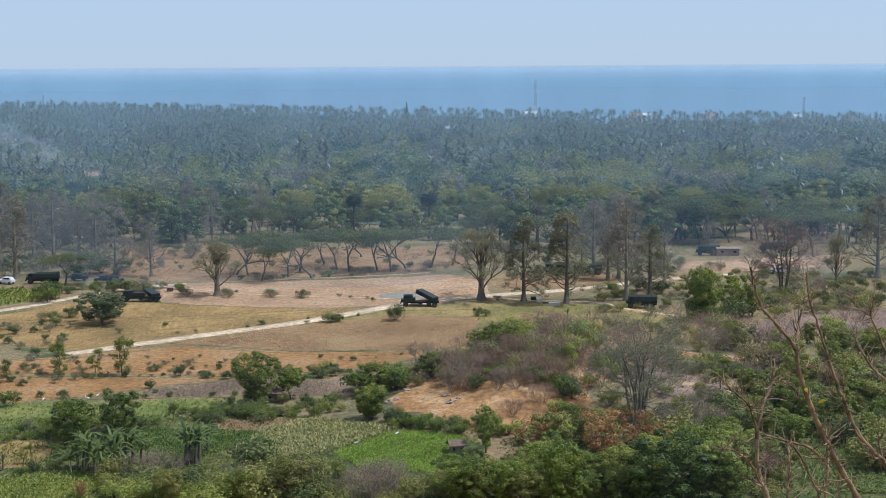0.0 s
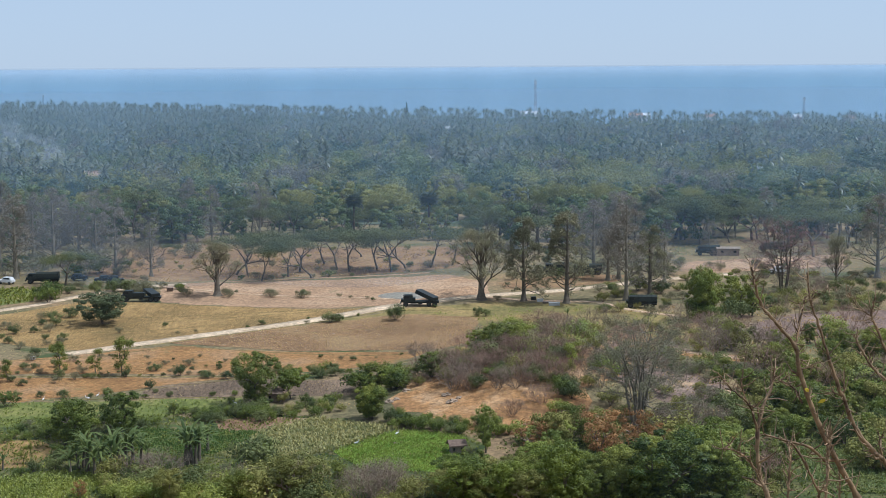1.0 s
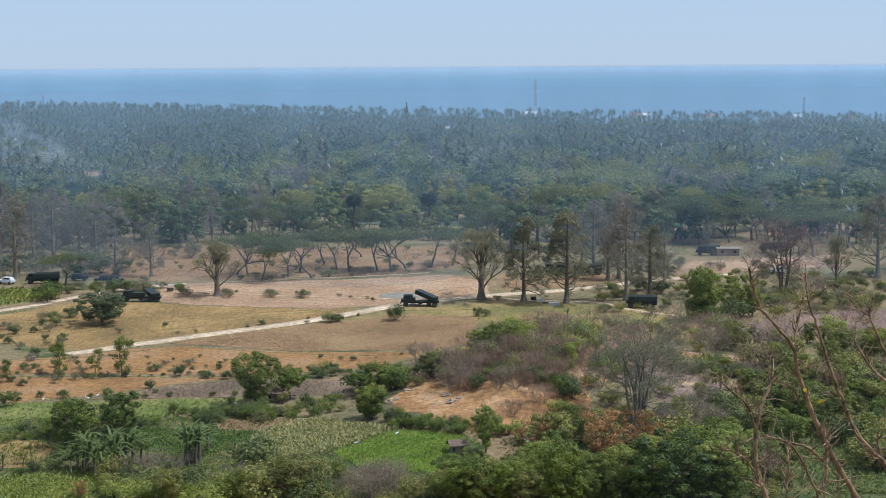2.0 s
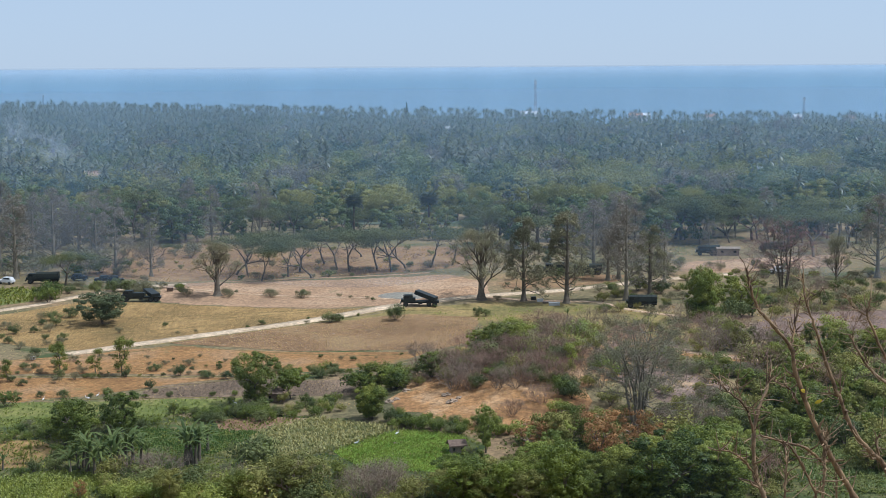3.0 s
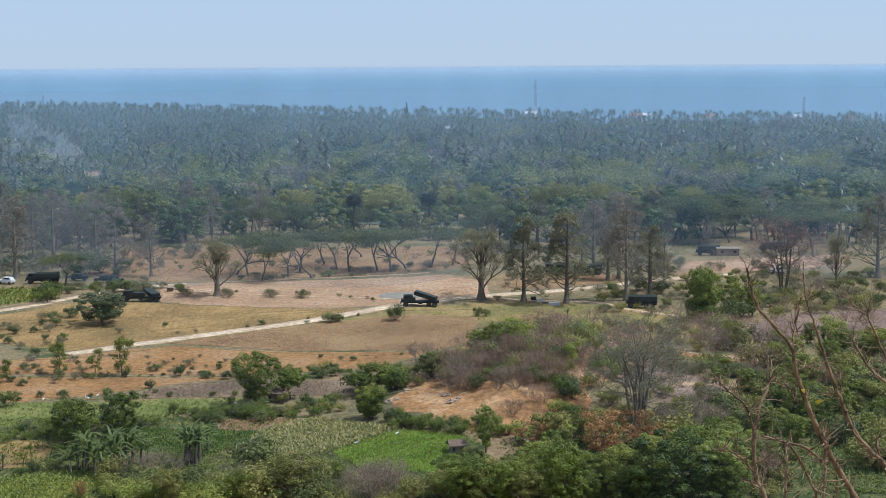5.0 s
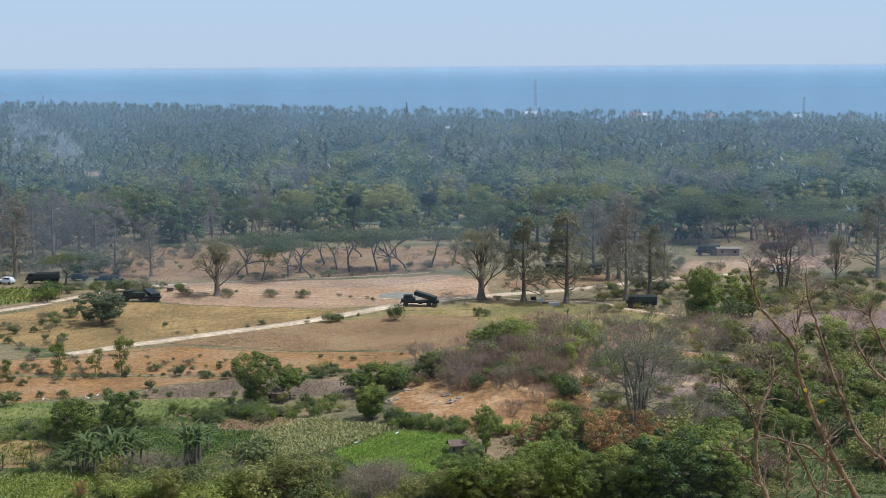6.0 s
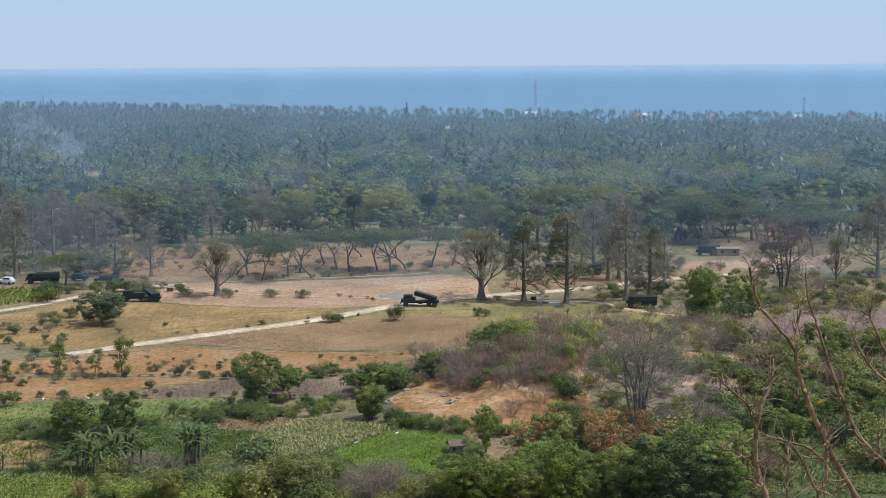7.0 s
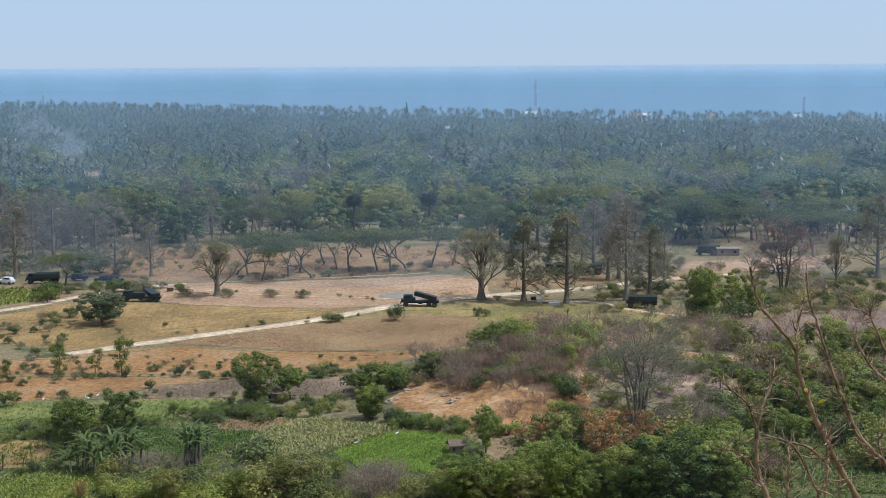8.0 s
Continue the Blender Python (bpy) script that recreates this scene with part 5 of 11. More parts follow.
plant("shrub", 18.4, 260.5, 2.1, 1.03, 28)
plant("shrub", 8.1, 296.4, 3.4, 0.94, 29)
plant("lime_bush", 12.7, 263.3, 3.4, 1.07, 19)
plant("red_shrub", 5.7, 288.1, 3.8, 1.27, 25)
plant("red_shrub", 14.3, 258.5, 2.2, 0.99, 26)
plant("lime_bush", 11.4, 259.3, 3.3, 1.17, 20)
plant("red_shrub", 12.8, 257.6, 2.6, 1.03, 27)
plant("grey_bush", 35.4, 245.2, 3.9, 1.07, 26)
plant("olive_bush", 37.3, 243.6, 2.8, 1.21, 54)
plant("olive_bush", 33.3, 238.8, 3.6, 0.89, 55)
plant("shrub", 43.7, 241.6, 3.2, 1.09, 30)
plant("olive_bush", 27.3, 236.5, 3.3, 1.28, 56)
plant("olive_bush", 38.9, 238.5, 3.1, 0.87, 57)
plant("shrub", 32.7, 236.2, 2.8, 1.16, 31)
plant("grey_bush", 41.5, 238.7, 2.9, 0.95, 27)
plant("grey_bush", 35.7, 234.8, 2.7, 1.01, 28)
plant("grey_bush", 41.0, 235.8, 3.2, 1.09, 29)
plant("olive_bush", 39.2, 234.6, 3.5, 0.92, 58)
plant("olive_bush", 29.0, 230.7, 3.4, 1.23, 59)
plant("grey_bush", 44.8, 232.4, 2.6, 0.93, 30)
plant("shrub", 40.5, 229.9, 3.9, 1.14, 32)
plant("shrub", 35.5, 229.0, 3.5, 0.97, 33)
plant("olive_bush", 28.1, 227.7, 2.2, 1.11, 60)
plant("grey_bush", 37.3, 228.3, 3.7, 1.24, 31)
plant("shrub", 30.9, 226.7, 3.3, 1.01, 34)
plant("olive_bush", 24.1, 225.7, 2.7, 1.25, 61)
plant("shrub", 34.7, 225.3, 3.7, 1.17, 35)
plant("shrub", 31.8, 223.2, 2.9, 1.22, 36)
plant("grey_bush", 41.3, 220.1, 2.6, 1.08, 32)
plant("olive_bush", 42.5, 262.8, 2.3, 1.23, 62)
plant("bush", 50.0, 265.6, 3.6, 1.15, 73)
plant("olive_bush", 47.4, 263.8, 3.5, 0.99, 63)
plant("bush", 43.6, 260.7, 1.9, 1.07, 74)
plant("olive_bush", 52.5, 264.6, 2.1, 0.96, 64)
plant("bush", 45.1, 260.6, 1.9, 1.29, 75)
plant("deep_bush", 47.1, 261.1, 2.8, 1.03, 54)
plant("bush", 48.9, 261.5, 2.2, 0.86, 76)
plant("bush", 41.1, 256.6, 2.6, 1.07, 77)
plant("bush", 42.9, 257.6, 1.9, 1.24, 78)
plant("bush", 44.5, 257.9, 2.0, 1.02, 79)
plant("bush", 53.7, 261.1, 3.3, 1.13, 80)
plant("bush", 52.1, 260.4, 3.2, 1.18, 81)
plant("bush", 49.6, 259.1, 2.4, 0.88, 82)
plant("shrub", 53.0, 327.9, 4.9, 1.13, 37)
plant("shrub", 53.0, 320.2, 3.3, 1.05, 38)
plant("red_shrub", 57.3, 314.7, 3.9, 1.26, 28)
plant("red_shrub", 60.6, 304.7, 3.9, 0.88, 29)
plant("red_shrub", 63.1, 302.9, 3.5, 1.01, 30)
plant("olive_bush", 57.6, 303.2, 5.1, 1.21, 65)
plant("red_shrub", 53.8, 305.0, 2.8, 1.12, 31)
plant("grey_bush", 49.1, 303.3, 4.6, 1.03, 33)
plant("shrub", 54.9, 294.4, 4.8, 1.16, 39)
plant("airy", 45.2, 295.3, 2.7, 0.9, 8)
plant("grey_bush", 58.0, 290.5, 3.8, 1.28, 34)
plant("red_shrub", 48.0, 291.3, 3.6, 1.11, 32)
plant("olive_bush", 51.1, 286.9, 3.9, 1.19, 66)
plant("shrub", 53.2, 286.5, 4.0, 0.99, 40)
plant("grey_bush", 44.2, 286.5, 4.6, 0.95, 35)
plant("olive_bush", 46.2, 284.1, 2.4, 0.93, 67)
plant("red_shrub", 48.6, 283.0, 2.7, 0.91, 33)
plant("olive_bush", 58.4, 281.3, 3.7, 0.92, 68)
plant("airy", 55.6, 279.4, 3.4, 1.12, 9)
plant("olive_bush", 52.5, 278.6, 3.0, 0.87, 69)
plant("bush", 109.8, 381.1, 3.0, 1.26, 83)
plant("olive_bush", 105.8, 379.1, 3.6, 0.91, 70)
plant("bush", 113.4, 377.0, 2.6, 0.98, 84)
plant("shrub", 95.1, 374.2, 4.2, 1.2, 41)
plant("bush", 100.4, 371.6, 4.8, 0.86, 85)
plant("shrub", 96.0, 368.8, 3.2, 1.05, 42)
plant("grey_bush", 89.1, 369.0, 4.7, 1.24, 36)
plant("grey_bush", 112.7, 366.9, 4.0, 0.92, 37)
plant("grey_bush", 100.3, 364.4, 3.2, 1.01, 38)
plant("olive_bush", 85.4, 362.1, 3.6, 1.25, 71)
plant("grey_bush", 101.3, 360.5, 4.6, 1.23, 39)
plant("olive_bush", 79.3, 360.8, 2.4, 0.95, 72)
plant("olive_bush", 82.0, 360.0, 3.0, 0.91, 73)
plant("grey_bush", 97.7, 357.3, 3.9, 1.13, 40)
plant("bush", 86.6, 357.8, 2.6, 0.9, 86)
plant("olive_bush", 105.2, 357.0, 3.3, 1.19, 74)
plant("olive_bush", 90.2, 356.6, 4.0, 1.21, 75)
plant("olive_bush", 102.6, 356.2, 2.7, 1.02, 76)
plant("bush", 92.6, 352.9, 4.1, 1.18, 87)
plant("bush", 77.8, 354.3, 2.3, 1.07, 88)
plant("olive_bush", 82.0, 352.4, 3.3, 1.21, 77)
plant("bush", 104.8, 349.9, 4.4, 0.88, 89)
plant("bush", 78.8, 349.5, 3.6, 1.28, 90)
plant("olive_bush", 93.9, 347.5, 2.6, 1.3, 78)
plant("olive_bush", 84.7, 346.7, 4.4, 0.95, 79)
plant("bush", 95.3, 345.8, 2.9, 1.05, 91)
plant("shrub", 81.6, 345.8, 3.5, 0.99, 43)
plant("olive_bush", 98.8, 345.1, 4.3, 1.24, 80)
plant("grey_bush", 75.6, 345.1, 2.2, 0.98, 41)
plant("bush", 99.7, 340.8, 4.0, 1.03, 92)
plant("olive_bush", 86.0, 339.5, 3.5, 1.22, 81)
plant("olive_bush", 89.8, 339.4, 3.1, 1.03, 82)
plant("grey_bush", 79.1, 335.6, 2.9, 0.95, 42)
plant("olive_bush", 76.1, 331.7, 3.8, 0.99, 83)
plant("red_shrub", 87.2, 311.0, 5.9, 1.15, 34)
plant("shrub", 90.4, 310.3, 4.4, 0.88, 44)
plant("lime_bush", 81.3, 302.2, 5.4, 1.06, 21)
plant("airy", 77.8, 297.1, 2.6, 1.13, 10)
plant("shrub", 83.3, 296.0, 3.1, 1.23, 45)
plant("olive_bush", 72.3, 287.6, 3.6, 0.85, 84)
plant("lime_bush", 88.4, 291.7, 3.6, 1.07, 22)
plant("red_shrub", 65.8, 283.8, 4.3, 1.23, 35)
plant("airy", 61.1, 282.4, 4.3, 0.94, 11)
plant("shrub", 63.2, 282.2, 3.7, 0.86, 46)
plant("olive_bush", 78.1, 283.5, 5.4, 0.88, 85)
plant("shrub", 61.8, 278.6, 3.6, 0.97, 47)
plant("shrub", 59.1, 278.3, 5.2, 1.11, 48)
plant("shrub", 64.6, 278.5, 3.6, 0.91, 49)
plant("shrub", 78.5, 279.3, 4.0, 1.01, 50)
plant("green_tree", 82.1, 279.0, 3.5, 1.29, 16)
plant("olive_bush", 67.0, 275.7, 4.2, 0.99, 86)
plant("olive_bush", 72.4, 274.1, 2.4, 0.99, 87)
plant("shrub", 80.8, 273.7, 3.2, 1.07, 51)
plant("red_shrub", 84.0, 274.2, 4.3, 1.16, 36)
plant("olive_bush", 59.6, 269.9, 2.5, 1.01, 88)
plant("olive_bush", 57.3, 267.5, 5.2, 1.2, 89)
plant("airy", 62.8, 267.4, 4.4, 1.12, 12)
plant("lime_bush", 79.6, 268.5, 3.2, 1.02, 23)
plant("olive_bush", 75.4, 268.0, 2.7, 1.19, 90)
plant("lime_bush", 65.1, 266.1, 4.8, 1.09, 24)
plant("shrub", 83.3, 267.2, 2.7, 1.11, 52)
plant("shrub", 71.3, 264.8, 3.6, 1.06, 53)
plant("red_shrub", 58.3, 263.5, 5.2, 1.08, 37)
plant("olive_bush", 68.6, 264.0, 2.4, 1.05, 91)
plant("lime_bush", 80.2, 264.4, 2.5, 1.15, 25)
plant("olive_bush", 59.8, 261.5, 2.5, 0.93, 92)
plant("red_shrub", 79.4, 261.4, 4.0, 0.99, 38)
plant("shrub", 82.0, 261.1, 5.1, 1.1, 54)
plant("olive_bush", 72.4, 259.3, 4.9, 1.26, 93)
plant("olive_bush", 68.7, 259.0, 4.9, 1.01, 94)
plant("shrub", 55.4, 256.1, 3.9, 0.88, 55)
plant("bush", 63.6, 256.7, 3.7, 1.16, 93)
plant("olive_bush", 80.8, 257.1, 4.3, 1.09, 95)
plant("green_tree", 60.4, 255.9, 4.6, 0.91, 17)
plant("lime_bush", 74.4, 256.4, 4.8, 1.22, 26)
plant("red_shrub", 66.5, 255.2, 4.7, 1.07, 39)
plant("bush", 77.0, 256.7, 6.0, 1.25, 94)
plant("bush", 55.0, 253.7, 4.2, 1.1, 95)
plant("airy", 48.3, 251.1, 6.4, 1.11, 13)
plant("olive_bush", 78.4, 254.7, 3.7, 1.11, 96)
plant("green_tree", 62.6, 254.0, 4.5, 1.3, 18)
plant("lime_tree", 52.8, 251.7, 4.6, 1.22, 9)
plant("shrub", 75.2, 253.6, 3.4, 1.02, 56)
plant("olive_bush", 55.6, 250.5, 4.7, 0.87, 97)
plant("lime_tree", 73.1, 250.6, 3.5, 1.13, 10)
plant("deep_tree", 57.9, 249.8, 5.6, 1.17, 22)
plant("deep_tree", 77.9, 249.4, 3.5, 0.89, 23)
plant("olive_tree", 43.4, 244.0, 3.4, 0.9, 14)
plant("green_tree", 59.3, 247.6, 5.3, 1.24, 19)
plant("olive_bush", 55.8, 246.0, 5.5, 1.22, 98)
plant("olive_bush", 74.6, 246.7, 5.1, 1.14, 99)
plant("airy", 68.0, 245.5, 5.0, 0.86, 14)
plant("bush", 59.1, 244.2, 4.5, 1.23, 96)
plant("deep_tree", 61.8, 243.6, 5.1, 0.97, 24)
plant("green_tree", 48.4, 239.8, 3.7, 1.01, 20)
plant("olive_bush", 50.2, 239.5, 3.7, 0.94, 100)
plant("green_tree", 57.5, 240.1, 4.4, 0.89, 21)
plant("olive_tree", 68.8, 239.4, 3.5, 0.86, 15)
plant("olive_bush", 51.7, 237.8, 4.1, 0.93, 101)
plant("bush", 63.1, 238.2, 6.1, 1.19, 97)
plant("bush", 55.5, 236.5, 5.4, 1.1, 98)
plant("bush", 46.3, 234.2, 5.5, 0.97, 99)
plant("lime_tree", 58.5, 233.4, 5.2, 1.25, 11)
plant("bush", 69.6, 231.6, 3.4, 1.1, 100)
plant("green_tree", 54.0, 229.8, 3.7, 1.14, 22)
plant("bush", 48.9, 227.7, 5.2, 1.2, 101)
plant("olive_bush", 63.5, 225.9, 4.8, 0.96, 102)
plant("green_tree", 56.4, 225.5, 3.4, 1.15, 23)
plant("lime_tree", 66.3, 225.3, 4.3, 0.94, 12)
plant("green_tree", 49.8, 224.7, 5.5, 1.23, 24)
plant("deep_tree", 69.4, 224.8, 4.8, 1.27, 25)
plant("olive_bush", 60.7, 223.7, 3.5, 1.13, 103)
plant("green_tree", 44.2, 223.2, 4.0, 1.11, 25)
plant("bush", 61.6, 220.2, 5.9, 1.03, 102)
plant("deep_tree", 41.3, 219.5, 5.0, 0.95, 26)
plant("green_tree", 50.9, 219.4, 3.5, 0.9, 26)
plant("deep_tree", 53.3, 219.3, 5.4, 1.1, 27)
plant("olive_bush", 67.5, 219.9, 5.6, 1.22, 104)
plant("olive_bush", 69.7, 219.3, 4.4, 0.92, 105)
plant("bush", 46.7, 213.7, 3.3, 1.24, 103)
plant("green_tree", 63.5, 213.0, 4.9, 0.94, 27)
plant("bush", 47.7, 209.2, 6.0, 0.9, 104)
plant("olive_bush", 61.6, 207.4, 6.3, 1.22, 107)
plant("green_tree", 47.1, 203.8, 5.6, 1.12, 28)
plant("olive_bush", 46.5, 197.9, 3.5, 1.05, 110)
plant("olive_bush", 43.5, 192.3, 3.5, 1.24, 115)
plant("shrub", 106.1, 437.4, 3.7, 1.09, 57)
plant("bush", 98.6, 436.1, 3.3, 0.9, 106)
plant("shrub", 93.2, 435.3, 3.4, 1.19, 58)
plant("shrub", 82.0, 431.1, 4.2, 1.07, 59)
plant("bush", 91.3, 425.2, 2.3, 1.13, 107)
plant("grey_bush", 112.4, 424.8, 2.9, 1.23, 43)
plant("grey_bush", 77.9, 424.9, 2.3, 1.1, 44)
plant("olive_bush", 117.3, 422.6, 2.8, 0.86, 116)
plant("shrub", 108.3, 420.2, 3.4, 0.87, 60)
plant("shrub", 126.6, 415.8, 2.1, 0.95, 61)
plant("olive_bush", 97.3, 417.2, 3.0, 0.86, 117)
plant("grey_bush", 79.0, 415.6, 3.1, 0.93, 45)
plant("grey_bush", 91.0, 413.7, 3.6, 0.98, 46)
plant("shrub", 110.6, 409.9, 2.9, 1.14, 62)
plant("shrub", 123.8, 406.5, 2.8, 1.23, 63)
plant("bush", 63.1, 408.1, 3.8, 1.29, 108)
plant("olive_bush", 119.0, 405.3, 3.1, 0.88, 118)
plant("olive_bush", 81.9, 406.7, 2.4, 1.13, 119)
plant("shrub", 74.8, 406.5, 3.2, 1.04, 64)
plant("olive_bush", 70.2, 405.4, 2.2, 1.26, 120)
plant("grey_bush", 97.7, 405.1, 3.8, 0.99, 47)
plant("bush", 89.3, 403.8, 3.0, 0.88, 109)
plant("grey_bush", 112.7, 398.0, 3.5, 1.21, 48)
plant("shrub", 120.1, 394.5, 2.8, 1.05, 65)
plant("olive_bush", 65.9, 395.3, 2.5, 1.22, 121)
plant("shrub", 69.2, 392.9, 2.3, 1.21, 66)
plant("shrub", 90.6, 393.3, 2.6, 0.85, 67)
plant("olive_bush", 73.9, 392.5, 3.2, 1.09, 122)
plant("grey_bush", 115.1, 386.4, 1.9, 1.3, 49)
plant("grey_bush", 94.3, 388.6, 3.4, 0.98, 50)
plant("grey_bush", 82.6, 387.4, 3.2, 0.92, 51)
plant("olive_bush", 84.4, 384.5, 2.5, 1.14, 123)
plant("grey_bush", 99.3, 381.4, 3.6, 1.26, 52)
plant("shrub", 87.6, 382.5, 2.2, 1.0, 68)
plant("olive_bush", 52.9, 379.6, 2.3, 1.01, 124)
plant("olive_bush", 56.9, 376.3, 2.0, 1.15, 125)
plant("grey_bush", 53.8, 372.6, 3.1, 1.01, 53)
plant("olive_bush", 46.3, 367.9, 2.4, 1.29, 126)
plant("olive_bush", 43.7, 367.0, 2.9, 1.23, 127)
plant("grey_bush", 60.1, 363.7, 3.2, 1.04, 54)
plant("bush", 52.1, 362.4, 2.4, 0.86, 110)
plant("bush", 47.1, 361.7, 2.2, 1.13, 111)
plant("olive_bush", 39.5, 359.4, 3.3, 1.07, 128)
plant("grey_bush", 51.3, 354.3, 1.7, 1.18, 55)
plant("olive_bush", 54.3, 354.0, 2.7, 0.92, 129)
plant("grey_bush", 45.1, 353.3, 2.0, 1.13, 56)
plant("grey_bush", 59.2, 350.2, 2.5, 1.19, 57)
plant("olive_bush", 46.7, 350.3, 2.1, 0.99, 130)
plant("grey_bush", 52.4, 347.1, 2.2, 0.96, 58)
plant("bush", 38.4, 345.3, 2.8, 1.15, 112)
plant("olive_bush", 42.0, 345.2, 2.9, 1.13, 131)
plant("grey_bush", 48.8, 341.9, 2.9, 1.17, 59)
plant("bush", -84.0, 297.4, 1.9, 1.13, 113)
plant("grey_bush", -82.7, 290.2, 2.2, 1.2, 60)
plant("grey_bush", -74.1, 289.0, 1.9, 1.2, 61)
plant("grey_bush", -55.2, 286.1, 1.4, 1.19, 62)
plant("grey_bush", -58.3, 285.8, 0.9, 1.06, 63)
plant("grey_bush", -50.4, 285.5, 2.1, 1.17, 64)
plant("bush", -76.3, 283.8, 2.0, 1.08, 114)
plant("grey_bush", -79.6, 283.3, 1.0, 1.15, 65)
plant("airy", -71.0, 282.1, 1.9, 0.98, 15)
plant("bush", -43.9, 281.8, 1.4, 0.93, 115)
plant("bush", -56.0, 280.5, 2.0, 1.07, 116)
plant("bush", -40.1, 279.6, 1.9, 1.17, 117)
plant("grey_bush", -85.3, 278.5, 1.7, 0.93, 66)
plant("bush", -46.7, 276.9, 1.1, 1.08, 118)
plant("grey_bush", -48.9, 276.9, 1.1, 1.06, 67)
plant("grey_bush", -64.3, 275.2, 1.1, 0.93, 68)
plant("bush", -60.6, 275.3, 2.0, 0.88, 119)
plant("bush", -67.9, 274.2, 1.2, 1.28, 120)
plant("grey_bush", -69.7, 272.5, 2.0, 0.91, 69)
plant("bush", -81.0, 270.2, 1.6, 1.06, 121)
plant("grey_bush", -72.6, 269.5, 2.0, 0.98, 70)
plant("bush", -78.0, 267.1, 1.7, 1.12, 122)
plant("bush", -87.7, 340.9, 2.9, 1.29, 123)
plant("grey_bush", -93.9, 338.8, 2.3, 0.99, 71)
plant("bush", -90.7, 337.4, 3.0, 1.15, 124)
plant("bush", -88.3, 330.1, 2.7, 0.88, 125)
plant("grey_bush", -98.5, 325.9, 2.9, 0.86, 72)
plant("grey_bush", -87.9, 322.6, 2.7, 0.94, 73)
plant("bush", -91.1, 322.3, 1.9, 1.05, 126)
plant("bush", -96.3, 315.7, 1.3, 1.12, 127)
plant("bush", -82.7, 314.2, 2.0, 1.05, 128)
plant("bush", -86.4, 314.1, 1.7, 0.95, 129)
plant("bush", -93.2, 309.9, 2.1, 0.97, 130)
plant("grey_bush", -81.6, 308.5, 2.2, 1.15, 74)
plant("grey_bush", -84.4, 307.6, 1.5, 1.05, 75)
plant("grey_bush", -88.9, 303.5, 2.4, 0.94, 76)
plant("grey_bush", -82.1, 399.9, 2.7, 0.92, 77)
plant("bush", -88.7, 393.0, 2.9, 0.88, 131)
plant("grey_bush", -74.8, 387.7, 2.6, 1.17, 78)
plant("bush", -70.1, 384.9, 2.2, 1.11, 132)
plant("grey_bush", -91.7, 387.5, 2.6, 1.26, 79)
plant("grey_bush", -97.0, 387.0, 3.5, 1.05, 80)
plant("grey_bush", -80.6, 384.0, 2.6, 1.28, 81)
plant("grey_bush", -87.3, 384.1, 2.0, 1.26, 82)
plant("grey_bush", -83.2, 383.4, 3.2, 1.28, 83)
plant("bush", -98.1, 380.8, 2.7, 1.28, 133)
plant("shrub", -78.9, 464.1, 5.5, 1.16, 69)
plant("grey_bush", -84.8, 459.3, 3.2, 1.24, 84)
plant("grey_bush", -94.4, 459.6, 5.8, 1.12, 85)
plant("bush", -100.6, 457.8, 2.5, 1.17, 134)
plant("grey_bush", -78.0, 451.6, 6.9, 1.02, 86)
plant("grey_bush", -110.8, 450.2, 4.9, 1.17, 87)
plant("acacia", -87.6, 448.3, 5.5, 1.07, 25)
plant("shrub", -90.7, 448.3, 4.1, 0.96, 70)
plant("acacia", -100.4, 446.5, 3.7, 0.95, 26)
plant("bush", -114.0, 443.2, 3.8, 1.07, 135)
plant("shrub", -95.5, 442.8, 4.6, 1.29, 71)
plant("shrub", -117.9, 438.3, 5.3, 1.18, 72)
plant("grey_bush", -121.6, 437.8, 5.7, 0.87, 88)
plant("acacia", -102.2, 437.4, 4.6, 0.86, 27)
plant("grey_bush", -125.3, 436.7, 4.3, 0.87, 89)
plant("bush", -129.2, 434.4, 4.4, 0.95, 136)
plant("grey_bush", -83.9, 432.5, 2.5, 0.85, 90)
plant("grey_bush", -105.8, 432.4, 6.6, 1.26, 91)
plant("grey_bush", -112.6, 431.3, 4.7, 0.85, 92)
plant("grey_bush", -89.3, 429.0, 2.4, 0.92, 93)
plant("bush", -93.4, 428.0, 4.0, 1.2, 137)
plant("shrub", -97.4, 427.1, 5.9, 0.99, 73)
plant("bush", -127.8, 425.1, 4.7, 1.0, 138)
plant("grey_bush", -115.9, 424.6, 6.4, 1.19, 94)
plant("acacia", -122.2, 423.6, 5.0, 0.87, 28)
plant("acacia", -107.1, 419.9, 4.7, 1.27, 29)
plant("shrub", -110.4, 419.8, 2.4, 0.95, 74)
plant("bush", -97.7, 416.3, 5.9, 1.17, 139)
plant("shrub", -101.3, 415.5, 4.2, 1.04, 75)
plant("grey_bush", -116.1, 414.5, 5.4, 1.28, 95)
plant("grey_bush", -124.7, 413.8, 4.1, 0.89, 96)
plant("grey_bush", -120.9, 413.2, 5.7, 0.86, 97)
plant("grey_bush", -91.5, 411.2, 4.8, 0.94, 98)
plant("bush", -103.5, 409.3, 4.9, 1.21, 140)
plant("bush", -9.7, 426.4, 2.2, 1.03, 141)
plant("grey_bush", -4.3, 425.6, 2.8, 1.07, 99)
plant("grey_bush", 1.0, 423.6, 1.4, 1.2, 100)
plant("grey_bush", -26.9, 421.9, 1.5, 1.08, 101)
plant("grey_bush", -36.1, 418.9, 2.0, 0.9, 102)
plant("bush", -14.2, 417.9, 1.8, 0.96, 142)
plant("grey_bush", -31.4, 417.7, 2.0, 1.19, 103)
plant("grey_bush", -21.1, 417.6, 2.3, 1.14, 104)
plant("grey_bush", -10.3, 414.1, 1.9, 1.04, 105)
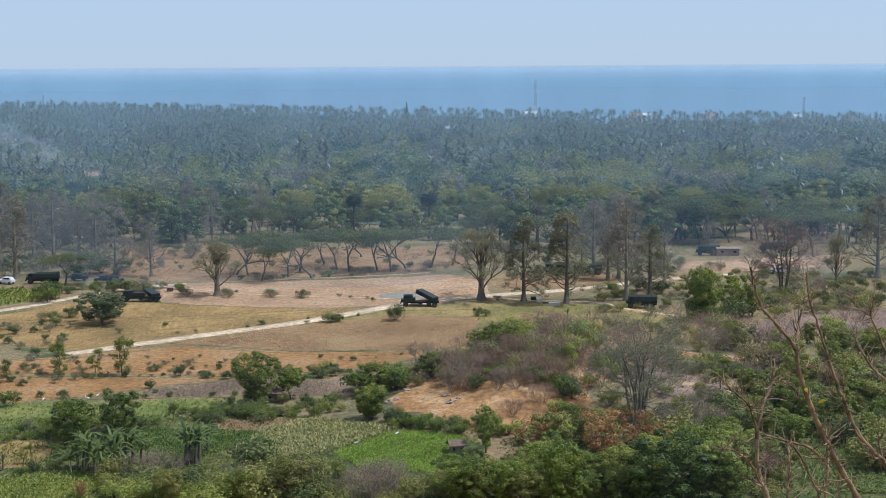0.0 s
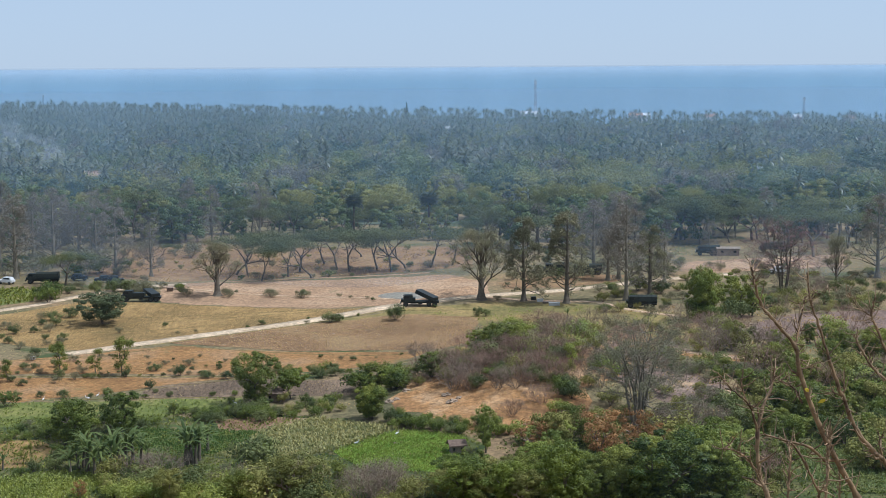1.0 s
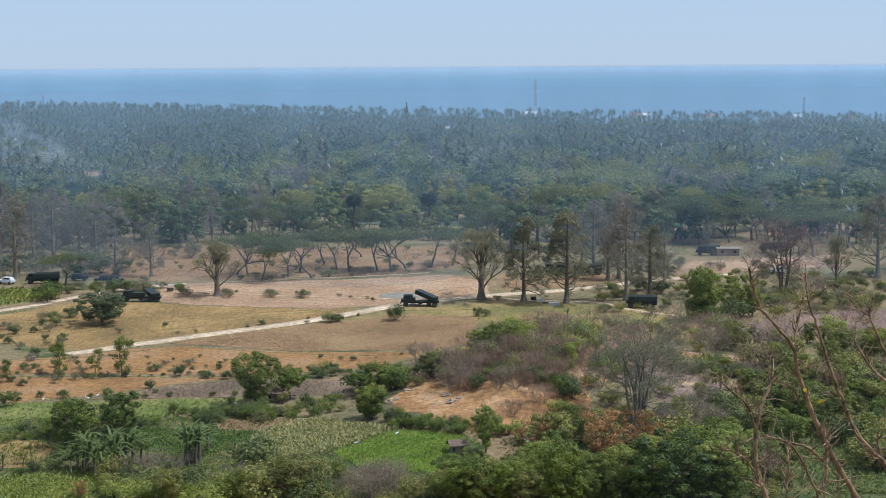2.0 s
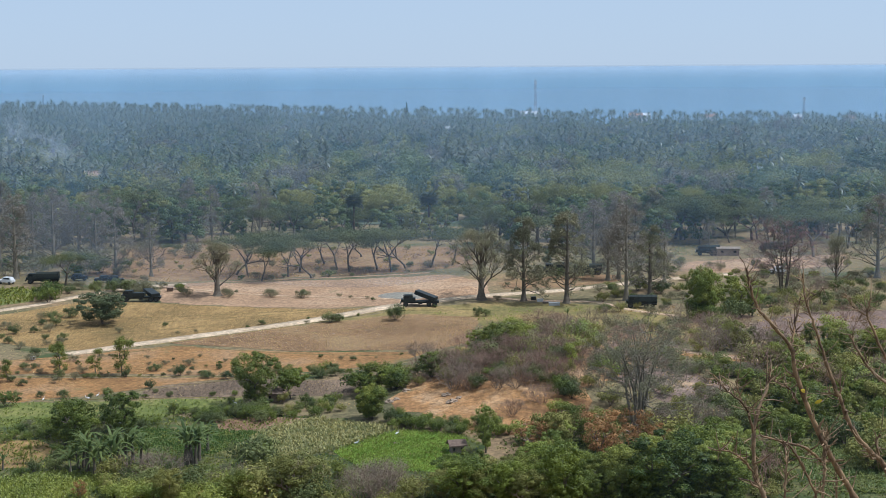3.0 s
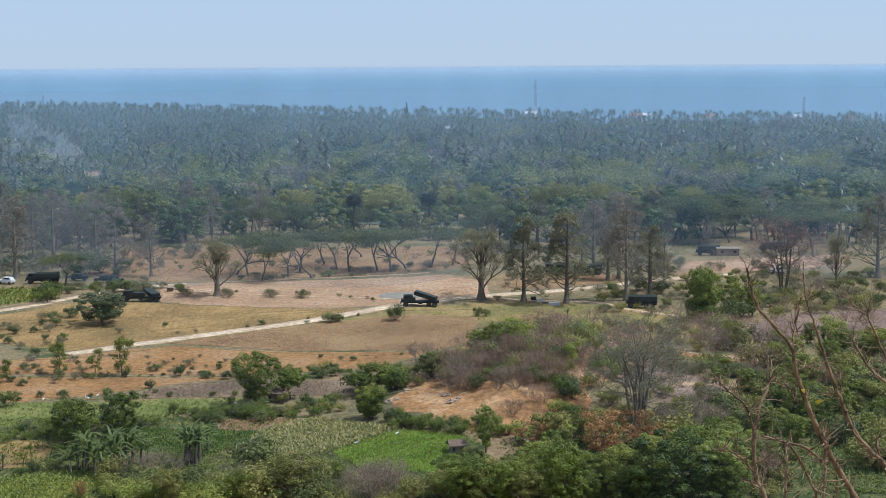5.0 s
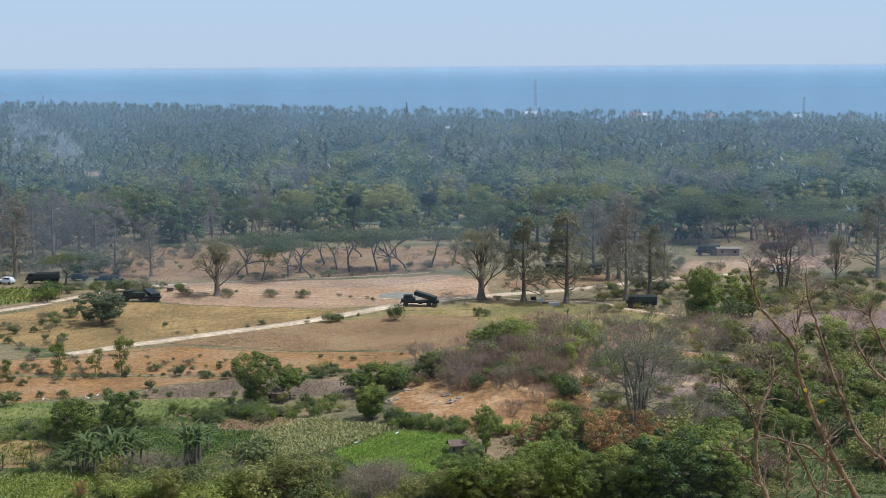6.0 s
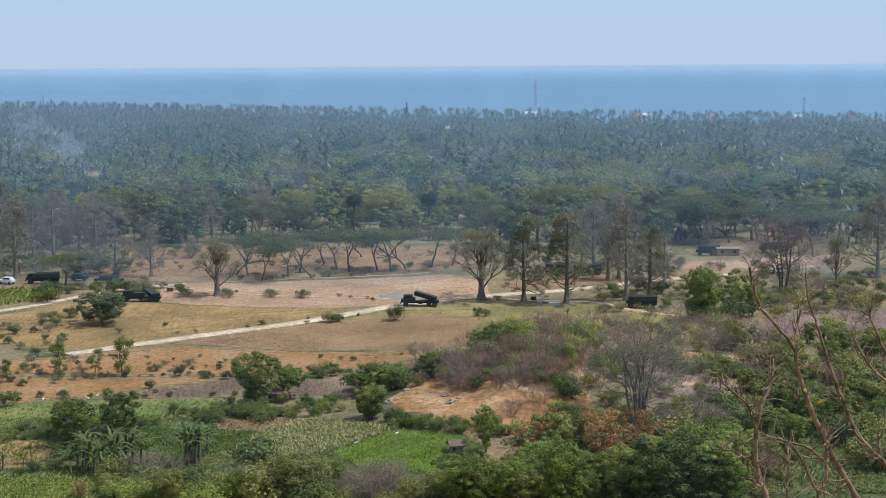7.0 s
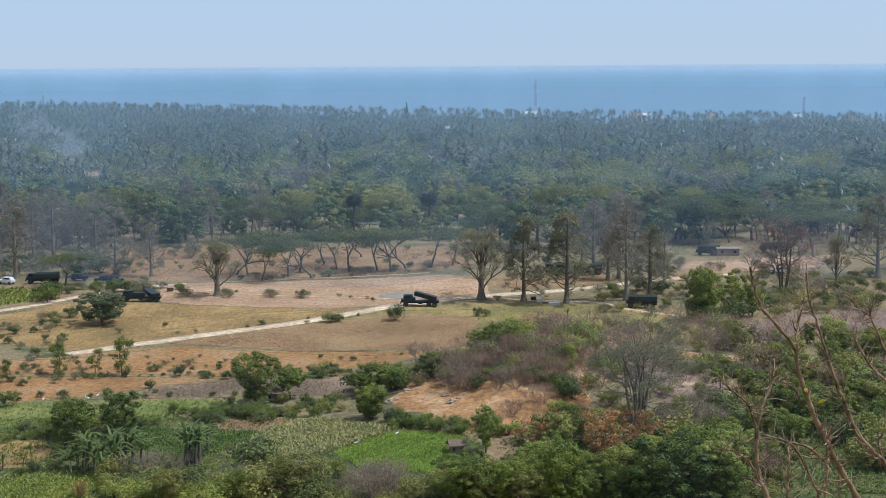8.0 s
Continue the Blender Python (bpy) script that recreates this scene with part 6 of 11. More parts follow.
plant("bush", -25.5, 408.5, 1.4, 0.85, 143)
plant("bush", -32.2, 407.8, 2.7, 1.25, 144)
plant("grey_bush", -52.7, 408.6, 2.3, 1.09, 106)
plant("bush", -44.4, 406.2, 1.5, 1.13, 145)
plant("grey_bush", -36.3, 405.3, 1.7, 0.89, 107)
plant("bush", -55.9, 403.6, 1.7, 1.28, 146)
plant("grey_bush", -47.3, 402.4, 2.2, 1.2, 108)
plant("grey_bush", 67.8, 440.0, 3.8, 1.24, 109)
plant("bush", 64.7, 438.6, 3.9, 1.27, 147)
plant("bush", 71.3, 436.3, 2.3, 1.14, 148)
plant("bush", 56.8, 435.0, 3.6, 1.15, 149)
plant("olive_bush", 60.8, 435.1, 2.1, 1.18, 132)
plant("grey_bush", 52.7, 430.4, 4.4, 1.18, 110)
plant("grey_bush", 56.6, 425.9, 4.2, 0.92, 111)
plant("grey_bush", 61.6, 424.8, 3.1, 1.27, 112)
plant("grey_bush", 68.2, 422.6, 3.6, 1.18, 113)
plant("bush", 64.4, 419.6, 2.0, 1.09, 150)
plant("grey_bush", 46.0, 418.2, 4.3, 1.0, 114)
plant("bush", 38.1, 417.1, 2.0, 1.03, 151)
plant("grey_bush", 34.4, 410.5, 4.0, 1.11, 115)
plant("grey_bush", 53.4, 410.5, 3.9, 0.85, 116)
plant("olive_bush", 43.1, 409.3, 2.4, 0.9, 133)
plant("grey_bush", 26.4, 406.0, 3.4, 0.9, 117)
plant("grey_bush", 36.6, 403.3, 3.8, 1.22, 118)
plant("bush", 31.6, 400.9, 4.2, 1.0, 152)
plant("grey_bush", 19.1, 398.4, 3.5, 1.13, 119)
plant("grey_bush", 25.4, 397.9, 2.8, 1.22, 120)
plant("kapok_bare", -89.9, 517.6, 19.5, 1.23, 8)
plant("kapok_bare", -81.4, 513.3, 17.3, 0.97, 9)
plant("kapok_bare", -120.4, 518.5, 11.5, 1.28, 10)
plant("kapok_bare", -99.6, 513.8, 13.5, 0.97, 11)
plant("acacia", -116.9, 514.7, 15.9, 0.9, 30)
plant("mid_green", -92.7, 509.2, 15.0, 1.12, 1)
plant("kapok_bare", -95.8, 509.7, 11.9, 0.94, 12)
plant("mid_green", -136.6, 513.4, 20.2, 1.1, 2)
plant("mid_green", -139.6, 511.9, 13.3, 1.26, 3)
plant("kapok_thin", -142.7, 511.6, 16.4, 0.88, 4)
plant("mid_green", -113.2, 510.5, 13.1, 1.18, 4)
plant("acacia", -85.2, 504.5, 14.9, 0.98, 31)
plant("mid_green", -104.7, 506.8, 12.1, 1.04, 5)
plant("mid_green", -125.8, 506.1, 13.8, 1.16, 6)
plant("mid_green", -98.7, 500.4, 14.7, 1.2, 7)
plant("kapok_bare", -151.0, 502.4, 18.2, 0.98, 13)
plant("kapok_bare", -90.4, 498.5, 13.1, 0.88, 14)
plant("kapok_thin", -147.9, 502.3, 13.0, 1.14, 5)
plant("mid_yellow", -121.0, 501.9, 18.0, 0.86, 0)
plant("kapok_bare", -130.9, 502.4, 15.7, 1.0, 15)
plant("kapok_bare", -87.4, 495.9, 12.7, 1.12, 16)
plant("kapok_bare", -101.5, 494.4, 14.2, 0.97, 17)
plant("mid_green", -110.5, 495.1, 17.2, 0.86, 8)
plant("acacia", -138.9, 497.3, 14.7, 1.14, 32)
plant("acacia", -104.1, 492.9, 19.5, 0.9, 33)
plant("kapok_bare", -78.0, 493.4, 10.7, 1.26, 18)
plant("mid_green", -83.1, 493.0, 16.2, 1.1, 9)
plant("kapok_thin", -116.0, 494.5, 17.0, 1.14, 6)
plant("mid_yellow", -96.6, 490.3, 17.0, 1.0, 1)
plant("mid_green", -143.4, 493.5, 16.6, 1.14, 10)
plant("acacia", -149.0, 492.2, 18.3, 1.17, 34)
plant("mid_green", -90.8, 488.9, 17.0, 1.06, 11)
plant("acacia", -119.9, 490.1, 11.0, 0.87, 35)
plant("mid_yellow", -130.5, 488.1, 13.4, 0.95, 2)
plant("kapok_bare", -123.3, 486.7, 12.3, 0.86, 19)
plant("kapok_bare", -125.5, 484.2, 10.8, 0.97, 20)
plant("acacia", -138.1, 485.5, 12.8, 1.25, 36)
plant("kapok_bare", -144.2, 485.1, 17.1, 0.92, 21)
plant("acacia", -108.9, 479.9, 14.4, 1.08, 37)
plant("mid_green", -134.1, 480.4, 10.6, 0.99, 12)
plant("mid_green", -111.5, 476.7, 17.4, 1.19, 13)
plant("mid_green", -130.9, 479.0, 10.8, 0.9, 14)
plant("kapok_thin", -114.1, 474.7, 18.8, 0.96, 7)
plant("kapok_bare", -125.7, 475.3, 17.0, 1.24, 22)
plant("kapok_bare", -134.1, 469.5, 14.5, 1.06, 23)
plant("mid_green", -138.0, 468.0, 13.0, 0.94, 15)
plant("mid_green", -50.8, 519.0, 9.8, 0.86, 16)
plant("mid_green", -45.7, 518.5, 9.3, 1.14, 17)
plant("acacia", -26.1, 515.5, 8.7, 1.02, 38)
plant("mid_green", -14.2, 515.2, 11.3, 1.15, 18)
plant("acacia", -67.8, 515.8, 13.8, 0.95, 39)
plant("mid_green", -77.4, 515.1, 8.1, 1.04, 19)
plant("mid_green", -20.1, 511.8, 9.7, 1.29, 20)
plant("mid_green", -73.4, 513.7, 8.3, 1.27, 21)
plant("mid_yellow", -4.7, 513.6, 13.5, 1.1, 3)
plant("acacia", -0.1, 512.2, 11.4, 1.03, 40)
plant("mid_green", -57.3, 510.7, 13.0, 0.86, 22)
plant("mid_green", -31.6, 507.4, 11.9, 0.92, 23)
plant("acacia", -60.6, 509.9, 9.4, 0.94, 41)
plant("mid_green", -40.3, 505.6, 13.0, 1.16, 24)
plant("mid_green", -48.2, 505.5, 10.9, 1.18, 25)
plant("mid_yellow", -9.2, 506.2, 12.6, 1.28, 4)
plant("acacia", -35.6, 503.7, 10.5, 1.13, 42)
plant("acacia", -14.7, 501.7, 10.3, 1.09, 43)
plant("acacia", -51.4, 501.2, 12.7, 1.21, 44)
plant("mid_green", -19.0, 499.4, 11.4, 1.12, 26)
plant("mid_green", 0.6, 495.2, 11.8, 0.92, 27)
plant("acacia", -27.2, 495.4, 9.6, 1.21, 45)
plant("mid_yellow", -3.0, 495.2, 8.8, 0.99, 5)
plant("acacia", -75.8, 496.4, 11.7, 1.23, 46)
plant("mid_yellow", -40.3, 492.0, 11.6, 0.96, 6)
plant("acacia", -45.7, 492.1, 7.8, 1.23, 47)
plant("acacia", -57.7, 493.7, 10.5, 0.88, 48)
plant("mid_green", -34.7, 491.7, 10.0, 0.96, 28)
plant("acacia", -61.7, 493.3, 12.6, 1.01, 49)
plant("mid_green", -67.9, 492.5, 10.4, 1.04, 29)
plant("mid_green", 68.0, 497.8, 16.0, 1.12, 30)
plant("mid_green", 10.8, 500.5, 17.8, 0.99, 31)
plant("kapok", 62.9, 496.6, 9.7, 1.09, 3)
plant("kapok", 71.9, 494.3, 17.1, 1.29, 4)
plant("mid_green", 75.2, 492.6, 10.8, 1.24, 32)
plant("kapok", 56.9, 492.1, 14.7, 1.1, 5)
plant("acacia", 23.5, 492.4, 10.1, 1.11, 50)
plant("mid_green", 53.3, 490.6, 15.2, 1.07, 33)
plant("mid_green", 41.3, 489.9, 16.1, 0.97, 34)
plant("kapok_bare", 28.6, 489.1, 10.2, 0.94, 24)
plant("mid_green", 69.6, 483.4, 11.2, 0.9, 35)
plant("kapok_bare", 59.4, 483.0, 17.1, 1.25, 25)
plant("acacia", 34.9, 484.5, 9.4, 0.92, 51)
plant("mid_green", 12.6, 482.2, 10.4, 1.18, 36)
plant("acacia", 31.3, 482.4, 15.0, 1.23, 52)
plant("kapok", 63.1, 479.1, 15.5, 0.89, 6)
plant("kapok", 55.4, 476.3, 11.0, 1.05, 7)
plant("kapok_bare", 50.1, 477.0, 15.4, 1.08, 26)
plant("mid_green", 70.4, 473.4, 13.2, 1.12, 37)
plant("kapok", 18.5, 474.2, 14.9, 1.29, 8)
plant("acacia", 23.7, 474.3, 14.4, 1.29, 53)
plant("acacia", 27.6, 473.9, 15.7, 0.9, 54)
plant("mid_green", 38.5, 471.4, 15.1, 1.2, 38)
plant("acacia", 10.9, 470.5, 10.6, 0.85, 55)
plant("acacia", 15.3, 469.5, 17.0, 1.0, 56)
plant("mid_green", 45.1, 468.6, 11.3, 0.93, 39)
plant("kapok_bare", 30.6, 468.5, 14.6, 1.26, 27)
plant("kapok_bare", 41.7, 467.0, 14.1, 1.16, 28)
plant("mid_green", 22.0, 463.9, 16.8, 1.08, 40)
plant("acacia", 16.2, 457.5, 16.5, 0.86, 57)
plant("mid_green", 159.1, 518.6, 14.1, 0.95, 41)
plant("acacia", 136.0, 520.3, 10.0, 0.89, 58)
plant("mid_green", 153.1, 516.5, 10.6, 1.14, 42)
plant("kapok_bare", 114.4, 518.1, 15.5, 1.19, 29)
plant("coconut", 140.7, 515.8, 15.8, 1.02, 0)
plant("mid_green", 103.1, 514.9, 14.3, 1.12, 43)
plant("mid_green", 120.1, 515.1, 9.5, 1.22, 44)
plant("acacia", 80.4, 513.6, 9.4, 1.22, 59)
plant("mid_dark", 143.0, 510.2, 11.1, 0.97, 2)
plant("mid_dark", 126.1, 511.1, 13.9, 1.18, 3)
plant("acacia", 89.6, 506.1, 13.9, 1.28, 60)
plant("mid_dark", 128.4, 504.5, 9.0, 1.2, 4)
plant("coconut", 153.5, 500.6, 12.6, 0.9, 1)
plant("mid_dark", 130.4, 500.7, 12.6, 1.07, 5)
plant("mid_dark", 113.4, 502.6, 9.9, 1.02, 6)
plant("acacia", 92.9, 501.1, 14.7, 1.3, 61)
plant("acacia", 96.8, 500.6, 10.4, 1.04, 62)
plant("mid_green", 118.3, 499.4, 10.6, 1.16, 45)
plant("mid_green", 143.9, 495.0, 11.0, 1.27, 46)
plant("coconut", 99.3, 496.0, 11.8, 0.92, 2)
plant("mid_green", 120.5, 494.5, 12.0, 1.26, 47)
plant("acacia", 88.0, 494.1, 8.6, 1.12, 63)
plant("kapok_bare", 128.8, 489.0, 10.3, 1.0, 30)
plant("acacia", 106.0, 491.9, 12.5, 1.25, 64)
plant("mid_green", 81.0, 488.9, 9.3, 0.92, 48)
plant("acacia", 112.0, 486.0, 10.6, 1.29, 65)
plant("coconut", 108.3, 486.3, 11.7, 0.89, 3)
plant("mid_green", 144.6, 483.2, 8.6, 1.06, 49)
plant("acacia", 94.9, 482.9, 9.8, 1.2, 66)
plant("acacia", 128.9, 477.6, 11.8, 1.09, 67)
plant("kapok_bare", 139.9, 476.7, 9.9, 1.17, 31)
plant("acacia", 134.9, 476.4, 10.5, 1.12, 68)
plant("acacia", 119.8, 474.4, 10.6, 1.19, 69)
plant("mid_dark", 112.8, 475.5, 12.2, 0.99, 7)
plant("coconut", 129.7, 469.1, 11.2, 1.05, 4)
plant("kapok_bare", 143.2, 465.6, 8.6, 0.92, 32)
plant("bush", 8.7, 261.0, 5.8, 1.2, 153)
plant("bush", 12.5, 266.3, 4.5, 1.0, 154)
plant("bush", 8.0, 342.1, 2.6, 1.0, 155)
plant("lime_bush", 18.7, 309.1, 4.8, 1.0, 27)
plant("red_shrub", 16.2, 236.2, 3.3, 1.0, 40)
plant("red_shrub", 10.9, 231.7, 2.7, 1.0, 41)
plant("shrub", 51.4, 273.9, 5.3, 1.0, 76)
plant("shrub", 40.7, 225.4, 5.2, 1.0, 77)
plant("olive_tree", 55.7, 279.2, 6.4, 1.0, 16)
plant("coconut", -198.0, 672.3, 11.6, 1.0, 5)
plant("coconut", -181.1, 667.3, 12.8, 1.0, 6)
plant("coconut", -169.0, 670.4, 14.2, 1.0, 7)
plant("coconut", -165.0, 686.3, 11.9, 1.0, 8)
plant("coconut", -153.9, 666.5, 13.3, 1.0, 9)
plant("coconut", -148.7, 666.2, 11.3, 1.0, 10)
plant("coconut", -139.9, 661.1, 10.2, 1.0, 11)
plant("coconut", -116.0, 785.8, 12.7, 1.0, 12)
plant("coconut", 167.5, 661.1, 10.2, 1.0, 13)
plant("coconut", 173.1, 643.9, 9.4, 1.0, 14)
plant("coconut", 182.7, 642.7, 9.9, 1.0, 15)
plant("coconut", 139.4, 621.0, 8.6, 1.0, 16)
plant("coconut", 56.9, 714.5, 12.4, 1.0, 17)
plant("coconut", 73.4, 713.6, 12.1, 1.0, 18)
plant("mid_dark", 187.1, 658.3, 19.0, 1.2, 8)
plant("mid_dark", 176.6, 643.2, 14.8, 1.0, 9)
plant("deep_tree", -68.0, 376.6, 2.9, 1.0, 32)
plant("kapok", -144.6, 479.1, 22.1, 1.0, 9)
plant("green_tree", -2.0, 256.3, 5.1, 1.2, 29)
plant("green_tree", 63.4, 254.6, 6.9, 1.0, 30)
plant("green_tree", 81.3, 273.4, 7.4, 1.1, 31)
plant("green_tree", 62.8, 229.8, 7.5, 1.0, 32)
plant("green_tree", 55.8, 234.9, 6.8, 1.0, 33)
plant("bush", 1.5, 259.8, 4.0, 1.0, 156)
plant("bush", 21.2, 241.3, 3.3, 1.0, 157)
plant("bush", 10.4, 254.8, 3.9, 1.0, 158)
plant("lime_bush", 23.7, 258.4, 3.6, 1.0, 28)
plant("lime_bush", 30.4, 255.3, 3.3, 1.0, 29)
plant("bare_red", 245.4, 1043.1, 24.1, 1.2, 1)
plant("mid_dark", 138.9, 697.0, 8.0, 1.0, 10)
plant("mid_dark", -50.9, 540.4, 12.5, 0.9, 11)
plant("mid_dark", -27.0, 843.7, 12.3, 1.0, 12)
plant("mid_yellow", -56.0, 549.3, 13.9, 0.9, 7)
plant("mid_yellow", -23.3, 582.7, 13.4, 1.2, 8)
plant("mid_yellow", 12.4, 569.3, 13.1, 1.0, 9)
plant("mid_yellow", 50.7, 579.8, 12.3, 1.3, 10)
plant("mid_yellow", 36.6, 569.8, 11.0, 1.0, 11)
plant("mid_yellow", -143.8, 560.5, 12.9, 1.3, 12)
plant("mid_yellow", -42.3, 893.5, 12.4, 1.2, 13)
plant("fan_palm", 114.2, 540.6, 7.9, 1.0, 2)
plant("fan_palm", 122.7, 536.3, 7.4, 1.0, 3)
plant("fan_palm", 128.3, 533.7, 8.2, 1.0, 4)
plant("shrub", -11.2, 193.1, 4.6, 1.2, 78)
plant("shrub", -7.4, 194.4, 3.7, 1.0, 79)
plant("coconut", 146.7, 825.0, 12.7, 1.0, 19)
plant("coconut", 67.7, 941.4, 13.8, 1.0, 20)
plant("coconut", 111.7, 836.1, 13.5, 1.0, 21)
plant("coconut", 24.1, 814.2, 11.3, 1.0, 22)
plant("coconut", -148.9, 853.7, 11.8, 1.0, 23)
plant("coconut", -145.6, 735.7, 12.5, 1.0, 24)
plant("deep_bush", -100.3, 372.1, 5.7, 1.2, 55)
plant("deep_bush", -104.0, 374.1, 3.7, 1.0, 56)
plant("bush", -82.3, 381.8, 3.8, 1.0, 159)
plant("bush", -86.9, 382.5, 4.1, 1.0, 160)
plant("bush", 54.1, 351.1, 2.2, 1.0, 161)
plant("bush", 10.0, 341.9, 2.4, 1.0, 162)
plant("bush", -25.9, 332.9, 2.8, 1.4, 163)
plant("grey_bush", -78.8, 379.0, 4.1, 1.2, 121)
plant("grey_bush", -13.8, 421.1, 2.6, 1.0, 122)
plant("lime_tree", 36.7, 197.9, 7.2, 1.3, 13)
plant("lime_tree", 45.9, 212.2, 4.9, 1.0, 14)
plant("lime_tree", 17.2, 214.5, 5.8, 1.3, 15)
plant("lime_tree", 12.5, 206.5, 4.8, 1.0, 16)
plant("green_tree", 27.8, 193.5, 8.2, 1.2, 34)
plant("green_tree", 32.9, 191.9, 8.1, 1.0, 35)
plant("bush", -49.2, 233.6, 2.3, 1.0, 164)
plant("bush", -59.8, 208.5, 2.4, 1.0, 165)
plant("bush", -58.1, 214.7, 2.1, 1.0, 166)
plant("bush", -39.5, 205.5, 2.7, 1.0, 167)
plant("bush", -31.1, 203.3, 3.1, 1.0, 168)
plant("lime_bush", -32.9, 194.8, 3.0, 1.0, 30)
plant("lime_bush", -41.6, 195.9, 3.3, 1.0, 31)
plant("lime_bush", -45.4, 195.5, 2.7, 1.0, 32)
plant("olive_bush", -70.4, 472.5, 1.5, 1.3, 134)
plant("olive_bush", -11.2, 467.4, 2.2, 0.96, 135)
plant("olive_bush", 3.4, 464.7, 2.4, 1.1, 136)
plant("olive_bush", -54.3, 469.6, 2.4, 1.24, 137)
plant("grey_bush", -64.0, 469.9, 2.2, 1.09, 123)
plant("olive_bush", -35.3, 466.1, 2.4, 0.97, 138)
plant("olive_bush", -73.6, 465.5, 2.5, 1.29, 139)
plant("shrub", -42.3, 464.5, 1.9, 1.18, 80)
plant("grey_bush", -19.6, 459.0, 2.3, 1.13, 124)
plant("olive_bush", 6.8, 455.9, 2.5, 0.86, 140)
plant("shrub", -29.5, 459.5, 2.4, 1.05, 81)
plant("grey_bush", 1.6, 453.2, 1.4, 1.01, 125)
plant("shrub", -15.7, 452.9, 1.7, 1.16, 82)
plant("olive_bush", -3.7, 451.8, 2.4, 1.13, 141)
plant("grey_bush", -77.9, 456.9, 1.5, 0.95, 126)
plant("grey_bush", -60.8, 455.8, 2.3, 0.93, 127)
plant("grey_bush", -83.5, 454.9, 1.4, 0.93, 128)
plant("olive_bush", -41.9, 453.4, 1.5, 1.19, 142)
plant("shrub", -87.3, 453.5, 1.3, 1.18, 83)
plant("grey_bush", -47.0, 452.0, 1.9, 0.91, 129)
plant("shrub", -32.5, 449.0, 2.2, 1.29, 84)
plant("shrub", -8.6, 444.0, 1.8, 1.2, 85)
plant("grey_bush", -67.4, 445.4, 1.2, 1.15, 130)
plant("olive_bush", 7.5, 439.2, 2.2, 1.2, 143)
plant("shrub", -60.5, 444.6, 1.5, 1.26, 86)
plant("shrub", -26.7, 438.0, 1.7, 1.14, 87)
plant("olive_bush", -16.6, 436.6, 2.2, 1.23, 144)
plant("shrub", -84.5, 438.4, 2.1, 1.28, 88)
plant("shrub", -43.0, 437.9, 1.7, 0.95, 89)
plant("olive_bush", -80.2, 437.6, 1.2, 1.03, 145)
plant("olive_bush", -47.4, 438.4, 1.9, 1.25, 146)
plant("grey_bush", -37.1, 434.6, 2.1, 0.91, 131)
plant("grey_bush", -60.9, 433.1, 2.1, 1.19, 132)
plant("grey_bush", -50.6, 431.9, 2.5, 0.88, 133)
plant("shrub", -55.4, 431.9, 2.1, 1.27, 90)
plant("olive_bush", -42.7, 425.5, 1.9, 0.97, 147)
plant("olive_bush", -77.0, 427.0, 1.9, 1.0, 148)
plant("grey_bush", -67.9, 423.7, 1.7, 0.93, 134)
plant("shrub", -61.1, 421.6, 2.4, 1.26, 91)
plant("olive_bush", -88.5, 417.5, 1.3, 1.2, 149)
plant("olive_bush", 60.4, 465.3, 3.0, 1.2, 150)
plant("bush", 38.9, 466.5, 3.0, 0.95, 169)
plant("grey_bush", 47.1, 462.2, 1.9, 1.1, 135)
plant("olive_bush", 54.1, 461.7, 2.6, 1.09, 151)
plant("olive_bush", 63.1, 461.1, 3.0, 1.29, 152)
plant("olive_bush", 18.4, 462.2, 1.5, 1.08, 153)
plant("grey_bush", 27.8, 457.6, 2.9, 0.88, 136)
plant("grey_bush", 43.4, 454.9, 2.3, 1.27, 137)
plant("olive_bush", 37.0, 451.3, 2.8, 1.23, 154)
plant("grey_bush", 68.5, 453.1, 2.2, 1.19, 138)
plant("bush", 32.5, 447.6, 3.4, 1.05, 170)
plant("grey_bush", 63.9, 447.7, 2.1, 0.98, 139)
plant("olive_bush", 24.2, 446.1, 3.3, 0.86, 155)
plant("bush", 56.1, 445.1, 3.1, 1.22, 171)
plant("grey_bush", 19.1, 445.1, 1.7, 1.11, 140)
plant("grey_bush", 44.1, 441.5, 2.7, 1.2, 141)
plant("grey_bush", 27.4, 441.2, 1.7, 1.02, 142)
plant("grey_bush", 66.8, 441.7, 1.7, 1.13, 143)
plant("olive_bush", 14.2, 440.0, 3.2, 0.89, 156)
plant("olive_bush", 51.5, 436.1, 2.5, 1.29, 157)
plant("bush", 30.8, 430.9, 2.9, 1.07, 172)
plant("olive_bush", 15.8, 429.3, 2.0, 1.01, 158)
plant("deep_bush", -14.8, 256.5, 4.5, 1.3, 57)
plant("deep_bush", -8.3, 254.1, 4.5, 1.3, 58)
plant("deep_bush", -6.4, 259.1, 3.4, 1.2, 59)
plant("deep_tree", -12.4, 236.3, 5.5, 0.9, 33)
plant("mid_yellow", -56.1, 539.9, 15.0, 0.9, 14)
plant("mid_yellow", -28.7, 601.0, 11.6, 1.2, 15)
plant("mid_yellow", -19.2, 593.3, 12.6, 1.2, 16)
plant("mid_yellow", 1.4, 582.4, 13.0, 1.1, 17)
plant("mid_yellow", 17.1, 579.4, 11.1, 1.3, 18)
plant("mid_yellow", 33.0, 583.2, 11.7, 1.0, 19)
plant("mid_yellow", 45.9, 590.4, 11.4, 1.2, 20)
plant("mid_yellow", -154.0, 578.6, 11.1, 1.3, 21)
plant("mid_yellow", -102.5, 612.4, 11.8, 1.0, 22)
plant("mid_dark", -51.7, 526.3, 11.7, 1.0, 13)
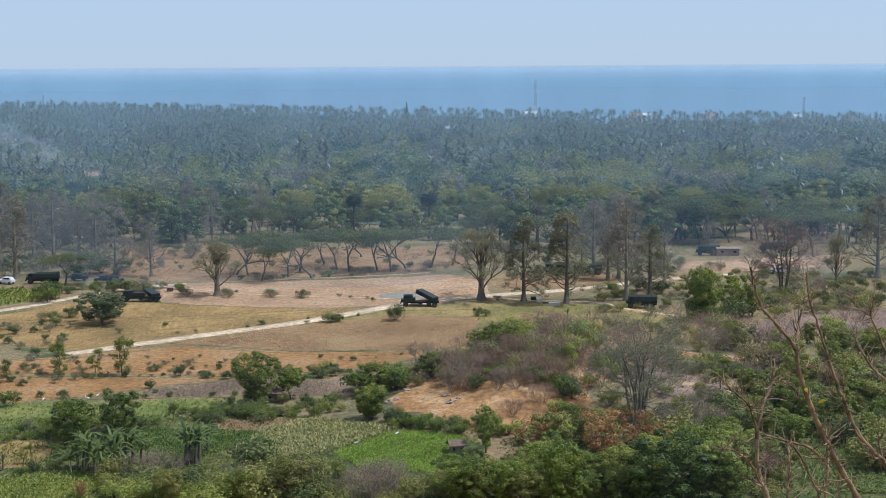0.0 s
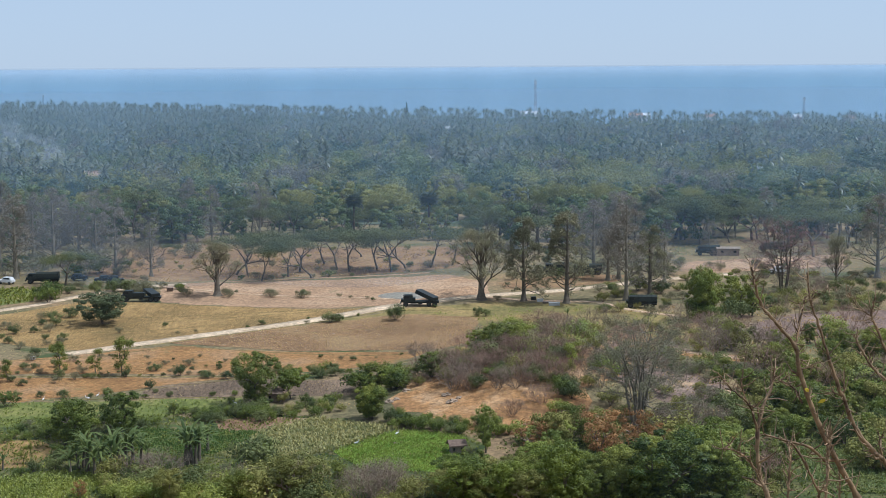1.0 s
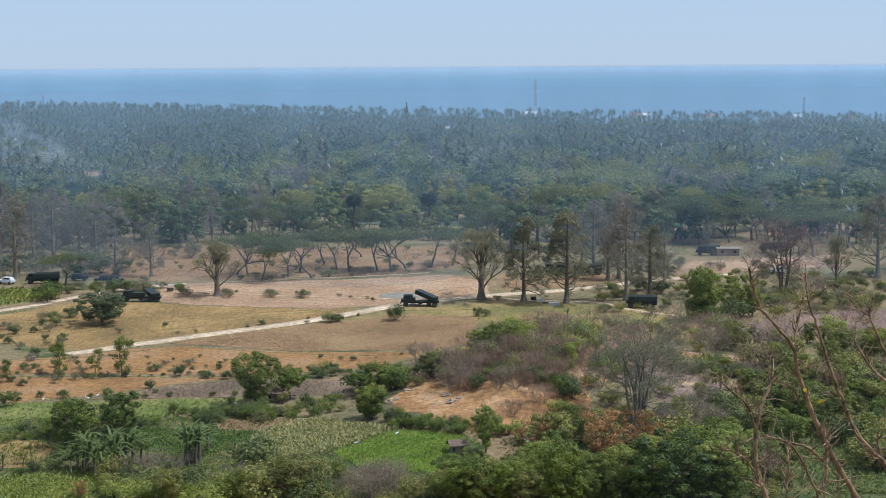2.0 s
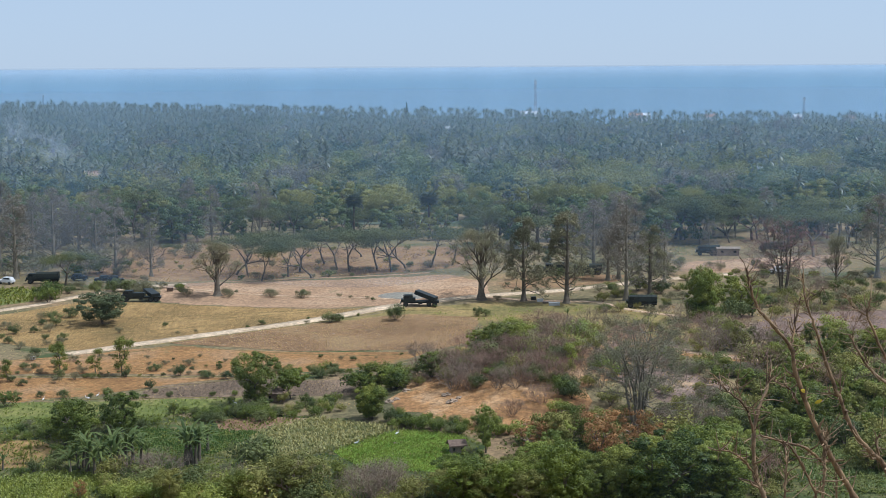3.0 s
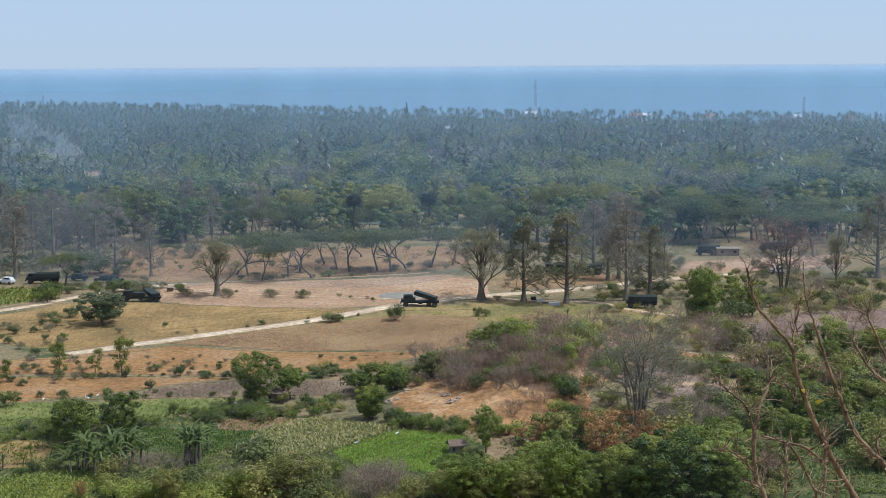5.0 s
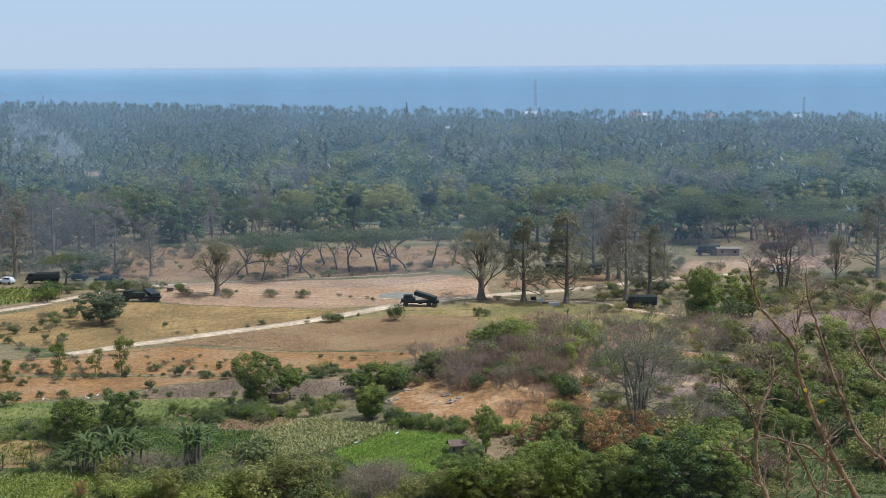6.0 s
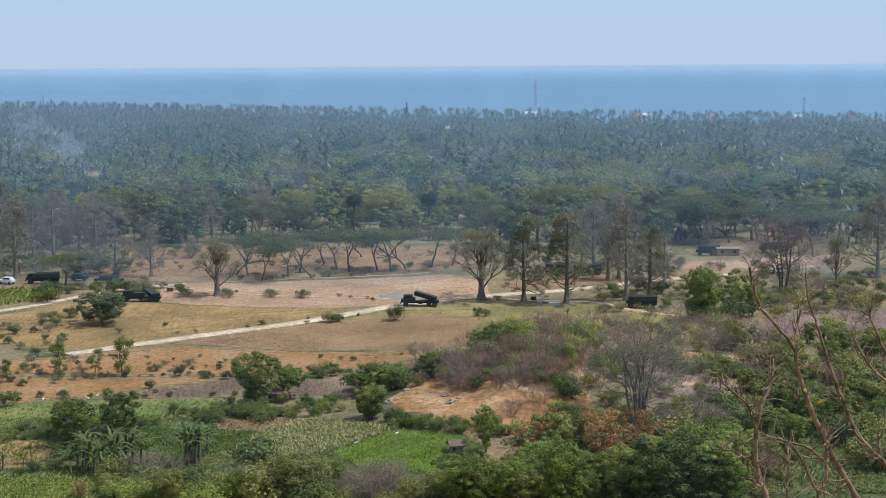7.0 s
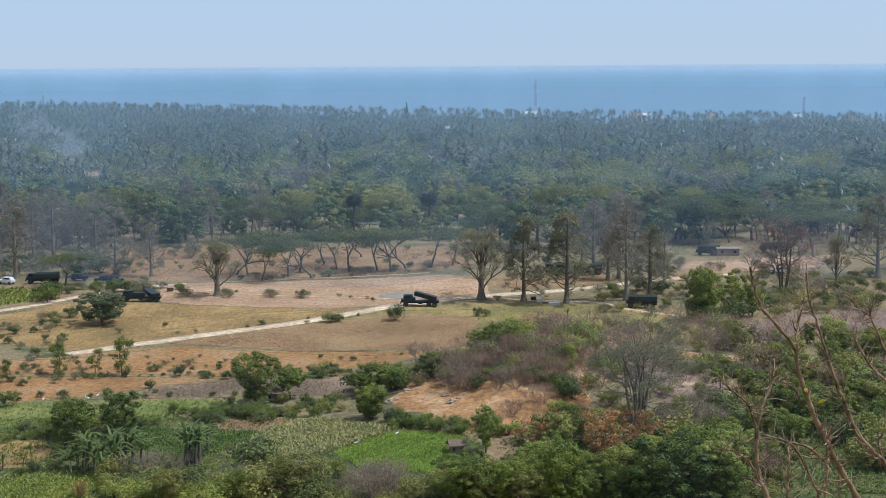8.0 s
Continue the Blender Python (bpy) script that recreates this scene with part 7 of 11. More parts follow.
plant("mid_dark", -156.7, 702.4, 11.9, 1.0, 14)
plant("mid_dark", -124.6, 682.5, 12.1, 1.0, 15)
plant("mid_dark", 24.2, 723.0, 10.0, 1.0, 16)
plant("mid_dark", -17.7, 790.7, 12.8, 1.0, 17)
plant("mid_dark", 122.6, 695.9, 10.7, 1.0, 18)
plant("mid_dark", 135.3, 678.9, 11.5, 1.0, 19)
plant("mid_dark", 198.3, 707.6, 16.3, 1.3, 20)
plant("mid_dark", 156.4, 617.0, 9.5, 1.0, 21)
plant("mid_green", -41.3, 550.8, 12.7, 1.2, 50)
plant("mid_green", -80.5, 542.6, 12.5, 1.0, 51)
plant("mid_green", -109.3, 529.1, 14.2, 1.0, 52)
plant("mid_green", 87.5, 543.3, 12.5, 1.0, 53)
plant("mid_green", 67.6, 553.1, 12.8, 1.2, 54)
plant("mid_green", 131.5, 534.1, 12.3, 1.0, 55)
plant("airy", -45.2, 240.3, 3.1, 0.4, 16)
plant("bush", 55.8, 372.3, 4.3, 1.1, 173)
plant("bush", 50.4, 377.3, 4.9, 1.0, 174)
plant("bush", 43.6, 373.1, 3.2, 1.0, 175)
plant("bush", -17.7, 364.4, 1.1, 1.0, 176)
plant("bush", -2.0, 354.8, 1.1, 1.0, 177)
plant("grey_bush", 13.6, 365.8, 2.0, 1.0, 144)
plant("grey_bush", 25.5, 374.0, 1.7, 1.0, 145)
plant("grey_bush", -23.6, 368.4, 1.1, 1.0, 146)
plant("grey_bush", -26.6, 370.6, 1.3, 1.0, 147)
plant("grey_bush", -19.2, 367.1, 1.1, 1.0, 148)
plant("deep_bush", 59.0, 328.9, 5.1, 1.2, 60)
plant("shrub", 50.7, 272.8, 4.8, 1.0, 92)
plant("shrub", 71.0, 303.3, 4.0, 1.0, 93)
plant("shrub", 85.5, 334.8, 3.3, 1.0, 94)
plant("mid_dark", -37.1, 628.5, 13.7, 0.96, 22)
plant("mid_green", -190.1, 636.0, 14.6, 1.23, 56)
plant("mid_green", 42.3, 616.2, 12.2, 0.88, 57)
plant("coconut", 66.8, 618.6, 10.4, 1.1, 25)
plant("mid_yellow", -124.3, 623.5, 10.5, 1.24, 23)
plant("mid_green", 126.2, 611.6, 15.0, 1.11, 58)
plant("mid_green", 103.4, 612.2, 14.1, 1.08, 59)
plant("coconut", 95.3, 613.3, 14.9, 0.95, 26)
plant("mid_yellow", 171.6, 604.5, 11.4, 1.09, 24)
plant("mid_yellow", 35.6, 612.8, 12.8, 1.26, 25)
plant("mid_yellow", -157.9, 626.7, 9.4, 0.87, 26)
plant("mid_yellow", -113.0, 621.2, 9.9, 1.18, 27)
plant("mid_green", -44.5, 621.4, 12.4, 1.16, 60)
plant("mid_green", 155.3, 601.4, 12.1, 1.17, 61)
plant("mid_yellow", -127.3, 616.1, 14.3, 0.96, 28)
plant("mid_yellow", 83.1, 607.7, 10.0, 1.27, 29)
plant("mid_green", -67.8, 615.6, 11.2, 0.89, 62)
plant("mid_green", -93.7, 617.5, 14.0, 1.16, 63)
plant("mid_yellow", -115.9, 615.4, 10.9, 1.11, 30)
plant("coconut", 161.7, 595.9, 9.4, 1.08, 27)
plant("mid_yellow", -39.3, 613.2, 9.1, 1.22, 31)
plant("mid_green", -85.8, 609.3, 10.4, 0.88, 64)
plant("mid_yellow", 26.7, 600.1, 12.4, 1.05, 32)
plant("coconut", 120.4, 597.1, 9.6, 0.9, 28)
plant("coconut", 114.5, 596.6, 11.4, 1.05, 29)
plant("mid_dark", -164.3, 613.2, 14.8, 1.17, 23)
plant("mid_yellow", 46.8, 597.9, 10.3, 1.07, 33)
plant("mid_green", 71.0, 598.2, 13.2, 0.99, 65)
plant("mid_yellow", -54.9, 606.3, 14.7, 0.95, 34)
plant("mid_green", -5.6, 599.6, 8.9, 1.22, 66)
plant("mid_yellow", 142.2, 586.6, 10.6, 0.89, 35)
plant("mid_yellow", -1.2, 597.7, 14.2, 0.91, 36)
plant("mid_dark", 61.5, 595.2, 10.0, 0.92, 24)
plant("mid_yellow", -129.8, 603.3, 13.2, 1.3, 37)
plant("mid_green", 136.6, 587.1, 13.6, 0.96, 67)
plant("mid_dark", 17.1, 594.3, 13.1, 1.29, 25)
plant("coconut", -72.7, 599.3, 13.1, 1.22, 30)
plant("mid_dark", -49.4, 596.7, 9.7, 0.95, 26)
plant("mid_green", 51.0, 589.5, 11.3, 0.91, 68)
plant("mid_yellow", 94.5, 584.6, 10.3, 1.17, 38)
plant("mid_yellow", 145.4, 580.1, 14.2, 1.11, 39)
plant("coconut", -104.6, 595.7, 8.8, 0.9, 31)
plant("mid_yellow", 55.8, 586.7, 9.2, 1.19, 40)
plant("mid_dark", -85.6, 590.0, 11.7, 1.06, 27)
plant("mid_yellow", -169.1, 596.0, 10.1, 1.2, 41)
plant("mid_yellow", -41.4, 583.7, 13.6, 1.03, 42)
plant("mid_dark", 131.5, 573.2, 13.4, 1.15, 28)
plant("mid_yellow", -19.5, 583.4, 12.6, 0.86, 43)
plant("mid_green", -135.7, 589.8, 13.6, 1.19, 69)
plant("coconut", 139.7, 572.4, 13.4, 0.97, 32)
plant("mid_yellow", -96.8, 585.0, 12.4, 0.97, 44)
plant("mid_dark", 161.9, 572.3, 11.3, 1.23, 29)
plant("mid_green", 42.2, 578.0, 11.4, 0.89, 70)
plant("mid_yellow", -67.5, 584.5, 12.2, 0.98, 45)
plant("mid_dark", 21.3, 576.3, 8.9, 1.21, 30)
plant("coconut", 45.7, 575.2, 13.6, 0.98, 33)
plant("mid_green", 69.0, 569.0, 10.6, 0.87, 71)
plant("mid_green", 87.2, 568.5, 13.9, 1.17, 72)
plant("coconut", 165.1, 566.6, 13.1, 0.94, 34)
plant("mid_yellow", 77.1, 566.6, 13.9, 1.02, 46)
plant("mid_green", 115.4, 565.0, 11.8, 1.27, 73)
plant("mid_yellow", -129.1, 581.7, 13.9, 0.94, 47)
plant("mid_dark", 124.7, 562.0, 11.4, 1.19, 31)
plant("mid_dark", -101.2, 575.4, 13.0, 1.11, 32)
plant("mid_green", 16.5, 569.0, 9.5, 1.02, 74)
plant("coconut", 128.4, 560.1, 8.5, 1.15, 35)
plant("mid_yellow", 104.0, 562.3, 8.4, 0.96, 48)
plant("mid_green", -79.9, 573.8, 9.5, 1.26, 75)
plant("mid_green", 111.2, 560.4, 9.7, 1.1, 76)
plant("mid_green", 38.2, 567.3, 13.5, 0.99, 77)
plant("mid_green", -23.5, 569.7, 10.9, 0.97, 78)
plant("mid_yellow", 156.5, 560.2, 9.2, 1.23, 49)
plant("mid_green", -116.9, 572.5, 13.3, 1.11, 79)
plant("mid_green", -149.3, 574.2, 8.6, 0.98, 80)
plant("mid_yellow", -16.8, 567.6, 11.9, 0.96, 50)
plant("mid_yellow", 98.8, 556.0, 9.4, 1.02, 51)
plant("mid_yellow", -166.7, 570.5, 13.3, 1.08, 52)
plant("mid_yellow", -136.4, 571.9, 11.9, 0.93, 53)
plant("mid_green", 132.8, 553.9, 8.2, 1.28, 81)
plant("coconut", 32.3, 560.5, 10.3, 0.96, 36)
plant("mid_yellow", -31.3, 562.0, 9.9, 1.07, 54)
plant("mid_dark", 51.0, 556.1, 10.0, 1.29, 33)
plant("mid_green", 87.3, 553.7, 10.8, 1.3, 82)
plant("mid_yellow", -93.8, 564.2, 8.6, 1.29, 55)
plant("mid_yellow", -26.7, 561.1, 13.6, 1.18, 56)
plant("mid_yellow", -156.5, 567.0, 10.6, 1.15, 57)
plant("mid_dark", 5.5, 557.7, 12.5, 0.95, 34)
plant("mid_yellow", -129.8, 567.3, 10.9, 1.01, 58)
plant("mid_green", -60.2, 557.0, 12.1, 0.87, 83)
plant("coconut", -79.9, 560.6, 12.7, 1.19, 37)
plant("mid_yellow", 69.5, 547.9, 12.5, 1.3, 59)
plant("mid_green", -124.0, 562.0, 13.2, 0.97, 84)
plant("mid_green", 61.4, 547.3, 8.6, 0.95, 85)
plant("mid_yellow", -139.8, 564.2, 10.6, 1.22, 60)
plant("mid_green", -2.4, 553.4, 10.1, 0.95, 86)
plant("mid_dark", 122.5, 544.6, 12.9, 1.26, 35)
plant("mid_green", 117.5, 538.9, 12.3, 0.96, 87)
plant("mid_yellow", -87.8, 552.8, 11.6, 1.16, 61)
plant("coconut", -50.0, 546.0, 12.6, 1.28, 38)
plant("coconut", -62.2, 545.3, 11.9, 0.91, 39)
plant("mid_green", 53.4, 539.3, 12.6, 1.29, 88)
plant("mid_green", -91.3, 549.8, 9.7, 0.92, 89)
plant("mid_dark", 18.0, 545.5, 10.8, 1.14, 36)
plant("mid_dark", 97.9, 534.7, 10.9, 1.2, 37)
plant("mid_green", 157.1, 535.2, 13.1, 1.2, 90)
plant("mid_green", -126.4, 549.2, 12.9, 1.0, 91)
plant("mid_yellow", 104.8, 531.6, 9.2, 1.08, 62)
plant("coconut", -53.3, 539.2, 10.1, 1.22, 40)
plant("coconut", -131.2, 542.7, 7.9, 1.23, 41)
plant("coconut", -134.3, 542.8, 9.2, 1.23, 42)
plant("bush", 8.5, 256.3, 4.9, 1.2, 178)
plant("bush", 19.7, 252.0, 3.5, 1.0, 179)
plant("bush", 27.0, 251.0, 3.3, 1.0, 180)
plant("bush", 15.1, 249.0, 3.1, 1.0, 181)
plant("lime_bush", 14.1, 257.6, 3.6, 1.0, 33)
plant("lime_bush", 27.5, 265.4, 3.1, 1.0, 34)
plant("lime_bush", 37.2, 260.5, 3.2, 1.0, 35)
plant("olive_bush", 20.7, 246.4, 3.2, 1.0, 159)
plant("olive_bush", 0.5, 253.9, 3.3, 1.0, 160)
plant("bush", -32.5, 282.9, 1.5, 0.89, 182)
plant("bush", -37.4, 283.5, 1.3, 1.28, 183)
plant("olive_bush", -46.7, 283.9, 0.7, 1.09, 161)
plant("olive_bush", -22.6, 280.2, 1.7, 1.08, 162)
plant("bush", -30.1, 281.8, 1.0, 1.29, 184)
plant("airy", -51.6, 283.6, 0.9, 1.02, 17)
plant("airy", -43.9, 283.0, 1.5, 1.12, 18)
plant("airy", -24.1, 279.6, 1.2, 1.13, 19)
plant("bush", -26.4, 279.9, 0.7, 1.06, 185)
plant("bush", -20.7, 278.4, 1.0, 1.03, 186)
plant("bush", -80.1, 281.9, 1.4, 0.87, 187)
plant("bush", -81.9, 282.0, 1.7, 1.17, 188)
plant("bush", -63.5, 281.8, 1.4, 1.18, 189)
plant("bush", -49.2, 281.9, 0.8, 1.3, 190)
plant("bush", -40.2, 281.1, 1.6, 1.21, 191)
plant("grey_bush", -57.4, 281.5, 1.0, 1.15, 149)
plant("bush", -73.4, 279.9, 1.0, 0.95, 192)
plant("airy", -27.6, 277.5, 0.7, 1.12, 20)
plant("bush", -35.0, 278.2, 1.0, 1.05, 193)
plant("grey_bush", -53.0, 279.6, 1.0, 1.21, 150)
plant("grey_bush", -80.3, 278.8, 1.3, 1.16, 151)
plant("olive_bush", -30.2, 276.6, 1.8, 1.04, 163)
plant("bush", -62.8, 278.9, 0.7, 1.19, 194)
plant("grey_bush", -61.0, 278.8, 0.8, 1.04, 152)
plant("grey_bush", -69.8, 278.3, 1.8, 1.18, 153)
plant("bush", -19.3, 273.4, 1.1, 1.0, 195)
plant("grey_bush", -32.4, 276.5, 1.1, 1.18, 154)
plant("grey_bush", -77.7, 277.6, 1.3, 1.06, 155)
plant("grey_bush", -21.0, 273.6, 1.5, 0.88, 156)
plant("bush", -81.9, 277.3, 0.8, 1.15, 196)
plant("bush", -33.8, 275.0, 1.0, 0.85, 197)
plant("grey_bush", -65.8, 276.6, 0.9, 0.93, 157)
plant("airy", -64.3, 276.3, 1.1, 0.86, 21)
plant("airy", -27.1, 272.7, 1.2, 1.14, 22)
plant("bush", -53.6, 275.9, 1.0, 1.02, 198)
plant("olive_bush", -58.1, 275.8, 0.7, 1.2, 164)
plant("grey_bush", -55.9, 275.8, 0.8, 1.08, 158)
plant("bush", -73.2, 274.3, 1.8, 1.29, 199)
plant("olive_bush", -68.1, 273.9, 1.0, 0.89, 165)
plant("bush", -44.5, 273.4, 1.7, 1.17, 200)
plant("bush", -66.7, 273.8, 1.4, 1.12, 201)
plant("olive_bush", -83.5, 273.0, 1.5, 0.93, 166)
plant("airy", -65.3, 273.6, 1.0, 1.16, 23)
plant("olive_bush", -78.3, 272.8, 0.8, 1.16, 167)
plant("grey_bush", -6.2, 289.2, 1.3, 1.19, 159)
plant("bush", -8.4, 289.6, 0.8, 1.03, 202)
plant("grey_bush", -67.4, 292.7, 1.2, 1.12, 160)
plant("grey_bush", -49.4, 293.2, 1.0, 0.91, 161)
plant("grey_bush", -65.2, 291.9, 1.2, 0.89, 162)
plant("grey_bush", -69.2, 291.9, 1.3, 1.02, 163)
plant("bush", -24.7, 290.7, 1.1, 0.95, 203)
plant("grey_bush", -59.9, 291.9, 1.0, 1.14, 164)
plant("grey_bush", -13.4, 287.5, 0.6, 1.08, 165)
plant("bush", -38.0, 291.2, 1.2, 0.89, 204)
plant("grey_bush", -20.5, 288.2, 1.1, 1.01, 166)
plant("bush", -54.4, 290.8, 0.6, 0.98, 205)
plant("bush", -17.9, 286.5, 1.2, 1.28, 206)
plant("grey_bush", -43.7, 288.9, 1.0, 0.88, 167)
plant("bush", -34.2, 288.0, 0.7, 1.06, 207)
plant("bush", -41.6, 288.6, 1.3, 1.04, 208)
plant("bush", -52.3, 261.3, 1.0, 1.03, 209)
plant("deep_bush", -37.3, 257.2, 1.3, 1.0, 61)
plant("deep_bush", -41.3, 257.5, 1.2, 0.95, 62)
plant("bush", -76.8, 258.9, 1.3, 1.15, 210)
plant("bush", -49.0, 257.5, 1.3, 1.03, 211)
plant("bush", -72.4, 258.3, 1.6, 0.87, 212)
plant("deep_bush", -53.4, 257.4, 0.9, 1.23, 63)
plant("bush", -63.3, 258.1, 1.2, 0.89, 213)
plant("deep_bush", -78.9, 257.5, 0.8, 0.85, 64)
plant("deep_bush", -57.6, 257.4, 0.7, 1.03, 65)
plant("deep_bush", -55.2, 256.5, 1.3, 1.28, 66)
plant("bush", -75.4, 255.5, 1.1, 0.94, 214)
plant("bush", -57.2, 253.8, 1.3, 0.94, 215)
plant("bush", -64.2, 253.9, 1.0, 1.06, 216)
plant("bush", -20.1, 341.9, 0.9, 0.95, 217)
plant("bush", -31.3, 336.4, 0.9, 1.05, 218)
plant("grey_bush", -31.2, 331.0, 1.2, 1.08, 168)
plant("bush", -41.1, 328.9, 1.4, 1.21, 219)
plant("bush", -63.1, 328.5, 1.3, 0.95, 220)
plant("bush", -43.9, 325.0, 0.8, 1.22, 221)
plant("grey_bush", -54.7, 319.6, 1.0, 0.9, 169)
plant("grey_bush", -58.5, 318.5, 0.8, 1.17, 170)
plant("coconut", -126.7, 712.4, 14.5, 1.25, 43)
plant("coconut", -149.7, 709.1, 12.1, 1.12, 44)
plant("coconut", -160.3, 706.1, 12.3, 0.99, 45)
plant("coconut", -141.9, 702.1, 14.5, 0.95, 46)
plant("coconut", -183.8, 697.2, 14.0, 1.24, 47)
plant("coconut", -166.0, 698.4, 14.3, 1.0, 48)
plant("coconut", -193.5, 693.6, 13.2, 1.29, 49)
plant("coconut", -208.6, 694.3, 13.6, 1.17, 50)
plant("coconut", -174.0, 692.6, 11.2, 1.19, 51)
plant("coconut", -198.1, 690.4, 11.0, 1.27, 52)
plant("coconut", -186.2, 687.7, 11.4, 0.88, 53)
plant("coconut", -168.1, 686.4, 14.6, 1.28, 54)
plant("coconut", -200.3, 682.3, 13.7, 0.99, 55)
plant("coconut", -146.5, 676.8, 12.6, 1.01, 56)
plant("coconut", -127.1, 674.8, 14.0, 0.97, 57)
plant("coconut", -176.2, 678.4, 12.5, 1.04, 58)
plant("coconut", -130.3, 660.3, 13.1, 1.21, 59)
plant("coconut", -119.0, 655.8, 13.5, 0.86, 60)
plant("coconut", -177.0, 662.7, 12.9, 0.89, 61)
plant("coconut", -190.6, 663.1, 13.7, 1.19, 62)
plant("coconut", -149.2, 654.4, 10.6, 0.99, 63)
plant("coconut", -199.9, 661.6, 12.2, 1.02, 64)
plant("coconut", -159.0, 650.6, 10.6, 1.18, 65)
plant("coconut", -165.3, 649.9, 12.1, 0.93, 66)
plant("coconut", -170.5, 639.5, 13.4, 0.95, 67)
plant("coconut", -187.4, 635.2, 13.2, 0.96, 68)
plant("coconut", -145.9, 626.4, 11.7, 0.87, 69)
plant("coconut", -158.4, 621.6, 12.6, 0.86, 70)
plant("coconut", -163.9, 620.8, 9.8, 0.88, 71)
plant("coconut", -178.7, 614.8, 11.4, 1.25, 72)
plant("coconut", 80.2, 784.4, 11.2, 1.1, 73)
plant("coconut", 90.6, 781.5, 12.5, 0.99, 74)
plant("coconut", 102.1, 773.3, 11.6, 1.23, 75)
plant("coconut", 62.9, 768.1, 13.5, 1.0, 76)
plant("coconut", 34.6, 766.7, 12.2, 0.89, 77)
plant("coconut", 72.3, 762.3, 11.1, 1.09, 78)
plant("coconut", 127.2, 758.7, 10.3, 1.17, 79)
plant("coconut", 52.5, 762.4, 12.7, 1.02, 80)
plant("coconut", 81.9, 745.2, 12.6, 1.16, 81)
plant("coconut", 92.5, 743.6, 11.2, 1.06, 82)
plant("coconut", 98.1, 742.4, 11.8, 0.97, 83)
plant("coconut", 56.1, 745.7, 11.8, 1.14, 84)
plant("coconut", 18.7, 741.6, 10.8, 1.15, 85)
plant("coconut", 129.7, 729.5, 12.3, 0.92, 86)
plant("coconut", 23.9, 737.5, 12.8, 0.9, 87)
plant("coconut", 44.0, 731.0, 10.9, 1.2, 88)
plant("coconut", 53.2, 717.7, 10.0, 1.17, 89)
plant("coconut", 30.6, 724.0, 12.6, 1.09, 90)
plant("coconut", 118.2, 706.1, 10.0, 1.22, 91)
plant("coconut", 95.0, 706.2, 11.4, 1.22, 92)
plant("coconut", 14.1, 712.8, 11.4, 0.94, 93)
plant("coconut", 122.2, 701.3, 9.6, 1.05, 94)
plant("coconut", 107.1, 697.8, 10.6, 1.03, 95)
plant("coconut", 74.3, 701.7, 10.0, 1.09, 96)
plant("coconut", 111.9, 693.1, 9.1, 1.22, 97)
plant("coconut", 22.3, 700.2, 11.2, 0.85, 98)
plant("coconut", 46.3, 691.7, 11.7, 1.06, 99)
plant("coconut", 88.4, 683.8, 10.6, 1.2, 100)
plant("coconut", 16.2, 686.3, 9.2, 1.19, 101)
plant("coconut", 120.4, 677.2, 11.9, 1.19, 102)
plant("coconut", 40.6, 676.0, 10.5, 1.11, 103)
plant("coconut", 50.2, 676.7, 11.0, 1.23, 104)
plant("coconut", 79.7, 672.4, 9.6, 1.2, 105)
plant("coconut", 73.6, 670.6, 10.6, 1.29, 106)
plant("fan_palm", 154.8, 769.7, 10.8, 1.25, 5)
plant("coconut", 172.2, 763.1, 11.0, 0.9, 107)
plant("fan_palm", 211.2, 746.8, 12.3, 0.9, 6)
plant("fan_palm", 158.9, 754.5, 12.4, 1.24, 7)
plant("fan_palm", 163.6, 754.2, 11.7, 0.92, 8)
plant("coconut", 201.7, 742.6, 10.6, 1.06, 108)
plant("coconut", 215.0, 719.7, 9.0, 0.97, 109)
plant("coconut", 189.1, 720.0, 10.8, 1.22, 110)
plant("coconut", 135.5, 725.3, 9.2, 1.28, 111)
plant("coconut", 207.6, 711.6, 8.9, 1.15, 112)
plant("fan_palm", 160.2, 712.3, 9.1, 1.15, 9)
plant("fan_palm", 148.0, 708.5, 10.6, 1.25, 10)
plant("coconut", 176.5, 698.6, 9.1, 0.88, 113)
plant("coconut", 196.3, 680.1, 8.9, 0.92, 114)
plant("fan_palm", 127.9, 686.3, 9.3, 0.99, 11)
plant("coconut", 166.2, 679.2, 9.6, 1.01, 115)
plant("fan_palm", 159.5, 675.7, 8.7, 0.88, 12)
plant("fan_palm", 198.3, 661.8, 10.3, 0.9, 13)
plant("coconut", -69.3, 821.6, 12.9, 0.95, 116)
plant("coconut", -133.6, 817.7, 11.9, 1.22, 117)
plant("coconut", 1.9, 799.7, 11.5, 1.26, 118)
plant("coconut", -77.5, 811.3, 12.7, 1.25, 119)
plant("coconut", -107.7, 801.7, 12.9, 0.95, 120)
plant("coconut", -119.3, 801.4, 11.5, 0.9, 121)
plant("coconut", -57.1, 791.4, 10.7, 1.3, 122)
plant("coconut", -88.3, 788.7, 11.4, 1.26, 123)
plant("coconut", -122.9, 785.0, 10.7, 1.21, 124)
plant("coconut", -17.2, 771.4, 10.2, 0.85, 125)
plant("coconut", -131.6, 779.9, 13.2, 1.14, 126)
plant("coconut", -79.7, 769.6, 10.7, 0.88, 127)
plant("coconut", -35.8, 764.2, 11.4, 0.95, 128)
plant("coconut", -103.6, 771.7, 12.9, 1.04, 129)
plant("coconut", -114.1, 769.7, 12.7, 1.07, 130)
plant("coconut", 2.9, 734.5, 9.7, 1.06, 131)
plant("coconut", -87.7, 736.9, 10.8, 1.29, 132)
plant("coconut", -129.4, 744.8, 10.1, 0.89, 133)
plant("coconut", -12.3, 733.2, 11.6, 1.09, 134)
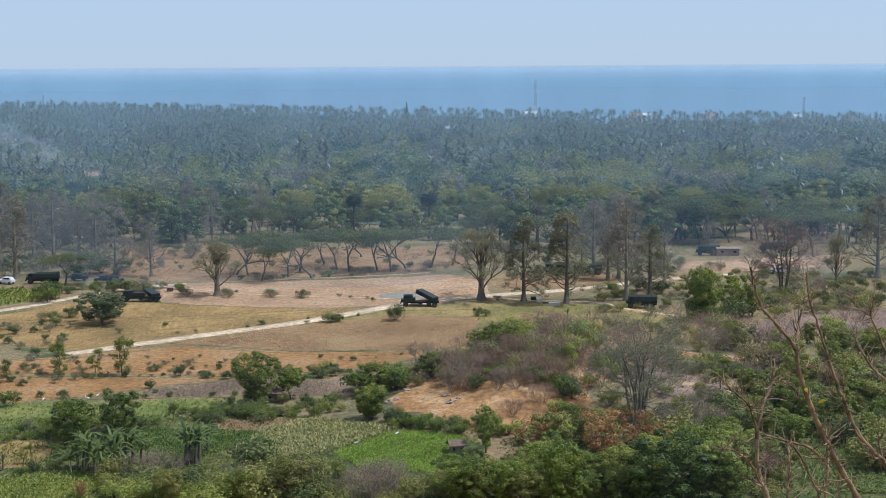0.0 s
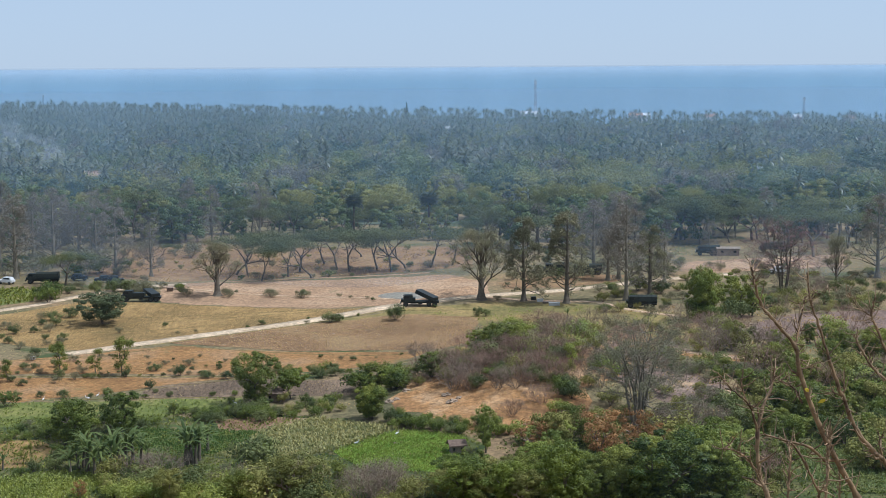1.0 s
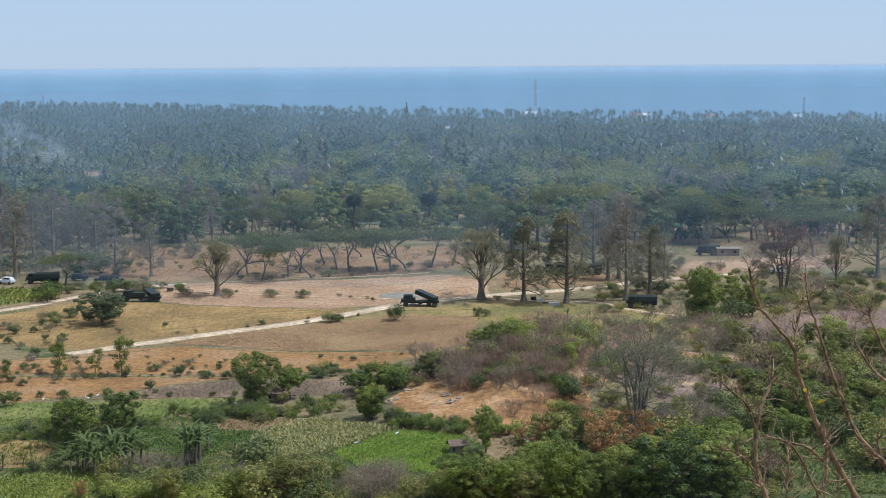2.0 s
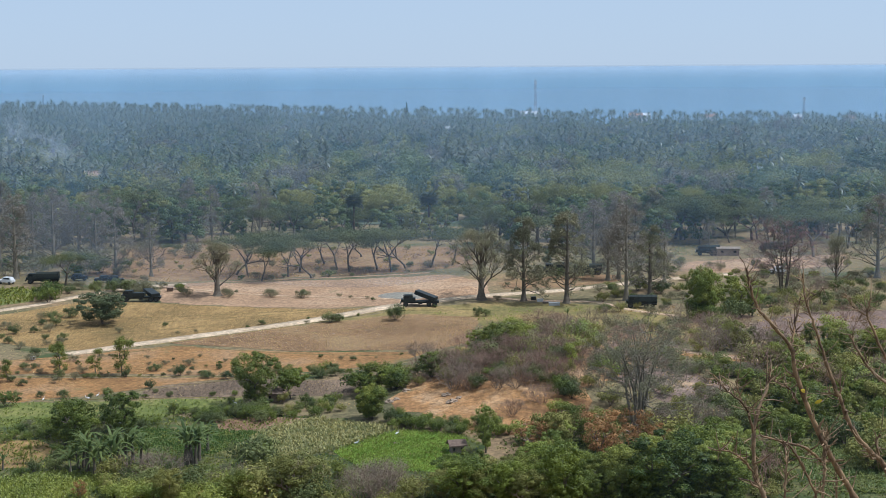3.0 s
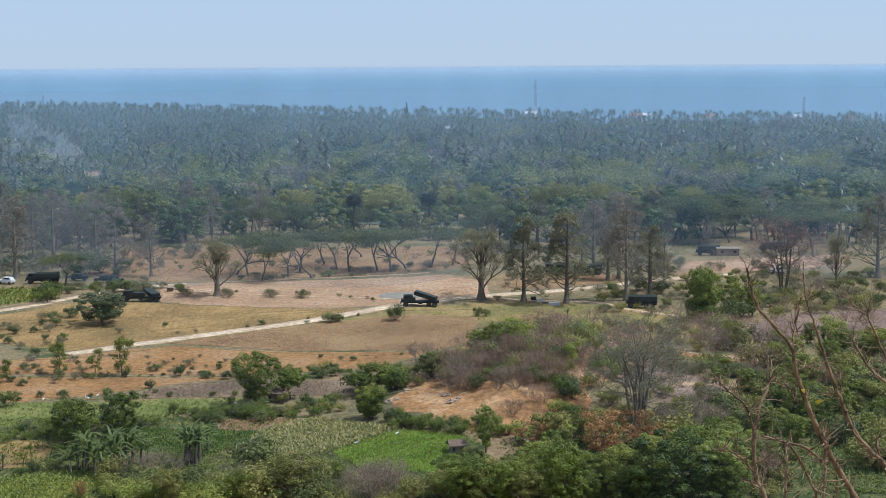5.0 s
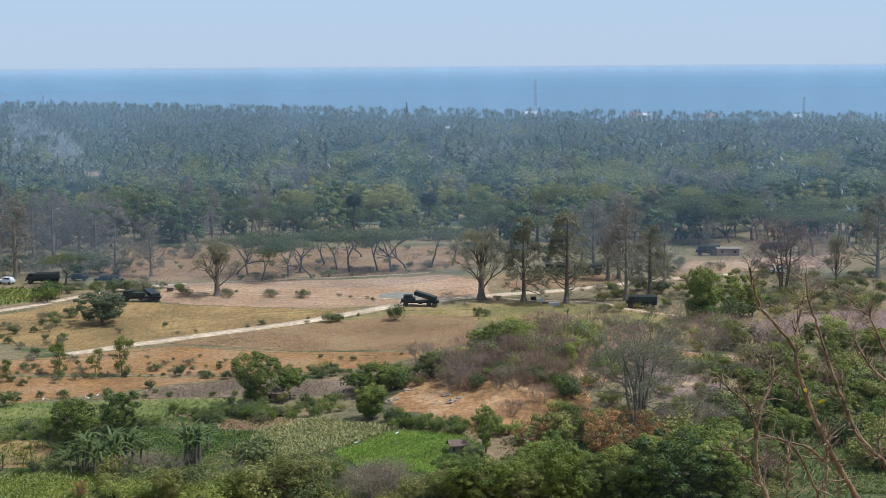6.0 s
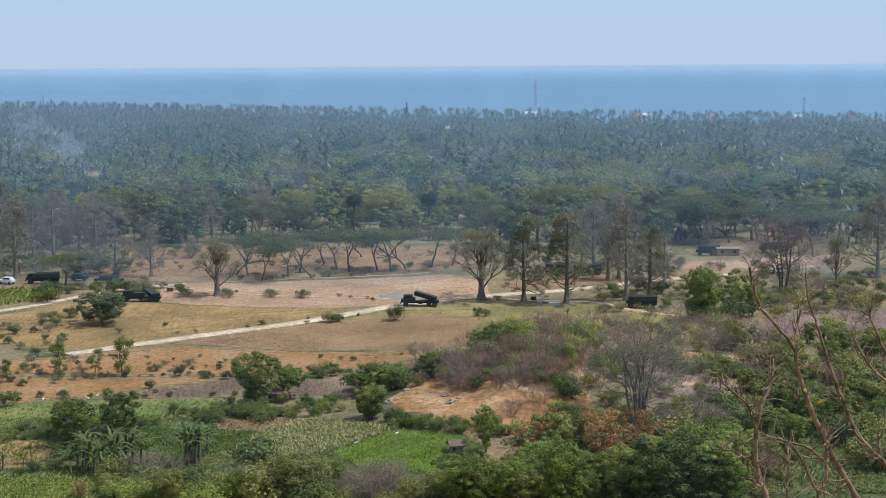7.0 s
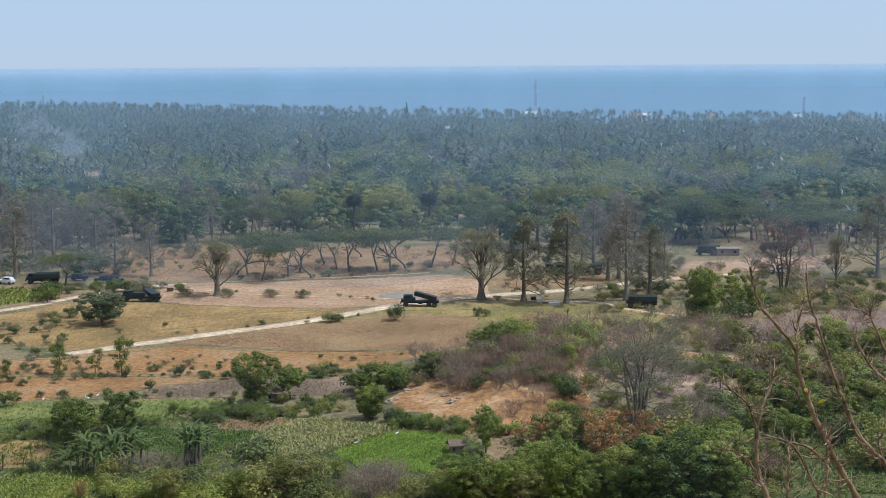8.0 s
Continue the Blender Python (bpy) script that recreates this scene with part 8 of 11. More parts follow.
plant("coconut", -66.2, 724.7, 9.6, 0.9, 135)
plant("red_shrub", 1.5, 257.7, 4.0, 1.0, 42)
plant("red_shrub", 7.5, 249.8, 3.8, 1.0, 43)
plant("red_shrub", 14.5, 247.5, 3.6, 1.0, 44)
plant("red_shrub", 3.3, 245.3, 2.8, 1.0, 45)
plant("red_shrub", 22.2, 252.2, 4.3, 1.0, 46)
plant("bush", 21.0, 238.1, 3.7, 1.0, 222)
plant("bush", 19.3, 241.2, 2.8, 1.0, 223)
plant("bush", -2.6, 258.5, 4.4, 1.2, 224)
plant("bush", 11.0, 297.4, 5.7, 1.2, 225)
plant("lime_tree", 71.4, 335.7, 7.2, 1.0, 17)
plant("lime_tree", 55.4, 283.5, 4.8, 1.0, 18)
plant("lime_bush", 14.9, 317.4, 4.9, 1.0, 36)
plant("lime_bush", 11.5, 309.7, 4.0, 1.0, 37)
plant("lime_bush", 25.0, 266.2, 4.5, 1.0, 38)

plant("shrub", -3.2, 265.8, 4.0, 1.13, 0)
plant("shrub", 0.8, 256.3, 4.0, 1.15, 1)
plant("shrub", 1.7, 246.2, 4.1, 1.14, 2)
plant("shrub", 15.2, 254.4, 3.0, 1.16, 3)
plant("shrub", 18.4, 243.1, 2.6, 1.08, 4)
plant("shrub", 11.7, 249.5, 2.9, 0.98, 5)
plant("red_shrub", 18.0, 243.6, 4.1, 0.90, 6)
plant("shrub", 2.5, 250.8, 4.1, 1.05, 7)
plant("red_shrub", 5.5, 250.9, 3.3, 0.97, 8)
plant("shrub", 1.7, 249.2, 2.5, 1.09, 9)
plant("red_shrub", 2.2, 254.9, 3.8, 0.94, 10)
plant("shrub", 12.2, 258.7, 3.7, 1.03, 11)
plant("red_shrub", -0.2, 260.3, 3.0, 1.07, 12)
plant("shrub", 17.8, 255.7, 3.8, 0.98, 13)
plant("shrub", 9.4, 244.3, 3.1, 0.95, 14)
plant("shrub", 12.1, 243.0, 3.9, 1.19, 15)
plant("shrub", -4.6, 273.5, 4.0, 1.02, 16)
plant("shrub", 18.2, 246.4, 3.0, 0.96, 17)
plant("shrub", 4.6, 244.4, 3.5, 1.01, 18)
plant("shrub", 6.6, 255.3, 4.4, 1.07, 19)
plant("shrub", 18.1, 255.5, 2.5, 0.95, 20)
plant("shrub", 12.2, 256.7, 3.5, 1.07, 21)
plant("red_shrub", 3.6, 280.9, 3.0, 1.20, 22)
plant("red_shrub", 0.3, 259.6, 2.5, 1.03, 23)
plant("shrub", 1.4, 247.4, 3.4, 0.91, 24)
plant("shrub", 16.9, 255.0, 4.2, 0.99, 25)
plant("olive_bush", -1.9, 258.0, 3.7, 1.14, 26)
plant("shrub", 13.5, 249.3, 3.3, 1.18, 27)
plant("shrub", 9.1, 243.0, 3.1, 1.10, 28)
plant("red_shrub", 14.7, 246.4, 3.5, 1.10, 29)
plant("red_shrub", 12.3, 253.9, 4.3, 0.92, 30)
plant("red_shrub", 12.1, 259.5, 2.7, 1.19, 31)
plant("shrub", 12.1, 259.2, 3.8, 1.04, 32)
plant("red_shrub", 7.0, 254.0, 2.8, 0.90, 33)
plant("shrub", 18.4, 257.8, 2.6, 1.14, 34)
plant("red_shrub", 14.1, 242.8, 2.5, 1.19, 35)
plant("red_shrub", -0.7, 255.8, 3.9, 1.04, 36)
plant("red_shrub", -4.0, 259.5, 3.5, 0.98, 37)
plant("shrub", 14.7, 258.0, 3.9, 1.06, 38)
plant("shrub", -4.4, 252.9, 2.6, 1.06, 39)
plant("shrub", 4.6, 247.8, 3.2, 1.13, 40)
plant("shrub", 16.3, 250.3, 2.6, 1.09, 41)
plant("red_shrub", 16.9, 248.3, 3.2, 1.11, 42)
plant("shrub", 6.2, 249.9, 3.7, 1.18, 43)
plant("shrub", 9.1, 253.3, 2.8, 0.94, 44)
plant("red_shrub", 7.6, 255.3, 4.3, 0.90, 45)
plant("shrub", -9.7, 193.6, 5.0, 1.00, 46)
plant("shrub", -7.0, 194.3, 4.6, 1.00, 47)
plant("shrub", -8.8, 196.1, 4.0, 1.00, 48)
plant("airy_lime", 22.2, 249.5, 5.2, 1.00, 49)
plant("deep_bush", 20.0, 239.2, 3.8, 1.00, 50)
plant("deep_bush", 19.2, 241.8, 3.0, 1.00, 51)
plant("deep_bush", -49.3, 235.7, 2.2, 1.00, 52)
plant("deep_bush", -47.5, 236.9, 1.8, 1.00, 53)
plant("deep_bush", -59.0, 223.1, 3.2, 1.00, 54)
plant("deep_bush", -55.4, 217.0, 2.6, 1.00, 55)
plant("deep_tree", -59.3, 227.3, 6.5, 1.00, 56)
plant("deep_bush", -51.4, 220.5, 2.8, 1.00, 57)
plant("deep_bush", -48.3, 220.3, 2.6, 1.00, 58)
plant("shrub", -42.6, 202.9, 4.2, 1.20, 59)
plant("shrub", -39.9, 203.4, 4.0, 1.20, 60)
plant("deep_bush", -32.6, 203.2, 3.0, 1.00, 61)
plant("deep_bush", -27.7, 205.4, 5.5, 0.80, 62)
plant("deep_bush", -61.2, 206.2, 1.6, 1.00, 63)
plant("airy", -61.3, 212.7, 3.4, 0.40, 64)
plant("airy", -62.4, 212.7, 3.0, 1.00, 65)
plant("deep_bush", -68.4, 228.1, 2.0, 1.00, 66)
plant("deep_bush", -66.0, 227.3, 1.7, 1.00, 67)
plant("deep_bush", -63.9, 228.1, 2.0, 1.00, 68)
plant("deep_bush", -69.0, 225.3, 1.8, 1.00, 69)
plant("deep_bush", -62.9, 229.1, 2.4, 1.00, 70)
plant("deep_bush", -23.6, 248.3, 2.6, 1.00, 71)
plant("deep_bush", -21.0, 245.8, 2.4, 1.00, 72)
plant("deep_bush", -19.3, 248.6, 2.6, 1.00, 73)
plant("bush", -34.3, 241.2, 2.4, 1.00, 74)
plant("deep_bush", -32.8, 240.2, 2.8, 1.00, 75)
plant("deep_bush", -30.5, 241.2, 2.6, 1.00, 76)
plant("deep_bush", -36.1, 243.2, 2.2, 1.00, 77)
plant("shrub", 11.2, 232.7, 2.6, 1.00, 78)
plant("shrub", 15.1, 236.8, 2.8, 1.00, 79)
plant("shrub", 26.4, 243.0, 3.4, 1.00, 80)
plant("shrub", 28.9, 252.8, 3.2, 1.00, 81)
plant("shrub", 28.0, 258.2, 3.0, 1.00, 82)
plant("olive_bush", 24.5, 242.5, 3.0, 1.00, 83)
plant("bush", 10.6, 246.1, 2.9, 0.97, 0)
plant("olive_bush", 3.4, 267.7, 2.8, 1.04, 1)
plant("deep_bush", 5.5, 246.0, 2.6, 1.16, 2)
plant("olive_bush", 4.9, 258.7, 3.3, 1.09, 3)
plant("olive_bush", 0.1, 254.0, 2.6, 0.90, 4)
plant("bush", -0.8, 263.8, 2.3, 0.96, 5)
plant("deep_bush", 5.7, 244.7, 2.8, 1.08, 6)
plant("bush", 9.8, 248.2, 2.7, 1.16, 7)
plant("deep_bush", 8.6, 256.6, 2.8, 0.97, 8)
plant("olive_bush", 8.3, 259.1, 3.3, 0.93, 9)
plant("olive_bush", -1.0, 272.1, 2.8, 1.11, 10)
plant("lime_bush", -1.6, 260.0, 3.2, 1.06, 11)
plant("deep_bush", 3.7, 255.2, 2.8, 1.15, 12)
plant("olive_bush", 7.6, 256.6, 3.4, 1.18, 13)
plant("bush", 9.7, 250.5, 2.6, 1.03, 14)
plant("deep_bush", 18.4, 249.3, 2.7, 1.07, 15)
plant("deep_bush", 2.6, 260.2, 2.5, 1.09, 16)
plant("deep_bush", 15.3, 254.9, 2.3, 0.96, 17)
plant("acacia", 78.3, 492.4, 15.0, 1.60, 18)
plant("acacia", 87.6, 490.6, 16.0, 1.60, 19)
plant("acacia", 97.5, 497.9, 15.0, 1.60, 20)
plant("acacia", 103.6, 489.8, 13.0, 1.60, 21)
plant("acacia", 129.3, 501.7, 14.0, 1.60, 24)
plant("acacia", 139.5, 496.4, 14.0, 1.60, 25)
plant("acacia", 121.8, 511.0, 13.0, 1.60, 26)
plant("deep_bush", 67.8, 220.3, 2.6, 1.37, 27)
plant("olive_bush", 76.3, 248.3, 3.9, 1.31, 28)
plant("deep_bush", 46.2, 204.2, 2.5, 1.10, 29)
plant("olive_bush", 48.8, 209.7, 2.7, 1.22, 30)
plant("deep_bush", 45.9, 201.2, 2.9, 1.14, 33)
plant("olive_bush", 71.0, 247.1, 2.1, 1.37, 34)
plant("bush", 51.8, 226.9, 3.1, 1.15, 35)
plant("deep_bush", 52.8, 231.4, 2.9, 1.05, 36)
plant("bush", 43.7, 207.2, 2.3, 1.01, 37)
plant("bush", 63.6, 205.9, 3.6, 1.40, 38)
plant("deep_bush", 59.5, 226.1, 3.9, 1.13, 39)
plant("deep_bush", 73.7, 251.1, 3.4, 1.37, 40)
plant("deep_bush", 75.2, 250.9, 3.7, 1.05, 41)
plant("olive_bush", 40.9, 198.7, 3.8, 1.06, 43)
plant("deep_bush", 73.4, 240.2, 3.4, 1.26, 45)
plant("olive_bush", 61.7, 205.9, 2.8, 1.18, 47)
plant("olive_bush", 65.4, 234.4, 2.5, 1.11, 48)
plant("olive_bush", 68.5, 223.8, 3.7, 1.18, 49)
plant("deep_bush", 72.5, 234.7, 2.8, 1.24, 50)
plant("deep_bush", 51.3, 212.0, 2.5, 1.33, 52)
plant("bush", -30.6, 192.9, 2.8, 1.20, 53)
plant("bush", -41.5, 198.1, 3.6, 1.20, 54)
plant("olive_bush", -45.2, 197.4, 3.6, 1.20, 55)
plant("olive_bush", -32.8, 193.4, 3.1, 1.20, 56)
plant("bush", -28.7, 197.9, 2.6, 1.20, 57)
plant("olive_bush", -42.3, 196.1, 3.4, 1.20, 58)
plant("lime_bush", -43.9, 196.4, 2.8, 1.20, 59)
plant("olive_bush", -39.0, 195.4, 3.6, 1.20, 60)
plant("lime_bush", -44.6, 194.6, 3.1, 1.20, 61)
plant("lime_bush", -36.8, 196.6, 2.6, 1.20, 62)
plant("deep_bush", -99.3, 365.1, 5.0, 0.90, 0)
plant("deep_bush", -102.2, 368.1, 3.5, 1.00, 1)
plant("bush", -91.1, 380.5, 4.4, 0.80, 2)
plant("bush", -83.7, 383.3, 3.6, 0.80, 3)
plant("grey_bush", -77.6, 377.3, 4.6, 0.80, 4)
plant("grey_bush", -79.3, 375.2, 3.0, 1.00, 5)
plant("grey_bush", -75.6, 377.3, 3.2, 1.00, 6)
plant("airy", 62.4, 331.9, 9.0, 1.20, 7)
plant("deep_bush", 58.1, 329.7, 5.5, 1.00, 8)
plant("deep_bush", 60.7, 326.4, 4.5, 1.00, 9)
plant("green_tree", 59.5, 334.2, 11.5, 0.90, 10)
plant("bush", 65.0, 328.7, 6.0, 1.00, 11)
plant("bush", 68.4, 333.2, 5.0, 1.00, 12)
plant("grey_bush", -65.5, 371.5, 2.6, 1.00, 13)
plant("grey_bush", -35.7, 369.7, 2.8, 1.40, 14)
plant("grey_bush", -43.8, 371.2, 2.6, 1.30, 15)
plant("grey_bush", -54.6, 370.9, 3.0, 1.20, 16)
plant("bamboo", -50.6, 535.4, 15.0, 1.08, 0)
plant("bamboo", -55.5, 543.3, 13.0, 1.34, 1)
plant("bamboo", -25.6, 555.3, 13.0, 1.04, 2)
plant("bamboo", -20.6, 564.4, 12.0, 1.25, 3)
plant("bamboo", 3.4, 556.1, 14.0, 1.03, 4)
plant("bamboo", 13.2, 561.1, 15.0, 1.09, 5)
plant("bamboo", 18.5, 558.3, 12.0, 1.35, 6)
plant("bamboo", 37.0, 560.1, 14.0, 1.07, 7)
plant("bamboo", 44.1, 568.4, 15.0, 1.22, 8)
plant("bamboo", 50.6, 567.9, 14.0, 1.16, 9)
plant("bamboo", 59.3, 566.4, 15.0, 1.16, 10)
plant("bamboo", 67.4, 570.5, 13.0, 1.17, 11)
plant("bamboo", 94.4, 573.7, 12.0, 1.07, 12)
plant("bamboo", 99.7, 579.0, 12.0, 1.29, 13)
plant("bamboo", -13.8, 555.8, 12.0, 1.03, 14)
plant("bamboo", -66.5, 565.4, 10.0, 1.08, 15)
plant("bamboo", -150.1, 563.4, 13.0, 1.01, 16)
plant("bamboo", -152.8, 557.1, 12.0, 1.09, 17)
plant("bamboo", 162.8, 633.7, 10.0, 1.14, 18)
plant("coconut", -170.3, 639.7, 14.0, 1.00, 19)
plant("coconut", -165.4, 645.0, 15.0, 1.00, 20)
plant("coconut", -156.9, 640.7, 15.0, 1.00, 21)
plant("coconut", -146.0, 630.7, 14.0, 1.00, 22)
plant("coconut", -142.4, 647.8, 13.0, 1.00, 23)
plant("coconut", -141.2, 590.1, 12.0, 1.00, 24)
plant("coconut", -131.8, 575.7, 12.0, 1.00, 25)
plant("coconut", -99.8, 681.5, 12.5, 1.00, 26)
plant("coconut", -134.9, 648.0, 13.0, 1.00, 27)
plant("coconut", -195.3, 662.1, 14.0, 1.00, 28)
plant("coconut", -192.0, 670.2, 14.0, 1.00, 29)
plant("coconut", -107.3, 611.2, 12.0, 1.00, 30)
plant("coconut", 76.8, 723.9, 14.0, 1.00, 31)
plant("coconut", 84.7, 731.7, 14.0, 1.00, 32)
plant("coconut", 90.4, 720.6, 14.0, 1.00, 33)
plant("coconut", 98.4, 728.4, 13.0, 1.00, 34)
plant("coconut", 19.9, 791.9, 13.0, 1.00, 35)
plant("coconut", 34.6, 780.0, 13.0, 1.00, 36)
plant("coconut", 45.9, 768.2, 13.0, 1.00, 37)
plant("coconut", 67.3, 742.0, 14.0, 1.00, 38)
plant("deep_tree", 76.6, 268.7, 3.5, 1.14, 39)
plant("deep_tree", 77.1, 279.1, 5.1, 1.00, 40)
plant("green_tree", 71.6, 268.7, 5.7, 1.07, 41)
plant("bush", 75.1, 272.7, 3.3, 1.11, 42)
plant("bush", 82.6, 272.7, 5.2, 1.16, 43)
plant("green_tree", 71.3, 262.3, 4.4, 0.95, 44)
plant("olive_bush", 62.4, 266.4, 5.2, 1.18, 45)
plant("deep_tree", 76.6, 287.4, 3.6, 1.06, 46)
plant("olive_bush", 73.8, 263.8, 5.6, 1.17, 47)
plant("olive_bush", 68.9, 283.2, 3.2, 1.00, 48)
plant("green_tree", 64.4, 281.9, 4.0, 1.11, 49)
plant("deep_tree", 66.4, 276.6, 3.7, 1.10, 50)
plant("green_tree", 64.1, 264.4, 4.0, 0.90, 51)
plant("deep_tree", 72.9, 287.7, 4.4, 0.97, 52)
plant("deep_tree", 75.4, 277.6, 3.4, 0.92, 53)
plant("green_tree", 61.1, 267.2, 5.3, 1.06, 54)
plant("bush", 80.1, 274.8, 5.2, 1.19, 55)
plant("green_tree", 62.8, 259.8, 4.2, 1.10, 56)
plant("kapok_thin", 85.8, 470.2, 9.0, 1.30, 0)
plant("kapok_thin", 72.9, 475.0, 10.0, 1.30, 1)
plant("kapok_thin", 41.2, 430.9, 12.0, 1.30, 2)
plant("kapok_thin", 45.1, 398.4, 14.0, 1.30, 3)
plant("kapok_thin", 53.7, 376.7, 15.0, 1.30, 4)
plant("kapok_thin", 59.6, 392.1, 12.0, 1.30, 5)
plant("grey_bush", 88.1, 400.4, 2.6, 1.30, 6)
plant("olive_bush", 94.8, 395.8, 2.6, 1.30, 7)
plant("olive_bush", 102.4, 401.4, 2.6, 1.30, 8)
plant("grey_bush", 109.1, 391.8, 2.6, 1.30, 9)
plant("grey_bush", 117.7, 400.4, 2.6, 1.30, 10)
plant("grey_bush", 99.7, 379.0, 2.6, 1.30, 11)
plant("grey_bush", 86.8, 374.2, 2.6, 1.30, 12)
plant("grey_bush", 80.0, 369.4, 2.6, 1.30, 13)
plant("olive_bush", 105.7, 368.9, 2.6, 1.30, 14)
plant("olive_bush", 114.5, 379.0, 2.6, 1.30, 15)
plant("olive_bush", 61.1, 377.2, 2.6, 1.30, 16)
plant("grey_bush", 56.8, 363.6, 2.6, 1.30, 17)
plant("olive_bush", 44.0, 382.0, 2.6, 1.30, 18)
plant("grey_bush", 40.5, 377.0, 2.6, 1.30, 19)
plant("green_tree", 6.7, 261.1, 5.6, 1.10, 0)
plant("green_tree", 9.7, 259.7, 6.4, 1.10, 1)
plant("green_tree", 12.9, 260.3, 5.2, 1.20, 2)
plant("bush", -2.3, 256.5, 5.0, 0.90, 3)
plant("deep_tree", -11.8, 236.5, 6.0, 1.00, 4)
plant("deep_tree", -14.1, 252.4, 4.6, 1.20, 5)
plant("deep_tree", -9.2, 253.8, 4.4, 1.20, 6)
plant("shrub", 49.9, 260.2, 2.6, 1.24, 7)
plant("grey_bush", 58.1, 257.5, 2.9, 0.99, 8)
plant("shrub", 36.2, 229.7, 2.8, 0.96, 9)
plant("shrub", 58.3, 247.3, 2.8, 1.30, 10)
plant("grey_bush", 60.8, 292.3, 2.7, 1.10, 11)
plant("shrub", 49.3, 231.7, 2.2, 1.20, 12)
plant("shrub", 38.6, 230.5, 2.8, 1.12, 13)
plant("olive_bush", 53.0, 279.2, 3.1, 1.09, 14)
plant("shrub", 43.9, 271.4, 3.1, 1.22, 15)
plant("shrub", 42.0, 252.7, 3.4, 0.98, 16)
plant("shrub", 61.3, 263.9, 2.7, 1.08, 17)
plant("grey_bush", 46.7, 254.9, 2.6, 1.23, 18)
plant("shrub", 50.0, 228.7, 2.9, 1.10, 19)
plant("shrub", 54.8, 267.7, 3.6, 0.95, 20)
plant("shrub", 50.1, 237.8, 2.7, 1.20, 21)
plant("olive_bush", 48.8, 276.7, 3.5, 0.97, 22)
plant("grey_bush", 46.1, 244.4, 3.1, 1.26, 23)
plant("shrub", 43.8, 228.2, 3.5, 1.14, 24)
plant("olive_bush", 52.2, 263.7, 2.5, 1.25, 25)
plant("shrub", 53.2, 260.4, 2.8, 1.20, 26)
plant("shrub", 65.9, 290.5, 2.6, 1.02, 27)
plant("grey_bush", 45.9, 259.5, 3.4, 1.16, 28)
plant("red_shrub", 41.6, 202.9, 5.0, 1.00, 29)
plant("red_shrub", 44.3, 204.5, 5.0, 1.00, 30)
plant("red_shrub", 44.2, 198.1, 5.0, 1.00, 31)
plant("red_shrub", 39.2, 196.9, 5.0, 1.00, 32)
plant("lime_bush", -29.6, 193.4, 3.4, 1.20, 0)
plant("lime_bush", -28.1, 195.6, 3.0, 1.10, 1)
plant("lime_bush", -32.8, 192.3, 3.2, 1.20, 2)
plant("lime_bush", -34.7, 191.8, 3.0, 1.00, 3)
plant("lime_bush", -30.7, 189.6, 3.6, 1.30, 4)
plant("lime_bush", -25.8, 190.8, 3.2, 1.20, 5)
plant("lime_bush", -41.9, 192.1, 3.4, 1.20, 6)
plant("lime_bush", -39.6, 192.6, 3.6, 1.20, 7)
plant("lime_bush", -44.2, 193.6, 3.0, 1.00, 8)
plant("lime_tree", 41.9, 208.7, 5.5, 1.20, 9)
plant("lime_tree", 39.1, 211.8, 5.0, 1.20, 10)
plant("lime_bush", 12.9, 220.4, 4.2, 1.20, 11)
plant("lime_bush", 15.6, 221.9, 3.8, 1.00, 12)
plant("lime_bush", 20.7, 231.1, 3.2, 1.20, 13)
plant("lime_bush", 18.5, 232.4, 3.0, 1.20, 14)

edge = random.Random(31)
for i in range(60):
    y = edge.uniform(505, 610)
    plant(edge.choice(("mid_dark", "mid_green", "mid_green", "mid_yellow")), edge.uniform(0.06, 0.33) * y, y, edge.uniform(5.0, 11.0), edge.uniform(1.0, 1.4), i)

# ---- crops and grass ----
def inside(x, y, poly):
    hit = False
    for (ax, ay), (bx, by) in zip(poly, poly[1:] + poly[:1]):
        if (ay > y) != (by > y) and x < (bx - ax) * (y - ay) / (by - ay) + ax:
            hit = not hit
    return hit


